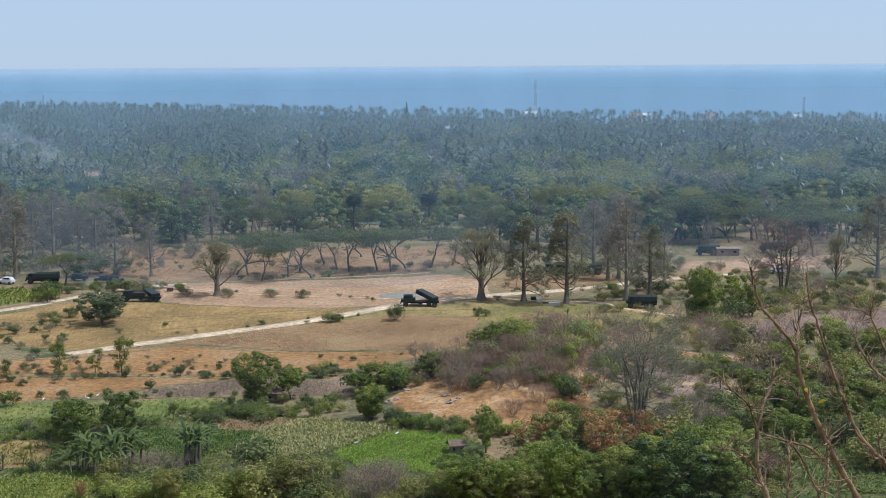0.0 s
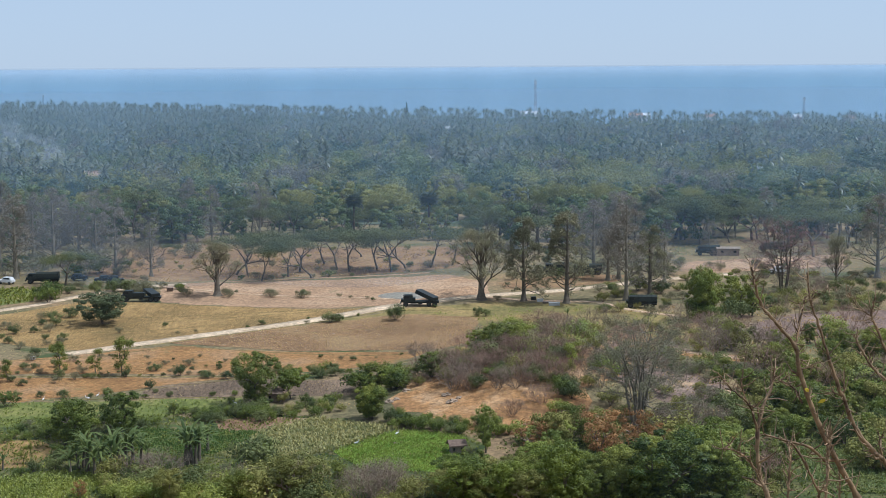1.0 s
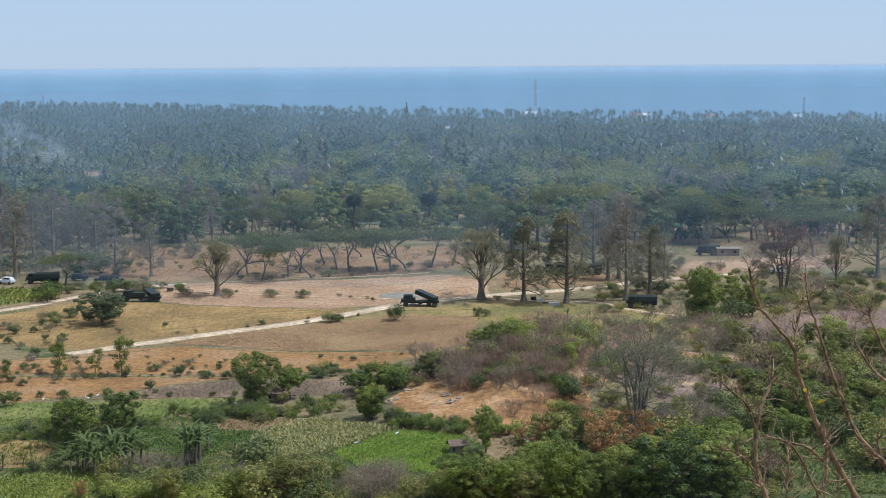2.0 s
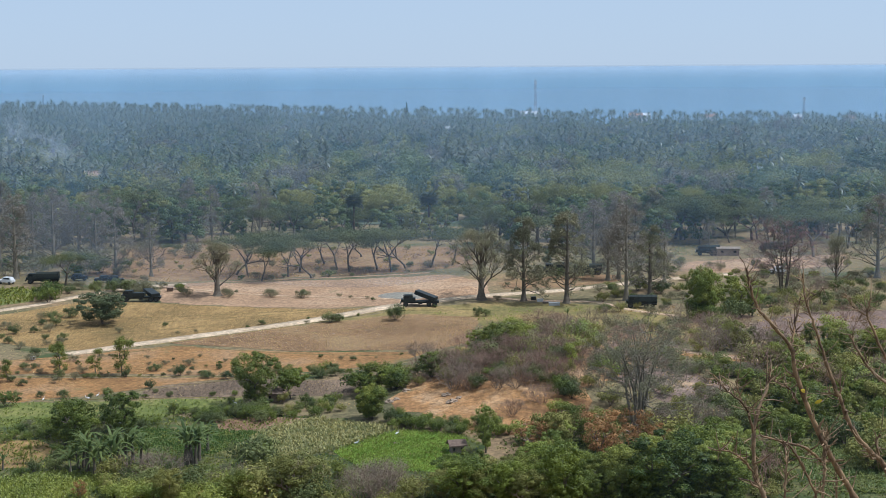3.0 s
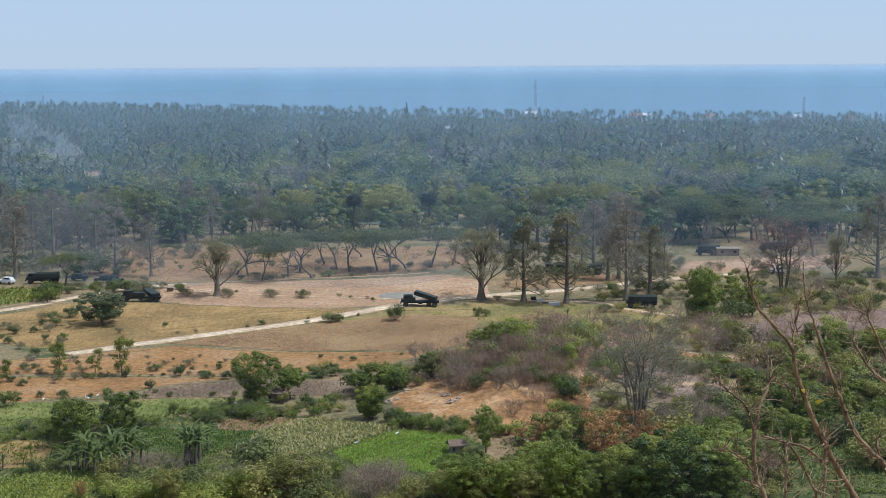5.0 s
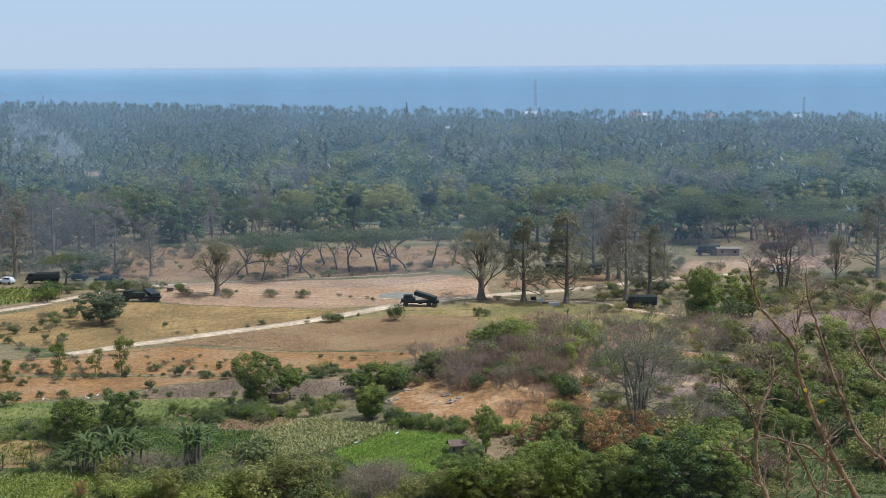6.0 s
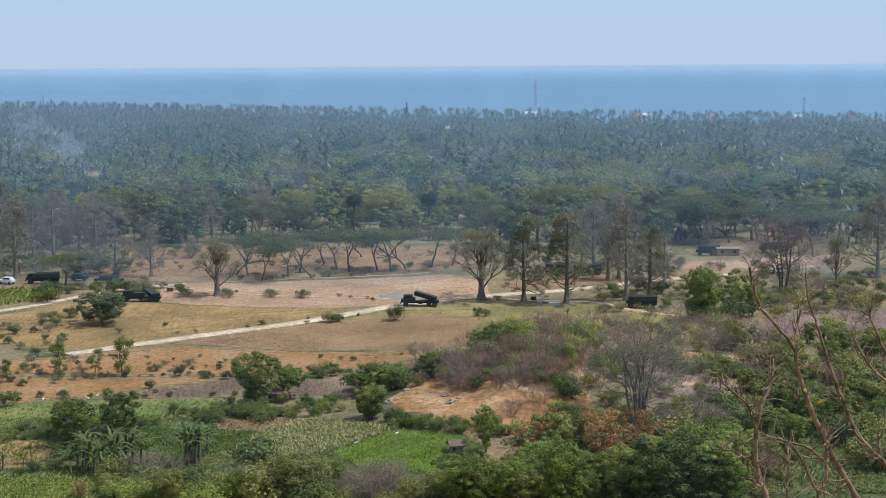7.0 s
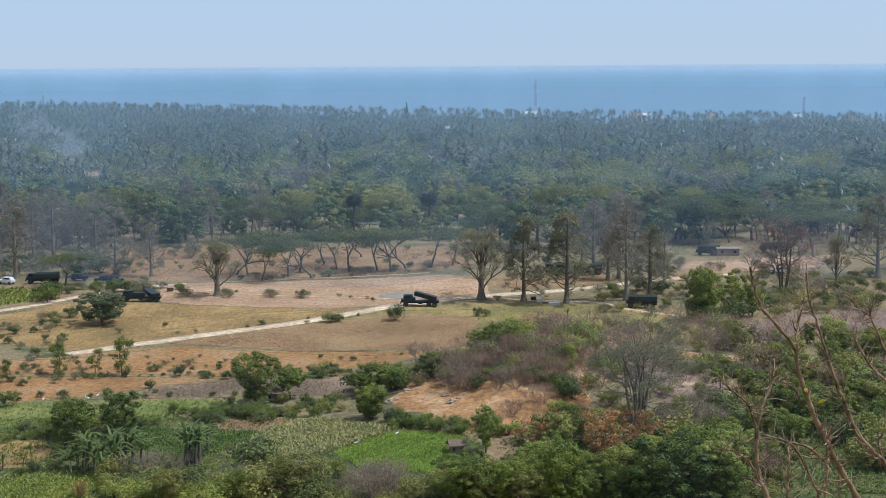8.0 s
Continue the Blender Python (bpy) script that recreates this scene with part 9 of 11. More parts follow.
def blades(name, label, mat, poly, gap, h, per, lean, width, rows_at=None, seed=1, clumps=0.0, bald=None):
    """Plants of narrow bent blades over a plot, in rows when an angle is given."""
    rnd = np.random.default_rng(seed)
    xs, ys = [p[0] for p in poly], [p[1] for p in poly]
    cx, cy, half = (min(xs) + max(xs)) / 2, (min(ys) + max(ys)) / 2, math.hypot(max(xs) - min(xs), max(ys) - min(ys)) / 2
    spots = []
    if rows_at is None:
        for _ in range(int(4 * half * half / (gap * gap))):
            spots.append((cx + rnd.uniform(-half, half), cy + rnd.uniform(-half, half)))
    else:
        c, s = math.cos(radians(rows_at)), math.sin(radians(rows_at))
        for a in np.arange(-half, half, gap * 0.6):
            for b2 in np.arange(-half, half, gap * 1.3):
                u, w = a + rnd.normal() * gap * 0.15, b2 + rnd.normal() * gap * 0.12
                spots.append((cx + u * c - w * s, cy + u * s + w * c))
    v = []
    for x, y in spots:
        if not inside(x, y, poly) or (bald and inside(x, y, bald)) or (clumps and noise.noise(Vector((x / clumps, y / clumps, seed))) < 0.12):
            continue
        z, hh = ground_z(x, y) + 0.02, h * rnd.uniform(0.6, 1.25)
        for k in range(per):
            a = rnd.uniform(0, 6.283)
            dx, dy, l = math.cos(a), math.sin(a), lean * hh * rnd.uniform(0.4, 1.2)
            w = width * rnd.uniform(0.6, 1.3)
            top = z + hh * rnd.uniform(0.7, 1.0)
            v += [(x, y, z), (x + dx * l * 0.4 - dy * w, y + dy * l * 0.4 + dx * w, z + (top - z) * 0.75),
                  (x + dx * l, y + dy * l, top), (x + dx * l * 0.4 + dy * w, y + dy * l * 0.4 - dx * w, z + (top - z) * 0.75)]
    v = np.array(v)
    return tagged(new(name, quad_mesh(name, v, np.arange(len(v)).reshape(-1, 4), mat)), label, "crop", "", "stuff")


blades("corn", "rows of tasselled corn, green turning straw", M["corn"], [(-29.29, 231.90), (-21.23, 239.15), (-7.31, 229.49), (-16.05, 218.73), (-20.82, 214.32), (-34.56, 215.66), (-31.27, 222.86)], 0.62, 0.8, 6, 0.75, 0.085, 20, 2)
blades("young_crop", "bright green young crop in beds", M["crop"], [(-16.85, 217.83), (-12.96, 225.39), (-5.93, 228.52), (1.24, 225.37), (3.85, 222.30), (0.29, 205.62), (-11.99, 207.37)], 0.4, 0.38, 4, 0.6, 0.085, 60, 3)
blades("low_corn", "green corn at the foot of the hill", M["lime"], [(-64.99, 203.94), (-57.26, 208.25), (-48.00, 207.23), (-48.97, 194.30), (-61.51, 192.58)], 0.6, 0.55, 6, 0.8, 0.07, 35, 4)
blades("right_crop", "pale green young corn in a plot below the hill", M["corn"], [(52.4, 216.5), (59.4, 219.1), (68.1, 219.8), (66.2, 204.7), (62.3, 194.6), (50.9, 195.4)], 0.55, 0.5, 6, 0.8, 0.07, 35, 19)
blades("leafy_crop", "dark green leafy crop", M["crop_dark"], [(-51.09, 233.60), (-36.27, 232.80), (-28.75, 231.15), (-30.16, 221.06), (-38.84, 215.84), (-48.51, 221.33)], 0.45, 0.42, 4, 0.6, 0.1, 10, 5)
blades("green_grass", "green grass with dry gaps", M["lime"], [(-79.43, 251.10), (-72.56, 254.77), (-35.67, 255.63), (-34.64, 247.96), (-50.68, 240.60), (-74.53, 235.06)], 1.1, 0.35, 4, 0.6, 0.09, None, 6)
blades("roadside_crop", "low leafy green crop by the road", M["green"], [(-121.14, 387.37), (-108.80, 387.40), (-103.73, 367.86), (-112.73, 359.83)], 1.0, 0.9, 4, 0.6, 0.2, None, 7)
blades("stubble", "cut straw stubble", M["straw"], [(-107.84, 343.89), (-90.33, 365.76), (-30.65, 350.28), (-13.28, 352.97), (-29.39, 335.42), (-58.86, 310.83), (-75.54, 299.62), (-97.87, 311.34)], 1.0, 0.16, 3, 1.4, 0.055, -25, 8)
blades("rust_stubble", "cut straw in the rust-brown field", M["straw"], [(-58.16, 307.01), (-29.03, 331.18), (-8.72, 345.69), (8.66, 340.35), (5.36, 305.21), (-0.59, 295.74), (-31.01, 299.28)], 1.0, 0.22, 3, 1.3, 0.07, 12, 9)
BALD = [(-78.68, 393.53), (-55.03, 399.68), (0.93, 414.90), (14.72, 396.15), (13.79, 371.07), (-12.96, 351.44), (-71.16, 355.11)]
blades("dry_grass", "tufts of dry grass on the plain", M["straw"], [(-75, 225), (40, 260), (150, 500), (-150, 500)], 1.5, 0.2, 4, 1.5, 0.04, None, 10, 9.0, BALD)
blades("clods", "turned clods of the ploughed plot", M["plough"], [(-55.32, 263.43), (-49.02, 268.72), (-37.93, 272.44), (-15.08, 264.69), (-17.01, 254.16), (-35.79, 256.53), (-53.95, 256.68)], 1.1, 0.12, 3, 1.2, 0.14, 8, 12)
blades("brown_clods", "clods and dry stalks on the turned strip", M["brown_strip"], [(-37.73, 239.43), (-29.02, 241.46), (-17.42, 238.38), (-20.79, 233.94), (-36.27, 232.80)], 1.0, 0.14, 3, 1.2, 0.12, 20, 13)
blades("scrub_weeds", "green weeds under the scrub", M["green"], [(8, 222), (26, 227), (43, 246), (54, 253), (83, 258), (62, 189), (8, 189)], 0.9, 0.5, 5, 0.9, 0.09, None, 18)
blades("green_weeds", "green weeds between the plots", M["green"], [(-76.37, 241.07), (-31.31, 244.64), (8.29, 224.10), (1.01, 191.95), (-61.67, 193.10)], 0.75, 0.4, 5, 0.9, 0.07, None, 14)
blades("back_grass", "dry grass tussocks behind the road", M["straw"], [(-101.43, 411.80), (-104.23, 472.74), (-79.75, 485.60), (10.38, 478.03), (8.40, 426.11), (-22.99, 410.33), (-75.30, 400.09)], 1.3, 0.5, 4, 1.0, 0.08, None, 16, 7.0)
blades("verge_grass", "yellow-green grass on the verge", M["lime"], [(-12.96, 351.44), (44.71, 352.84), (57.70, 340.09), (46.58, 301.99), (22.30, 326.32), (7.87, 309.95), (7.33, 340.51)], 1.2, 0.35, 4, 1.0, 0.06, None, 17, 7.0)
blades("scrub_grass", "dry grass between the scrub", M["straw"], [(10.03, 341.87), (116.00, 370.12), (72.88, 230.29), (10.05, 224.00)], 1.0, 0.45, 4, 0.9, 0.06, None, 15, 6.0)


# ---- banana clumps ----
def banana_leaf_mesh(seed):
    rnd, g = np.random.default_rng(seed), Geo()
    v, f, p, n = [], [], np.zeros(3), 6
    for s in range(n + 1):
        k = s / n
        w = 0.14 * math.sin(math.pi * min(1, 0.12 + k * 0.86)) ** 0.6
        jag = rnd.uniform(0.45, 1.1, 2)
        v += [p + np.array((0, -w * jag[0], -w * 0.35)), p.copy(), p + np.array((0, w * jag[1], -w * 0.35))]
        ang = 1.3 - 1.85 * k ** 1.4
        p = p + np.array((math.cos(ang), 0, math.sin(ang))) * 2.5 / n
    for s in range(n):
        b2 = s * 3
        f += [(b2, b2 + 1, b2 + 4, b2 + 3), (b2 + 1, b2 + 2, b2 + 5, b2 + 4)]
    g.add(v, f)
    return g.mesh("banana_leaf", M["banana"], True)


BANANA = {}


def banana_plant(x, y, h):
    rnd = random.Random(x * 3.1 + y)
    if not BANANA:
        g = Geo()
        tube(g, [(0, 0, -0.1), (0, 0, 0.9), (0.05, 0, 2.0)], [0.2, 0.16, 0.1], 7)
        BANANA["stem"] = g.mesh("pseudostem", M["bark"], True)
        BANANA["leaf"] = [banana_leaf_mesh(i) for i in range(3)]
    root = tagged(new("banana_plant"), "banana plant with broad torn arching leaves", "banana plant", "banana clump")
    s = h / 3.3
    root.matrix_basis = Matrix.LocRotScale((x, y, ground_z(x, y)), Euler((rnd.uniform(-0.1, 0.1), rnd.uniform(-0.1, 0.1), rnd.uniform(0, 6.28))), (s, s, s))
    part("pseudostem", BANANA["stem"], root)
    for i in range(13):
        part("leaf", BANANA["leaf"][i % 3], root, "", pose(0.05, 0, 1.62 + 0.025 * i, rnd.uniform(-12, 12), rnd.uniform(0, 62) if i % 3 else rnd.uniform(-15, 10), i * 137.5 + rnd.uniform(-15, 15)))
    return root


for bx, by, bh in ((-51.96, 208.39, 5.6), (-50.47, 206.62, 4.6), (-48.95, 209.65, 6.0), (-47.94, 211.50, 5.0), (-46.46, 213.99, 5.2), (-53.62, 210.16, 4.4), (-54.26, 207.74, 3.8),
                   (-37.44, 212.58, 6.4), (-36.80, 214.80, 5.6), (-38.68, 213.91, 5.0), (-36.22, 219.70, 4.6), (-43.77, 211.50, 3.8), (-64.55, 209.26, 2.6), (-41.13, 207.71, 3.4), (28.85, 336.01, 2.6), (-53.11, 210.78, 5.2), (-49.77, 207.82, 5.4), (-47.94, 208.44, 4.6), (-47.24, 212.12, 5.6), (-36.83, 211.91, 5.2), (-37.81, 211.32, 5.8), (-45.03, 212.75, 4.6)):
    banana_plant(bx, by, bh)

# ---- vehicles ----
M["army_paint"] = plain("dark_green_army_paint", (0.010, 0.013, 0.011), (0.02, 0.025, 0.019), 0.8, 0.6, 0, 0.004)
M["pod_paint"] = plain("dark_launcher_paint", (0.012, 0.015, 0.014), (0.024, 0.028, 0.024), 0.9, 0.55, 0, 0.004)
M["tyre"] = plain("dusty_black_rubber", (0.018, 0.017, 0.016), (0.04, 0.036, 0.03), 3.0, 0.85, 0, 0.01)
M["rim"] = plain("dark_steel_rim", (0.04, 0.045, 0.04), (0.07, 0.075, 0.065), 4.0, 0.5, 0.4, 0.004)
M["canvas"] = plain("faded_dark_canvas", (0.016, 0.02, 0.016), (0.034, 0.038, 0.028), 1.2, 0.9, 0, 0.03)
M["white_paint"] = plain("dusty_white_paint", (0.62, 0.6, 0.57), (0.8, 0.79, 0.77), 0.8, 0.45, 0, 0.003)
M["black_paint"] = plain("black_car_paint", (0.012, 0.013, 0.015), (0.025, 0.026, 0.028), 0.8, 0.3, 0, 0.002)
M["glass"] = glass_mat("dark_window_glass")


def wheel_meshes(r, w):
    bm = bmesh.new()
    prof = [(r * 0.58, -w * 0.5), (r * 0.9, -w * 0.5), (r, -w * 0.36), (r, w * 0.36), (r * 0.9, w * 0.5), (r * 0.58, w * 0.5)]
    n, rings = 20, []
    for i in range(n):
        a = i * 2 * math.pi / n
        rings.append([bm.verts.new((math.cos(a) * p, q, math.sin(a) * p)) for p, q in prof])
    for i in range(n):
        for j in range(len(prof)):
            k = (j + 1) % len(prof)
            bm.faces.new((rings[i][j], rings[(i + 1) % n][j], rings[(i + 1) % n][k], rings[i][k]))
    bmesh.ops.recalc_face_normals(bm, faces=list(bm.faces))
    tyre = bm_mesh("tyre", bm, M["tyre"])
    bm = bmesh.new()
    bmesh.ops.create_cone(bm, cap_ends=True, segments=16, radius1=r * 0.58, radius2=r * 0.58, depth=w * 0.7, matrix=Matrix.Rotation(math.pi / 2, 4, "X"))
    caps = [f for f in bm.faces if len(f.verts) > 4]
    bmesh.ops.inset_individual(bm, faces=caps, thickness=r * 0.2, depth=-w * 0.12)
    return tyre, bm_mesh("rim", bm, M["rim"])


WHEELS = {}


def wheels(root, places, r, w):
    if (r, w) not in WHEELS:
        WHEELS[r, w] = wheel_meshes(r, w)
    for x, y in places:
        hub = part("wheel", WHEELS[r, w][0], root, "", pose(x, y, r))
        part("rim", WHEELS[r, w][1], hub)


def army_truck(x, y, turn, label, name="army_truck", length=9.0, load="launcher"):
    """A six-wheeled military truck: its cab at the front, +x."""
    root = tagged(new(name), label, "truck", "military trucks")
    root.matrix_basis = pose(x, y, ground_z(x, y) + 0.02, 0, 0, turn)
    L = length / 2
    part("chassis", box_mesh("chassis", (length - 0.5, 1.1, 0.34), M["army_paint"], 0.04, None, (-0.1, 0, 0.95)), root)
    slope = lambda a, b2, c: (a - (0.45 if a > 0 and c > 0 else 0), b2 * (0.92 if c > 0 else 1), c)
    part("cab", box_mesh("cab", (2.5, 2.45, 1.75), M["army_paint"], 0.09, slope, (L - 1.25, 0, 1.98)), root)
    part("bonnet", box_mesh("bonnet", (0.5, 2.2, 0.8), M["army_paint"], 0.1, None, (L + 0.15, 0, 1.45)), root)
    part("bumper", box_mesh("bumper", (0.25, 2.45, 0.35), M["army_paint"], 0.05, None, (L + 0.45, 0, 0.95)), root)
    part("windscreen", box_mesh("windscreen", (0.05, 2.0, 0.62), M["glass"], 0.01, lambda a, b2, c: (a - (0.16 if c > 0 else 0), b2, c), (L - 0.16, 0, 2.42)), root)
    for s in (-1, 1):
        part("side_window", box_mesh("side_window", (0.95, 0.04, 0.55), M["glass"], 0.01, None, (L - 1.05, s * 1.17, 2.4)), root)
        part("headlight", box_mesh("headlight", (0.06, 0.26, 0.22), M["white_paint"], 0.02, None, (L + 0.42, s * 0.85, 1.5)), root)
        part("mirror", box_mesh("mirror", (0.06, 0.2, 0.42), M["army_paint"], 0.02, None, (L - 0.2, s * 1.38, 2.4)), root)
        part("mudguard", box_mesh("mudguard", (2.9, 0.5, 0.1), M["army_paint"], 0.03, None, (-L + 1.95, s * 1.0, 1.32)), root)
        part("fuel_tank", box_mesh("fuel_tank", (1.1, 0.5, 0.55), M["army_paint"], 0.1, None, (0.25, s * 0.9, 0.9)), root)
    wheels(root, [(px, s * 1.02) for px in (L - 0.75, -L + 1.25, -L + 2.65) for s in (-1, 1)], 0.62, 0.42)
    pod = None
    if load == "launcher":
        part("deck", box_mesh("deck", (length - 2.6, 2.3, 0.16), M["army_paint"], 0.03, None, (-1.15, 0, 1.25)), root)
        part("equipment_box", box_mesh("equipment_box", (0.9, 2.2, 0.85), M["army_paint"], 0.06, None, (L - 2.7, 0, 1.75)), root)
        part("turret_base", box_mesh("turret_base", (1.7, 1.7, 0.5), M["pod_paint"], 0.1, None, (-L + 1.9, 0, 1.55)), root)
        g = bmesh.new()
        bmesh.ops.create_cube(g, size=1.0)
        for v in g.verts:
            v.co = Vector((v.co.x * 5.5 + 1.75, v.co.y * 2.3, v.co.z * 1.0 + 0.5))
        bmesh.ops.bevel(g, geom=list(g.edges), offset=0.05, segments=2, affect="EDGES")
        pod = part("rocket_pod", bm_mesh("rocket_pod", g, M["pod_paint"]), root, "dark boxed rocket pod on its turntable", pose(-L + 1.9, 0, 1.55))
        for yy in (-0.78, -0.26, 0.26, 0.78):
            for zz in (0.26, 0.74):
                bm = bmesh.new()
                bmesh.ops.create_cone(bm, cap_ends=True, segments=12, radius1=0.2, radius2=0.2, depth=0.12, matrix=Matrix.Translation((4.5, yy, zz)) @ Matrix.Rotation(math.pi / 2, 4, "Y"))
                bmesh.ops.inset_individual(bm, faces=[f for f in bm.faces if len(f.verts) > 4], thickness=0.04, depth=-0.05)
                part("launch_tube", bm_mesh("launch_tube", bm, M["tyre"]), pod)
        for yy in (-1.17, 1.17):
            part("pod_rail", box_mesh("pod_rail", (5.2, 0.08, 0.14), M["army_paint"], 0.02, None, (1.75, yy, 0.55)), pod)
            part("lift_arm", box_mesh("lift_arm", (0.35, 0.2, 0.9), M["army_paint"], 0.04, None, (-L + 2.3, yy * 0.62, 1.75)), root)
    elif load == "cargo":
        part("cargo_bed", box_mesh("cargo_bed", (length - 2.4, 2.4, 0.6), M["army_paint"], 0.04, None, (-1.05, 0, 1.6)), root)
        bm = bmesh.new()
        n, lo = 9, -L + 0.2
        for i in range(n):
            px = lo + (length - 2.65) * i / (n - 1)
            sag = 0.05 if i % 2 else 0.0
            for k in range(7):
                a = math.pi * k / 6
                bm.verts.new((px, 1.15 * math.cos(a) * (1 if 0 < k < 6 else 1.0), 1.9 + (1.35 - sag) * math.sin(a) ** 0.55))
        bm.verts.ensure_lookup_table()
        for i in range(n - 1):
            for k in range(6):
                q = i * 7 + k
                bm.faces.new([bm.verts[j] for j in (q, q + 1, q + 8, q + 7)])
        for i in (0, n - 1):
            bm.faces.new([bm.verts[i * 7 + k] for k in range(7)])
        bmesh.ops.recalc_face_normals(bm, faces=list(bm.faces))
        part("canvas_cover", bm_mesh("canvas_cover", bm, M["canvas"]), root, "faded canvas cover")
        part("tailgate", box_mesh("tailgate", (0.08, 2.3, 0.7), M["army_paint"], 0.02, None, (-L + 0.12, 0, 1.75)), root)
    return root, pod


def jeep(x, y, turn, paint, label):
    """A four-wheel-drive car."""
    root = tagged(new("off_road_car"), label, "car", "parked cars")
    root.matrix_basis = pose(x, y, ground_z(x, y) + 0.02, 0, 0, turn)
    part("body", box_mesh("body", (4.5, 1.85, 0.75), M[paint], 0.12, None, (0, 0, 0.88)), root)
    cabin = lambda a, b2, c: (a * (0.82 if c > 0 else 1.0) - (0.1 if c > 0 and a > 0 else 0), b2 * (0.86 if c > 0 else 1.0), c)
    part("cabin", box_mesh("cabin", (2.9, 1.8, 0.72), M[paint], 0.1, cabin, (-0.45, 0, 1.58)), root)
    part("windscreen", box_mesh("windscreen", (0.04, 1.4, 0.5), M["glass"], 0.01, lambda a, b2, c: (a - (0.2 if c > 0 else 0), b2, c), (0.93, 0, 1.58)), root)
    for s in (-1, 1):
        part("side_window", box_mesh("side_window", (2.2, 0.04, 0.42), M["glass"], 0.01, lambda a, b2, c: (a * (0.86 if c > 0 else 1), b2 - s * (0.08 if c > 0 else 0), c), (-0.5, s * 0.87, 1.6)), root)
        part("headlight", box_mesh("headlight", (0.05, 0.3, 0.18), M["white_paint"], 0.02, None, (2.24, s * 0.65, 0.98)), root)
    part("bumper", box_mesh("bumper", (0.2, 1.8, 0.25), M["tyre"], 0.05, None, (2.3, 0, 0.6)), root)
    wheels(root, [(px, s * 0.82) for px in (1.4, -1.4) for s in (-1, 1)], 0.4, 0.26)
    return root


launcher, launcher_pod = army_truck(-5.44, 356.90, 181, "dark green rocket launcher truck with its pod raised, beside the road", "rocket_launcher_truck", 9.1)
second, second_pod = army_truck(-75.3, 363.68, 181, "dark green rocket launcher truck with its pod turned aside", "rocket_launcher_truck", 9.6)
part("stowage_box", box_mesh("stowage_box", (3.0, 2.3, 0.95), M["army_paint"], 0.06, None, (0.9, 0, 1.8)), second)
second_pod.matrix_basis = pose(-9.6 / 2 + 1.9, 0, 1.25, 0, -8, -58)
army_truck(48.20, 351.22, 172, "dark green canvas-covered army truck parked by scrub", "army_truck", 7.2, "cargo")
army_truck(41.23, 408.72, 205, "dark green army truck parked in tree shade", "army_truck", 7.0, "cargo")
army_truck(31.81, 410.11, 180, "dark green covered army truck behind the kapoks", "army_truck", 6.4, "cargo")
army_truck(-108.95, 396.92, 184, "dark covered army truck under the tall trees", "army_truck", 8.6, "cargo")
army_truck(82.48, 452.59, 175, "dark covered army truck beside a low shed", "army_truck", 7.0, "cargo")
army_truck(104.25, 457.36, 178, "dark covered army truck under the reddish tree", "army_truck", 9.0, "cargo")
jeep(-118.94, 396.28, 160, "white_paint", "white off-road car with a dark rear under trees")
jeep(-100.70, 402.28, 20, "black_paint", "black off-road car parked on the verge")
jeep(-93.58, 399.84, 190, "black_paint", "black off-road car parked beside a kapok bole")
jeep(-89.85, 399.10, 10, "black_paint", "black off-road car by the dirt road")
jeep(93.94, 409.45, 185, "white_paint", "white off-road car parked behind bare trees")

# ---- huts, houses and small built things ----
M["thatch"] = plain("brown_thatch", (0.1, 0.065, 0.045), (0.2, 0.14, 0.1), 2.5, 0.95, 0, 0.06)
M["old_wood"] = plain("weathered_boards", (0.16, 0.12, 0.09), (0.3, 0.24, 0.18), 2.0, 0.9, 0, 0.02)
M["tile"] = plain("orange_roof_tile", (0.33, 0.19, 0.14), (0.44, 0.27, 0.21), 0.8, 0.85, 0, 0.03)
M["tin"] = plain("pale_tin_roof", (0.55, 0.56, 0.57), (0.75, 0.76, 0.77), 0.5, 0.5, 0.0, 0.01)
M["plaster"] = plain("pale_plaster", (0.55, 0.52, 0.47), (0.72, 0.69, 0.63), 0.6, 0.9, 0, 0.01)
M["concrete"] = plain("grey_concrete", (0.4, 0.39, 0.37), (0.55, 0.54, 0.51), 1.2, 0.9, 0, 0.01)


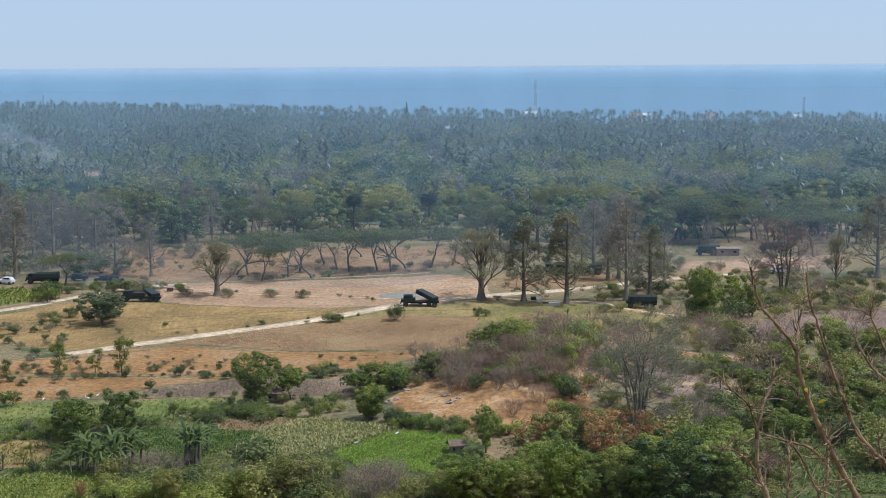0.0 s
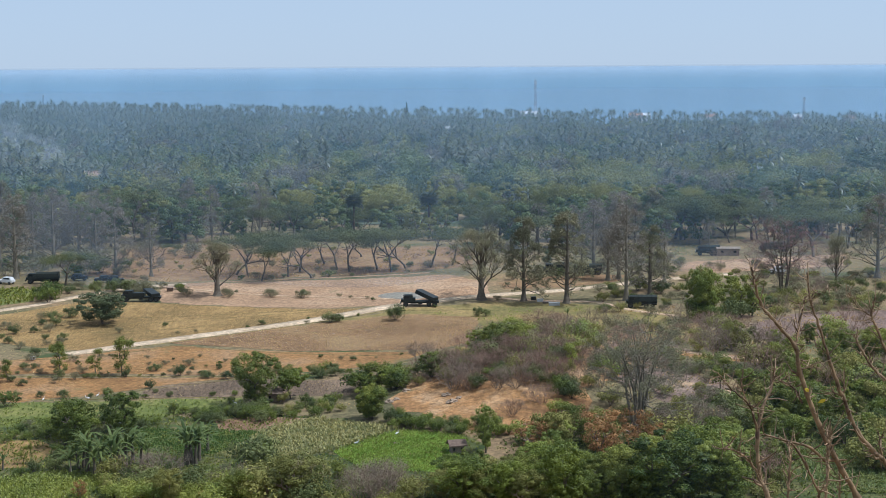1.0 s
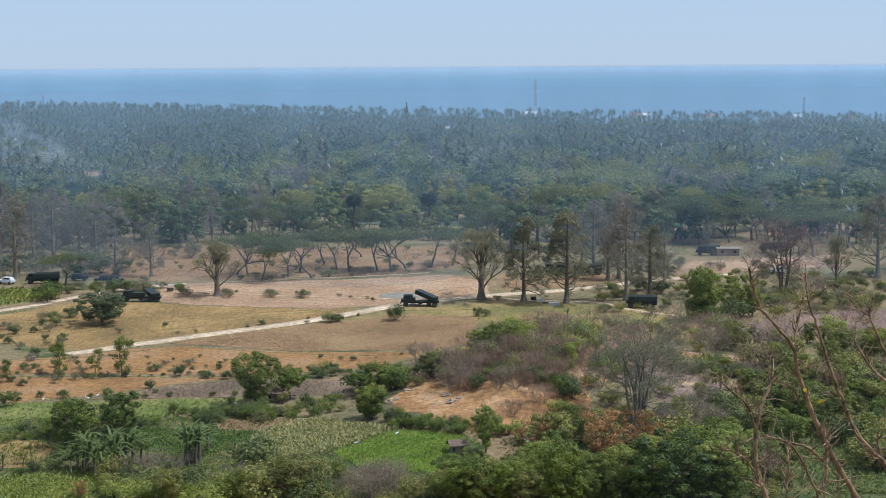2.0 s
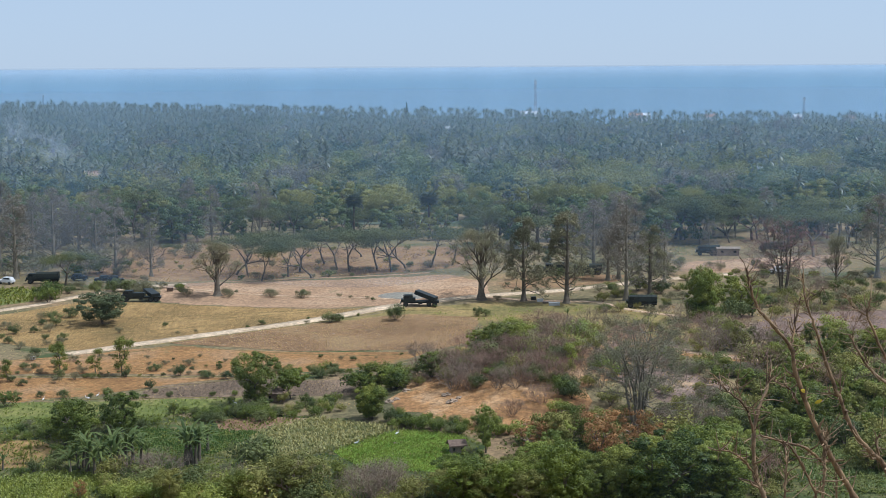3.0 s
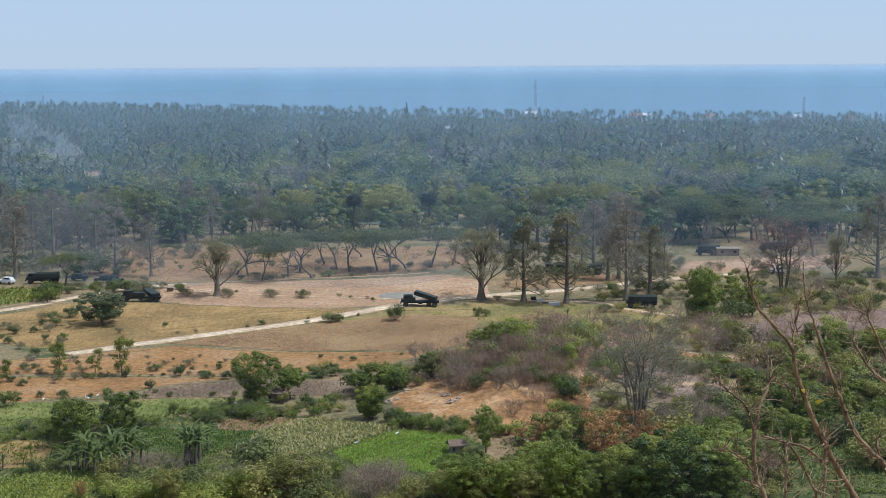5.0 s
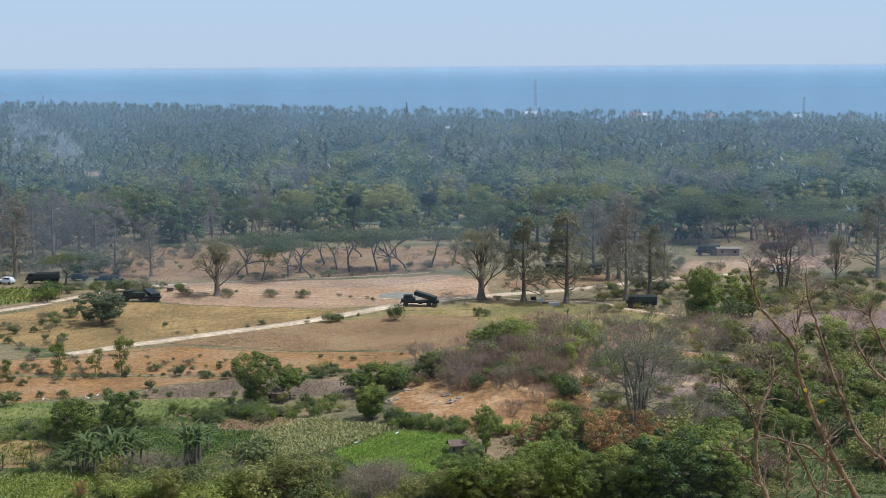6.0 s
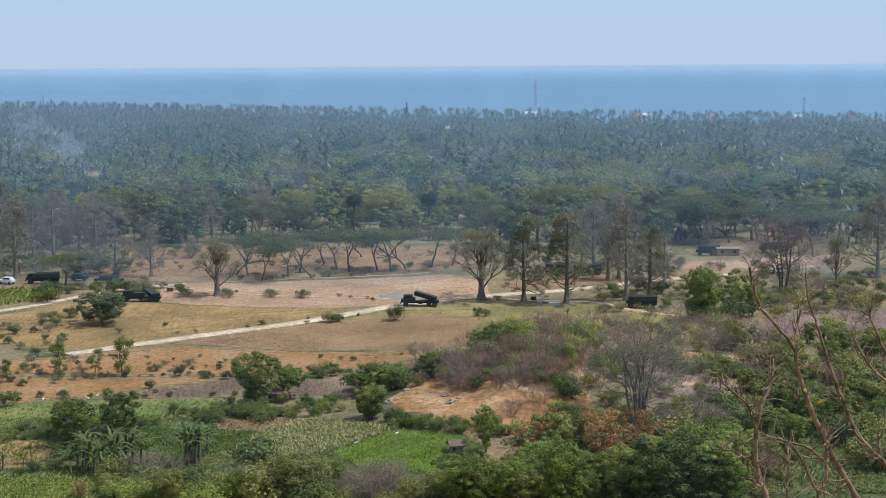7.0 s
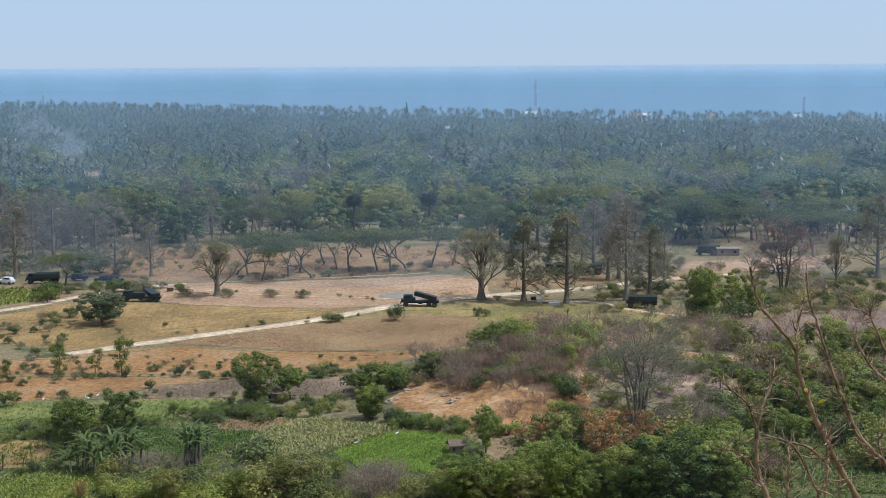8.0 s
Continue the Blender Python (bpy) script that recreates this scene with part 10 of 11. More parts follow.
def house(x, y, z_eave, wide, deep, rise, turn, wall, roof, label, name="house"):
    """A small gabled house with a doorway and windows."""
    root = tagged(new(name), label, "house")
    root.matrix_basis = pose(x, y, ground_z(x, y) - 0.05, 0, 0, turn)
    part("wall", box_mesh("wall", (wide, deep, z_eave), M[wall], 0.02, None, (0, 0, z_eave / 2)), root)
    o = 0.45
    bm = bmesh.new()
    pr = [(-deep / 2 - o, z_eave - 0.1), (0, z_eave + rise), (deep / 2 + o, z_eave - 0.1), (deep / 2 + o, z_eave + 0.06), (0, z_eave + rise + 0.18), (-deep / 2 - o, z_eave + 0.06)]
    ends = [[bm.verts.new((sx * (wide / 2 + o), a, c)) for a, c in pr] for sx in (-1, 1)]
    for i in range(6):
        j = (i + 1) % 6
        bm.faces.new((ends[0][i], ends[0][j], ends[1][j], ends[1][i]))
    for e in ends:
        bm.faces.new((e[0], e[1], e[4], e[5]))
        bm.faces.new((e[1], e[2], e[3], e[4]))
    bmesh.ops.recalc_face_normals(bm, faces=list(bm.faces))
    part("roof", bm_mesh("roof", bm, M[roof]), root)
    for sx in (-1, 1):
        bm = bmesh.new()
        tri = [bm.verts.new((sx * (wide / 2 - dx), a, c)) for dx in (0.0, 0.12) for a, c in ((-deep / 2, z_eave), (deep / 2, z_eave), (0, z_eave + rise))]
        bm.faces.new(tri[:3])
        bm.faces.new(tri[3:])
        for i in range(3):
            j = (i + 1) % 3
            bm.faces.new((tri[i], tri[j], tri[3 + j], tri[3 + i]))
        bmesh.ops.recalc_face_normals(bm, faces=list(bm.faces))
        part("gable", bm_mesh("gable", bm, M[wall]), root)
    part("door", box_mesh("door", (0.9, 0.08, min(2.0, z_eave * 0.85)), M["old_wood"], 0.02, None, (0, -deep / 2 - 0.03, min(2.0, z_eave * 0.85) / 2)), root)
    for px in (-wide * 0.3, wide * 0.3):
        part("window", box_mesh("window", (wide * 0.14, 0.08, z_eave * 0.3), M["glass"], 0.02, None, (px, -deep / 2 - 0.03, z_eave * 0.58)), root)
    return root


house(1.86, 215.95, 1.3, 1.9, 1.5, 0.6, 14, "old_wood", "thatch", "small weathered hut with a brown thatched roof", "field_hut")
house(-29.61, 252.56, 1.6, 2.2, 2.0, 0.6, -8, "old_wood", "thatch", "tiny dark field shelter beneath a tree", "field_shelter")
house(88.27, 451.72, 2.3, 6.6, 3.5, 0.3, -4, "old_wood", "old_wood", "low brown shed with a weathered flat roof", "low_shed")
house(-89.67, 669.00, 3.6, 9.0, 7.0, 2.6, 24, "old_wood", "thatch", "brown-roofed village house among the trees", "village_house")
house(-47.66, 692.74, 3.6, 13.0, 7.0, 1.8, 8, "plaster", "old_wood", "long grey-roofed village house in the woods", "village_house")
house(-174.59, 741.04, 5.0, 14.0, 8.0, 2.2, 8, "plaster", "tile", "village house with an orange tiled roof among palms", "village_house")
house(162.78, 754.67, 6.0, 2.4, 2.4, 0.8, 20, "plaster", "tin", "small tall hut with a white roof", "village_house")
house(5.92, 1171.50, 10.0, 9.0, 7.0, 2.0, 4, "plaster", "tin", "white building showing between the palms", "village_house")
house(255.33, 870.75, 6.0, 8.0, 6.0, 1.8, 6, "plaster", "old_wood", "small grey-roofed house among trees", "village_house")
for hx, hy, hw, roof_mat in ((86.0, 1535, 9, "tin"), (95.0, 1532, 11, "tin"), (194.0, 1480, 13, "tile"), (205.0, 1482, 7, "tin"), (262.0, 1440, 9, "tile"), (334.0, 1385, 8, "tin"), (380.0, 1375, 10, "tile")):
    house(hx, hy, 10.0, hw, 9, 2.6, 5, "plaster", roof_mat, "coastal building with a " + ("white" if roof_mat == "tin" else "orange") + " roof by the shore", "coastal_building")


def low_wall(x, y, length, turn):
    root = tagged(new("low_wall"), "low whitewashed wall with a coping", "wall", "low walls behind the trees")
    root.matrix_basis = pose(x, y, ground_z(x, y), 0, 0, turn)
    part("body", box_mesh("body", (length, 0.25, 1.0), M["plaster"], 0.03, None, (0, 0, 0.45)), root)
    part("coping", box_mesh("coping", (length + 0.1, 0.4, 0.12), M["white_paint"], 0.02, None, (0, 0, 1.0)), root)


low_wall(36.75, 488.84, 9.0, 4)
low_wall(42.80, 488.83, 6.0, 2)
low_wall(26.51, 468.54, 8.0, -3)
low_wall(-1.76, 512.52, 5.0, 3)


def block(name, x, y, size, turn, mat, label, category):
    root = tagged(new(name), label, category)
    root.matrix_basis = pose(x, y, ground_z(x, y), 0, 0, turn)
    part("body", box_mesh("body", size, M[mat], 0.06, None, (0, 0, size[2] / 2)), root)
    part("lid", box_mesh("lid", (size[0] + 0.08, size[1] + 0.08, 0.08), M[mat], 0.02, None, (0, 0, size[2] + 0.03)), root)


block("concrete_trough", 27.22, 355.94, (2.7, 0.9, 0.75), 3, "concrete", "pale concrete trough on the verge", "trough")
block("crate", -71.65, 381.15, (1.7, 1.1, 0.9), 8, "thatch", "brown wooden crate standing on bare earth", "crate")
block("dark_crate", 22.65, 364.99, (1.2, 0.8, 0.9), 15, "army_paint", "dark crate under a kapok tree", "crate")
block("white_box", 24.22, 362.88, (1.5, 0.7, 0.6), -8, "white_paint", "white box under a kapok tree", "box")
block("plank_stack", 25.70, 359.84, (2.2, 0.8, 0.35), 5, "old_wood", "low stack of planks on the verge", "planks")
block("water_tank", -53.06, 236.75, (0.9, 0.9, 0.9), 20, "white_paint", "small white tank among dark trees", "tank")
block("white_crate", -82.84, 291.28, (1.0, 0.8, 0.6), 10, "white_paint", "small white box in the field", "box")


def heap(name, x, y, rx, ry, h, mat, label, seed):
    """A spread heap of loose stuff."""
    rnd, n = np.random.default_rng(seed), 22
    ph = rnd.uniform(0, 6.28, 4)
    v = []
    for j in range(n):
        for i in range(n):
            a, b2 = i / (n - 1) * 2 - 1, j / (n - 1) * 2 - 1
            k = max(0.0, 1 - math.hypot(a, b2))
            z = h * k ** 0.8 * (0.7 + 0.3 * math.sin(a * 5 + ph[0]) * math.sin(b2 * 6 + ph[1])) + (rnd.normal() * 0.03 if k else -0.1)
            v.append((x + a * rx, y + b2 * ry, ground_z(x + a * rx, y + b2 * ry) + z))
    i = (np.arange(n - 1)[:, None] * n + np.arange(n - 1)[None]).ravel()
    tagged(new(name, quad_mesh(name, np.array(v), np.stack([i, i + 1, i + n + 1, i + n], axis=1), M[mat], True)), label, "heap")


heap("rubble_heap", -82.8, 393.3, 1.6, 1.6, 1.5, "plaster", "small pale rubble heap beside the dirt road", 6)
heap("gravel_heap", -10.48, 371.62, 6.5, 6.0, 0.9, "gravel", "spread grey gravel heap on the bare earth", 3)
heap("earth_heap", 2.28, 377.39, 6.0, 5.0, 1.1, "bare_earth", "pale earth heap beside the road", 4)
heap("earth_heap", 6.78, 382.91, 5.0, 4.0, 1.0, "bare_earth", "pinkish earth heap beside the road", 5)


M["stone"] = plain("weathered_stone", (0.2, 0.145, 0.1), (0.4, 0.3, 0.21), 0.9, 0.95, 0, 0.05, 0.1)


def rock(x, y, s, label="weathered grey rock on red soil", seed=0):
    rnd = random.Random(seed + x)
    bm = bmesh.new()
    bmesh.ops.create_icosphere(bm, subdivisions=3, radius=s)
    for v in bm.verts:
        v.co *= 0.75 + 0.5 * noise.noise(v.co / s * 1.3 + Vector((seed, x, y))) + 0.22 * noise.noise(v.co / s * 4.0 + Vector((x, seed, y)))
        v.co.z *= 0.55
    root = new("rock", bm_mesh("rock", bm, M["stone"]))
    root.matrix_basis = pose(x, y, ground_z(x, y) + s * 0.02, 0, 0, rnd.uniform(0, 360))
    tagged(root, label, "rock", "rocks on the knoll")


for i, (rx_, ry_, rs_) in enumerate(((-9.24, 246.01, 1.1), (-8.10, 246.77, 0.8), (0.42, 244.25, 1.0), (1.35, 240.52, 1.2), (2.50, 241.84, 0.7), (19.19, 233.45, 0.7), (44.36, 251.66, 1.2), (46.65, 250.66, 1.4),
                                     (68.39, 321.57, 0.9), (34.55, 289.99, 1.0), (36.52, 279.05, 1.3), (46.44, 276.31, 1.0), (-6.46, 251.27, 0.9), (12.94, 228.24, 0.6), (-7.51, 221.51, 0.5), (24.18, 387.29, 0.5), (26.31, 385.39, 0.4), (-24.24, 318.65, 0.5))):
    rock(rx_, ry_, rs_, seed=i)


def egret(x, y, turn):
    root = tagged(new("egret"), "white egret standing in the green plot", "bird", "egrets in the plot")
    root.matrix_basis = pose(x, y, ground_z(x, y), 0, 0, turn)
    bm = bmesh.new()
    bmesh.ops.create_uvsphere(bm, u_segments=10, v_segments=8, radius=1)
    for v in bm.verts:
        v.co = Vector((v.co.x * 0.3 - (0.12 if v.co.x < -0.5 else 0), v.co.y * 0.11, v.co.z * 0.13 + 0.5 - v.co.x * -0.08))
    part("body", bm_mesh("body", bm, M["white_paint"]), root)
    g = Geo()
    tube(g, [(0.22, 0, 0.55), (0.36, 0, 0.68), (0.3, 0, 0.82), (0.36, 0, 0.92), (0.44, 0, 0.92)], [0.06, 0.045, 0.035, 0.04, 0.02], 6)
    part("neck", g.mesh("neck", M["white_paint"], True), root)
    g = Geo()
    tube(g, [(0.43, 0, 0.92), (0.58, 0, 0.89)], [0.018, 0.003], 5)
    part("bill", g.mesh("bill", M["tile"], True), root)
    for s in (-1, 1):
        g = Geo()
        tube(g, [(0.02, s * 0.05, 0.42), (0.0, s * 0.05, 0.22), (0.03, s * 0.05, -0.02)], [0.014, 0.012, 0.012], 4)
        part("leg", g.mesh("leg", M["tyre"], True), root)


for ex, ey, et in ((-70.99, 255.24, 80), (-67.32, 249.61, 20), (-63.37, 256.05, 200), (-62.07, 258.25, 60), (-36.24, 249.67, 170), (-7.38, 225.65, 40), (-13.51, 221.07, 10)):
    egret(ex, ey, et)

# ---- masts ----
# red is lightened and greyed: distance haze put into its colour
M["mast_red"] = plain("hazed_red_steel", (0.36, 0.29, 0.3), (0.44, 0.36, 0.37), 0.2, 0.6, 0.2, 0.002)
M["mast_pale"] = plain("greyed_white_steel", (0.46, 0.48, 0.51), (0.55, 0.57, 0.6), 0.2, 0.6, 0.2, 0.002)
M["mast_grey"] = plain("galvanised_steel", (0.26, 0.28, 0.31), (0.36, 0.38, 0.41), 0.2, 0.5, 0.4, 0.002)


def mast(x, y, h, base, top, label, banded):
    """A lattice tower: legs in sections, with a girdle of braces to each."""
    root = tagged(new("lattice_mast"), label, "mast")
    root.matrix_basis = pose(x, y, ground_z(x, y), 0, 0, 20)
    n = 10
    for i in range(n):
        z0, z1 = h * i / n, h * (i + 1) / n
        w0, w1 = base + (top - base) * i / n, base + (top - base) * (i + 1) / n
        mat = M["mast_red"] if banded and i % 2 == 0 else (M["mast_pale"] if banded else M["mast_grey"])
        corner = ((-1, -1), (1, -1), (1, 1), (-1, 1))
        legs, braces = Geo(), Geo()
        for k in range(4):
            (a, b2), (c, d) = corner[k], corner[(k + 1) % 4]
            tube(legs, [(a * w0, b2 * w0, z0), (a * w1, b2 * w1, z1)], [0.11, 0.11], 4)
            tube(braces, [(a * w0, b2 * w0, z0), (c * w1, d * w1, z1)], [0.06, 0.06], 3)
            tube(braces, [(c * w0, d * w0, z0), (a * w1, b2 * w1, z1)], [0.06, 0.06], 3)
            tube(braces, [(a * w1, b2 * w1, z1), (c * w1, d * w1, z1)], [0.06, 0.06], 3)
        part("mast_section", legs.mesh("mast_section", mat), root)
        part("braces", braces.mesh("braces", mat), root)
    for k in range(3):
        part("antenna", box_mesh("antenna", (0.5, 0.3, 2.4), M["white_paint"], 0.05, None, (math.cos(k * 2.1) * (top + 0.5), math.sin(k * 2.1) * (top + 0.5), h * 0.93)), root)


mast(98.5, 1560, 47.0, 1.3, 0.7, "tall red and white lattice mast by the shore", True)
mast(338.0, 1378, 29.0, 1.1, 0.7, "grey lattice mast rising over the palms", False)
mast(-526.0, 1945, 28.0, 0.9, 0.8, "grey lattice mast over the far palms", False)
plant("spire", -36.0, 1500, 24.0)

# ---- the thorny bush beside the viewpoint ----
M["thorn_bark"] = plain("brown_thorn_bark", (0.036, 0.018, 0.009), (0.31, 0.19, 0.09), 13.0, 0.7, 0, 0.004)
M["thorn_tip"] = plain("pale_thorn_twig", (0.07, 0.036, 0.018), (0.4, 0.265, 0.14), 14.0, 0.7, 0, 0.003)
M["yellow_leaf"] = leaf_mat("yellow_leaf_blade", (0.5, 0.36, 0.02), (0.65, 0.48, 0.04), 8.0, 0.5, 0.3)
BASE = Vector((1.891, 6.0, 54.555))
thorn_bush = tagged(new("thorn_bush"), "leafless thorny bush with pale brown branches beside the viewpoint", "bush")
thorn_bush.matrix_basis = Matrix.Translation(BASE)


def branch(pts, r0, r1, thorns=14, seed=0, mat="thorn_bark"):
    """A knotty tapered branch with short thorns and spurs."""
    rnd = np.random.default_rng(seed)
    p = [np.array(q) - np.array(BASE) for q in pts]
    line = []
    for i in range(len(p) - 1):
        a, b2, c, d = p[max(i - 1, 0)], p[i], p[i + 1], p[min(i + 2, len(p) - 1)]
        for k in range(6):
            t = k / 6
            line.append(0.5 * (2 * b2 + (c - a) * t + (2 * a - 5 * b2 + 4 * c - d) * t * t + (3 * b2 - a - 3 * c + d) * t ** 3) + rnd.normal(size=3) * 0.0016)
    line.append(p[-1])
    n = len(line)
    rad = [0.88 * (r0 + (r1 - r0) * i / (n - 1)) * rnd.uniform(0.86, 1.16) * (1.22 if i % 6 == 0 else 1.0) for i in range(n)]
    g = Geo()
    tube(g, line, rad, 8)
    ob = part("branch", g.mesh("branch", M[mat], True), thorn_bush)
    for k in range(len(pts) + 2):
        g = Geo()
        i = int(rnd.integers(n // 3, n))
        d = (line[min(i + 1, n - 1)] - line[max(i - 1, 0)])
        d = d / (np.linalg.norm(d) + 1e-9) + rnd.normal(size=3) * np.array((0.7, 0.4, 0.7))
        d /= np.linalg.norm(d)
        ln = rnd.uniform(0.03, 0.11)
        bend = rnd.normal(size=3) * 0.2
        tube(g, [line[i], line[i] + d * ln * 0.5, line[i] + (d + bend) * ln], [rad[i] * 0.55, rad[i] * 0.45, 0.0018], 6)
        part("spur", g.mesh("spur", M["thorn_tip"], True), ob)
    if thorns:
        g = Geo()
        for _ in range(thorns):
            i = int(rnd.integers(n // 4, n))
            d = rnd.normal(size=3)
            d[2] += 0.5
            d /= np.linalg.norm(d)
            ln = rnd.uniform(0.015, 0.085)
            tube(g, [line[i], line[i] + d * ln * 0.5, line[i] + d * ln + np.array((0, 0, ln * 0.2))], [max(rad[i] * 0.45, 0.0022), 0.002, 0.0006], 4)
        tagged(part("thorn_spray", g.mesh("thorn_spray", M["thorn_tip"], True), ob, "short reddish thorns"), kind="stuff")
    return ob


branch([(1.889, 6.000, 54.478), (1.842, 6.000, 55.402), (1.810, 6.000, 55.902), (1.721, 6.000, 56.193), (1.648, 5.980, 56.318), (1.578, 5.960, 56.440), (1.501, 5.950, 56.601), (1.451, 5.950, 56.747), (1.428, 5.950, 56.849), (1.347, 5.930, 56.947), (1.276, 5.920, 57.031), (1.240, 5.900, 57.134), (1.230, 5.900, 57.185)], 0.0186, 0.0045, 60, 1)
branch([(1.958, 6.100, 54.419), (2.105, 6.150, 55.336), (2.064, 6.200, 55.933), (1.911, 6.200, 56.265), (1.845, 6.200, 56.339), (1.769, 6.200, 56.432), (1.699, 6.200, 56.584), (1.645, 6.200, 56.725), (1.587, 6.200, 56.898), (1.548, 6.200, 57.003), (1.531, 6.200, 57.121)], 0.0172, 0.0037, 60, 2)
branch([(1.428, 5.950, 56.849), (1.443, 5.970, 56.904), (1.458, 6.000, 56.943), (1.482, 6.020, 57.044)], 0.0057, 0.0030, 21, 3)
branch([(1.791, 5.800, 54.595), (1.529, 5.750, 55.512), (1.367, 5.700, 56.056), (1.278, 5.700, 56.285), (1.242, 5.700, 56.378), (1.230, 5.700, 56.540), (1.252, 5.720, 56.645), (1.291, 5.750, 56.730), (1.310, 5.780, 56.792)], 0.0143, 0.0045, 51, 4, "thorn_tip")
branch([(1.230, 5.700, 56.540), (1.206, 5.680, 56.630), (1.170, 5.660, 56.689), (1.099, 5.620, 56.748), (1.046, 5.600, 56.811)], 0.0057, 0.0022, 24, 5)
branch([(1.170, 5.660, 56.689), (1.160, 5.660, 56.726), (1.146, 5.660, 56.771)], 0.0043, 0.0022, 9, 6)
branch([(1.611, 5.970, 56.365), (1.568, 5.950, 56.371), (1.493, 5.900, 56.435), (1.387, 5.850, 56.475), (1.277, 5.800, 56.519)], 0.0086, 0.0037, 24, 7)
branch([(1.397, 5.850, 56.472), (1.430, 5.860, 56.432), (1.471, 5.870, 56.367), (1.520, 5.880, 56.264), (1.546, 5.900, 56.181)], 0.0051, 0.0060, 18, 8)
branch([(2.063, 6.300, 56.564), (1.929, 6.300, 56.731), (1.871, 6.300, 56.856), (1.842, 6.300, 56.921), (1.855, 6.300, 56.998)], 0.0078, 0.0037, 21, 9)
branch([(1.843, 6.300, 56.916), (1.817, 6.300, 56.934), (1.783, 6.300, 56.954), (1.737, 6.300, 57.019)], 0.0043, 0.0022, 9, 10)
branch([(2.073, 6.250, 56.525), (1.917, 6.250, 56.636), (1.849, 6.250, 56.691), (1.793, 6.250, 56.769), (1.755, 6.250, 56.844)], 0.0078, 0.0045, 33, 11, "thorn_tip")
branch([(1.931, 6.200, 56.263), (1.893, 6.200, 56.301), (1.874, 6.200, 56.351), (1.868, 6.200, 56.388), (1.885, 6.200, 56.413)], 0.0072, 0.0030, 9, 12)
branch([(1.463, 5.950, 56.611), (1.444, 5.950, 56.652), (1.415, 5.940, 56.685), (1.359, 5.920, 56.716)], 0.0057, 0.0030, 15, 13)
branch([(1.699, 6.200, 56.584), (1.665, 6.200, 56.597), (1.626, 6.200, 56.597)], 0.0043, 0.0022, 6, 14)
branch([(1.570, 5.950, 56.116), (1.576, 5.950, 56.238), (1.580, 5.950, 56.334), (1.576, 5.950, 56.431)], 0.0065, 0.0075, 18, 15, "thorn_tip")
branch([(1.378, 5.800, 56.165), (1.384, 5.800, 56.307), (1.389, 5.820, 56.414), (1.387, 5.850, 56.472)], 0.0065, 0.0037, 24, 16, "thorn_tip")
branch([(1.242, 5.700, 56.378), (1.201, 5.680, 56.430), (1.165, 5.660, 56.468), (1.122, 5.650, 56.492), (1.081, 5.630, 56.502)], 0.0057, 0.0022, 18, 17)
branch([(1.645, 6.000, 56.088), (1.647, 6.000, 56.198), (1.644, 6.000, 56.284)], 0.0057, 0.0045, 12, 18, "thorn_tip")
branch([(1.699, 6.200, 56.584), (1.708, 6.200, 56.614), (1.703, 6.200, 56.643)], 0.0051, 0.0022, 4, 19)
branch([(1.444, 5.950, 56.747), (1.479, 5.950, 56.761), (1.525, 5.950, 56.779)], 0.0043, 0.0015, 9, 20)
branch([(1.571, 5.960, 56.440), (1.587, 5.960, 56.464), (1.593, 5.960, 56.488)], 0.0057, 0.0030, 9, 21)
branch([(1.642, 6.200, 56.738), (1.617, 6.200, 56.782), (1.582, 6.200, 56.807)], 0.0029, 0.0015, 6, 22)
branch([(1.548, 6.200, 57.003), (1.593, 6.200, 57.032), (1.633, 6.200, 57.069)], 0.0022, 0.0011, 6, 23)


def thorn_leaf(name, at, length, turn, mat, label):
    g = Geo()
    v, f = [], []
    for s in range(5):
        k = s / 4
        w = length * 0.28 * math.sin(math.pi * (0.06 + 0.9 * k))
        v += [(length * k, -w, -w * 0.3 - k * k * length * 0.2), (length * k, 0, -k * k * length * 0.2), (length * k, w, -w * 0.3 - k * k * length * 0.2)]
    for s in range(4):
        f += [(s * 3, s * 3 + 1, s * 3 + 4, s * 3 + 3), (s * 3 + 1, s * 3 + 2, s * 3 + 5, s * 3 + 4)]
    g.add(v, f)
    part(name, g.mesh(name, M[mat], True), thorn_bush, label, Matrix.Translation(Vector(at) - BASE) @ pose(0, 0, 0, 70, 20, turn))


thorn_leaf("leaf", (1.616, 6.150, 56.581), 0.034, 170, "yellow_leaf", "last yellow leaf")
thorn_leaf("leaf", (1.469, 5.930, 56.675), 0.03, 10, "yellow_leaf", "last yellow leaf")
thorn_leaf("seed_pod", (1.463, 6.000, 57.125), 0.014, 260, "tyre", "dark seed pod")

# ---- haze: thin wavering upright sheets that stand in for moist air between the fields and the sea ----
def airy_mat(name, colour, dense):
    """For haze sheets and smoke: lets most light through and scatters the rest both ways."""
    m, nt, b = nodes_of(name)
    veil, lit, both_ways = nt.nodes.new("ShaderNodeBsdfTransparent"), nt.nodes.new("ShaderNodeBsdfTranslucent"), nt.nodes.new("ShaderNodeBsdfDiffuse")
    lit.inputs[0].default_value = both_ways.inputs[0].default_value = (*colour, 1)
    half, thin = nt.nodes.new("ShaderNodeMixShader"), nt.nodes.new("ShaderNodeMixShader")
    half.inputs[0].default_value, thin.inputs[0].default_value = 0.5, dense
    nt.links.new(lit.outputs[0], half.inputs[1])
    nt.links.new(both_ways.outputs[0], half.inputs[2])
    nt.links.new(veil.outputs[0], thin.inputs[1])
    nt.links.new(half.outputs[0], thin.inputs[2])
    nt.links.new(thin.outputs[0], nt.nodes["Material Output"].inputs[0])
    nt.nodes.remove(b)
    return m


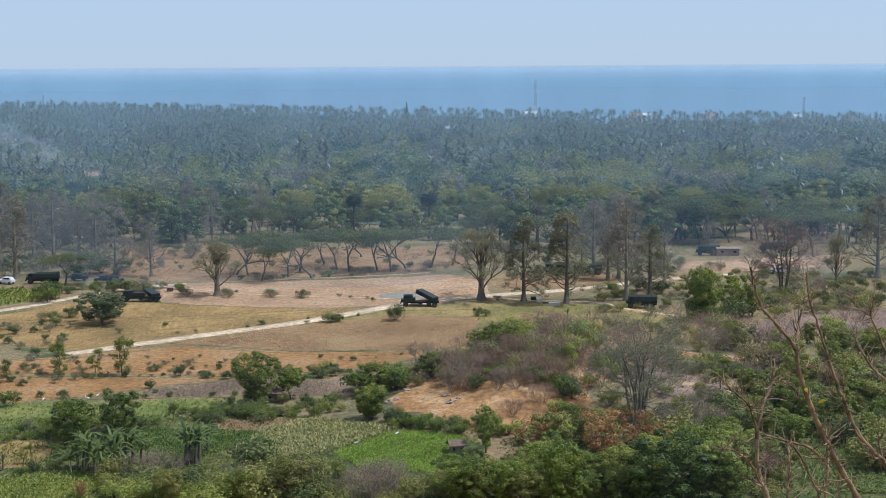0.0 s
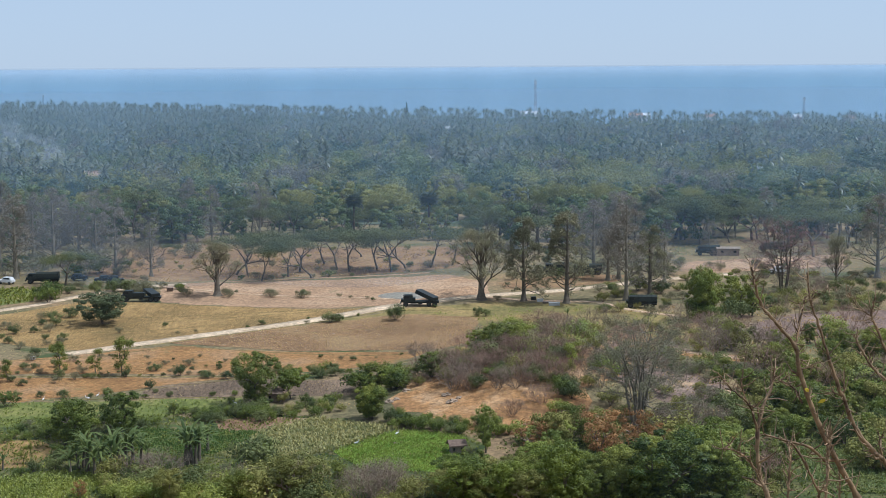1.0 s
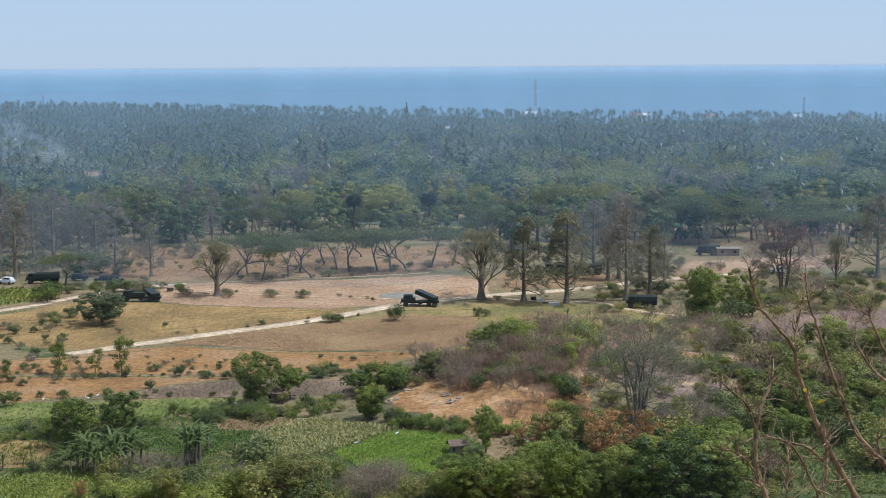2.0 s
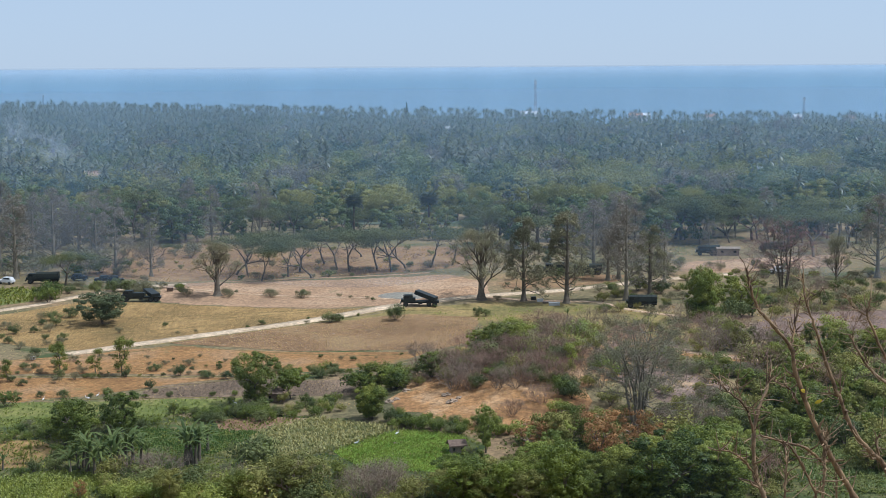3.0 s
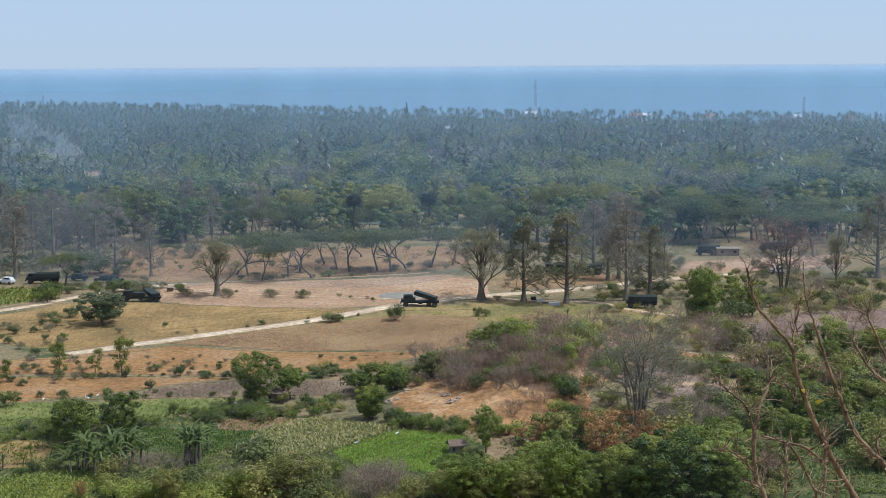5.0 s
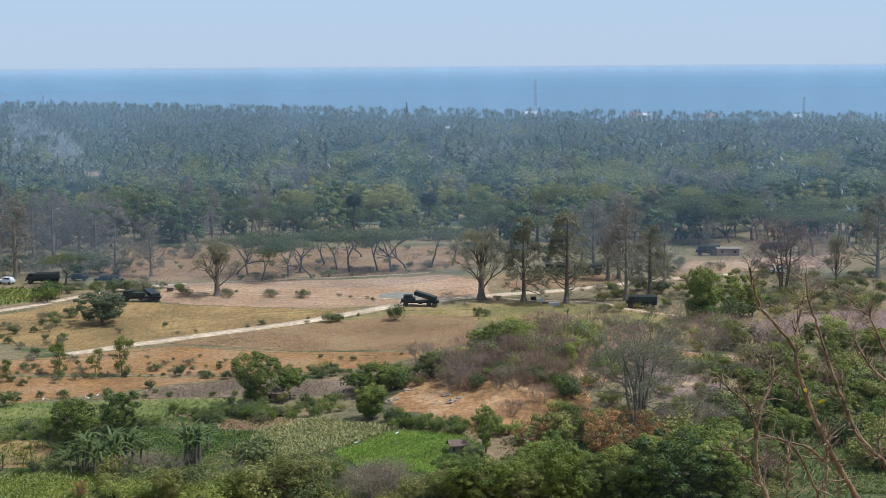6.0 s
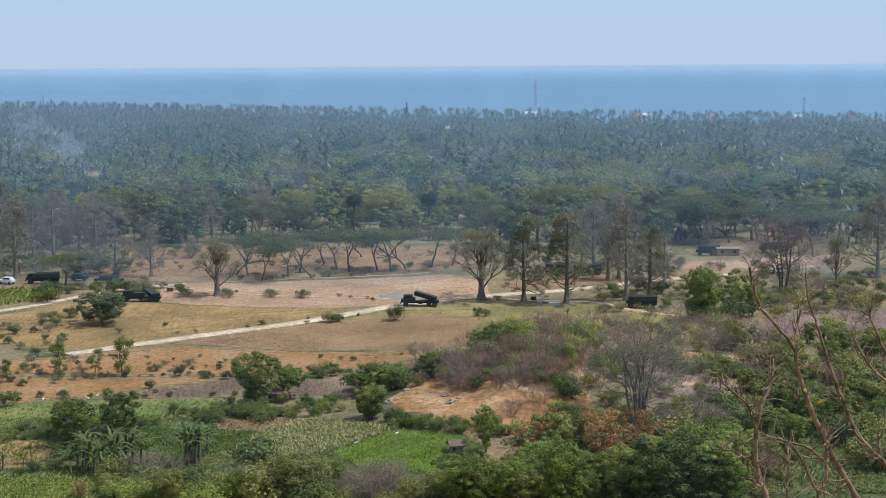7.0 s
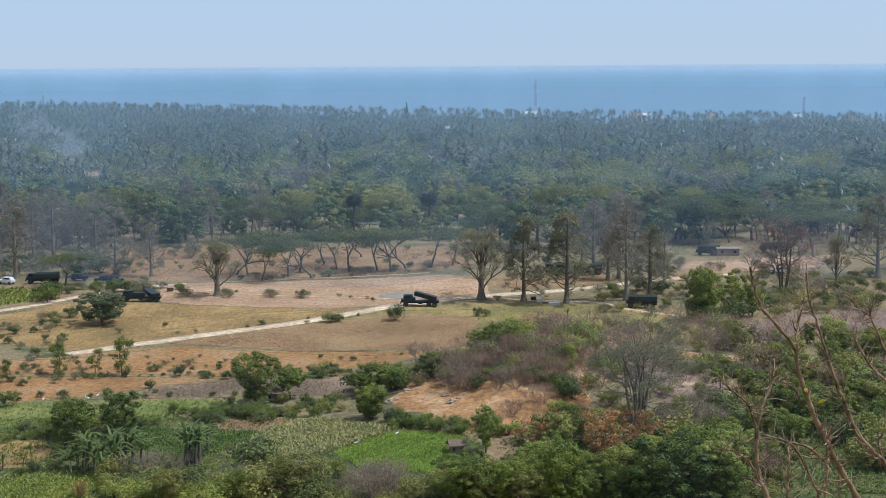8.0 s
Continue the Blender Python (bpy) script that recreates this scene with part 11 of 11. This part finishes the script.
# added sheets, one behind another, imitate the bluish veil of distance
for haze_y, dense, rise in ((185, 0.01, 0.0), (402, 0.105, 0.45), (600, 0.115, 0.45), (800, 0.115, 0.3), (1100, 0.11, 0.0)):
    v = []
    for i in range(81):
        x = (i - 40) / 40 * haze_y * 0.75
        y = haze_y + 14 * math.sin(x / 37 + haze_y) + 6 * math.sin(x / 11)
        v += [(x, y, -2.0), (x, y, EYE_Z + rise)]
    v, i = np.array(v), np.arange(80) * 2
    tagged(new("haze", quad_mesh("haze", v, np.stack([i, i + 2, i + 3, i + 1], axis=1), airy_mat("haze_sheet", (0.52, 0.74, 1.0), dense), True)), "upright see-through bluish sheet standing in for haze over the woods", "haze", "", "structure")

# ---- smoke ----
M["smoke"] = airy_mat("thin_smoke", (0.8, 0.84, 0.92), 0.085)
SMOKE = []
for i in range(6):
    rnd, g = np.random.default_rng(200 + i), Geo()
    mid, out = cloud(rnd, 14, (0, 0, 0), (15 + 2 * (i % 3), 6, 9 + 1.5 * (i % 2)), 0.0)
    leaves(g, rnd, mid, 4.2, 0.9)
    SMOKE.append(tagged(new("smoke_puff", g.mesh("smoke_puff", M["smoke"])), "thin bluish smoke drifting over the palms", "smoke", "drifting smoke", "stuff"))


# ---- motion ----
def motions():
    # the launcher's pod swings round slowly as it settles
    px, pz = -9.1 / 2 + 1.9, 1.55
    walk(launcher_pod, [(t, pose(px, 0, pz, 0, -tilt, turn)) for t, tilt, turn in
                        ((0.0, 18.5, -37.0), (1.6, 18.0, -31.0), (2.8, 17.0, -25.0), (4.0, 16.0, -19.0), (6.0, 15.5, -11.0), (8.0, 15.0, -6.0))])
    # the bush sways in the wind
    sway = ((0.0, 0.55), (0.3, 0.2), (0.55, 0.0), (0.8, 0.3), (1.1, 0.72), (1.3, 0.5), (1.5, 0.43), (1.8, 0.1), (2.2, 0.6), (2.6, 0.3), (3.0, 0.0), (3.25, 0.4), (3.5, 0.75), (3.75, 0.4),
            (4.0, 0.0), (4.25, 0.5), (4.5, 0.93), (4.75, 0.5), (5.1, 0.05), (5.5, 0.65), (6.0, 0.42), (6.5, 0.0), (7.0, 0.4), (7.5, 0.1), (8.0, 0.5))
    walk(thorn_bush, [(t, Matrix.Translation(BASE) @ pose(0, 0, 0, 0, k * 0.68, 0)) for t, k in sway])
    # smoke rises and drifts slowly
    for i, puff in enumerate(SMOKE):
        x0, y0, z0 = -228 + (i * 37) % 42, 700 + 12 * (i % 4), 6 + 4.2 * i
        walk(puff, [(t, pose(x0 + 1.5 * t, y0, z0 + 0.55 * t, 0, 4 * math.sin(i), i * 60 + 2.0 * t)) for t in (0.0, 2.0, 4.0, 6.0, 8.0)])


motions()
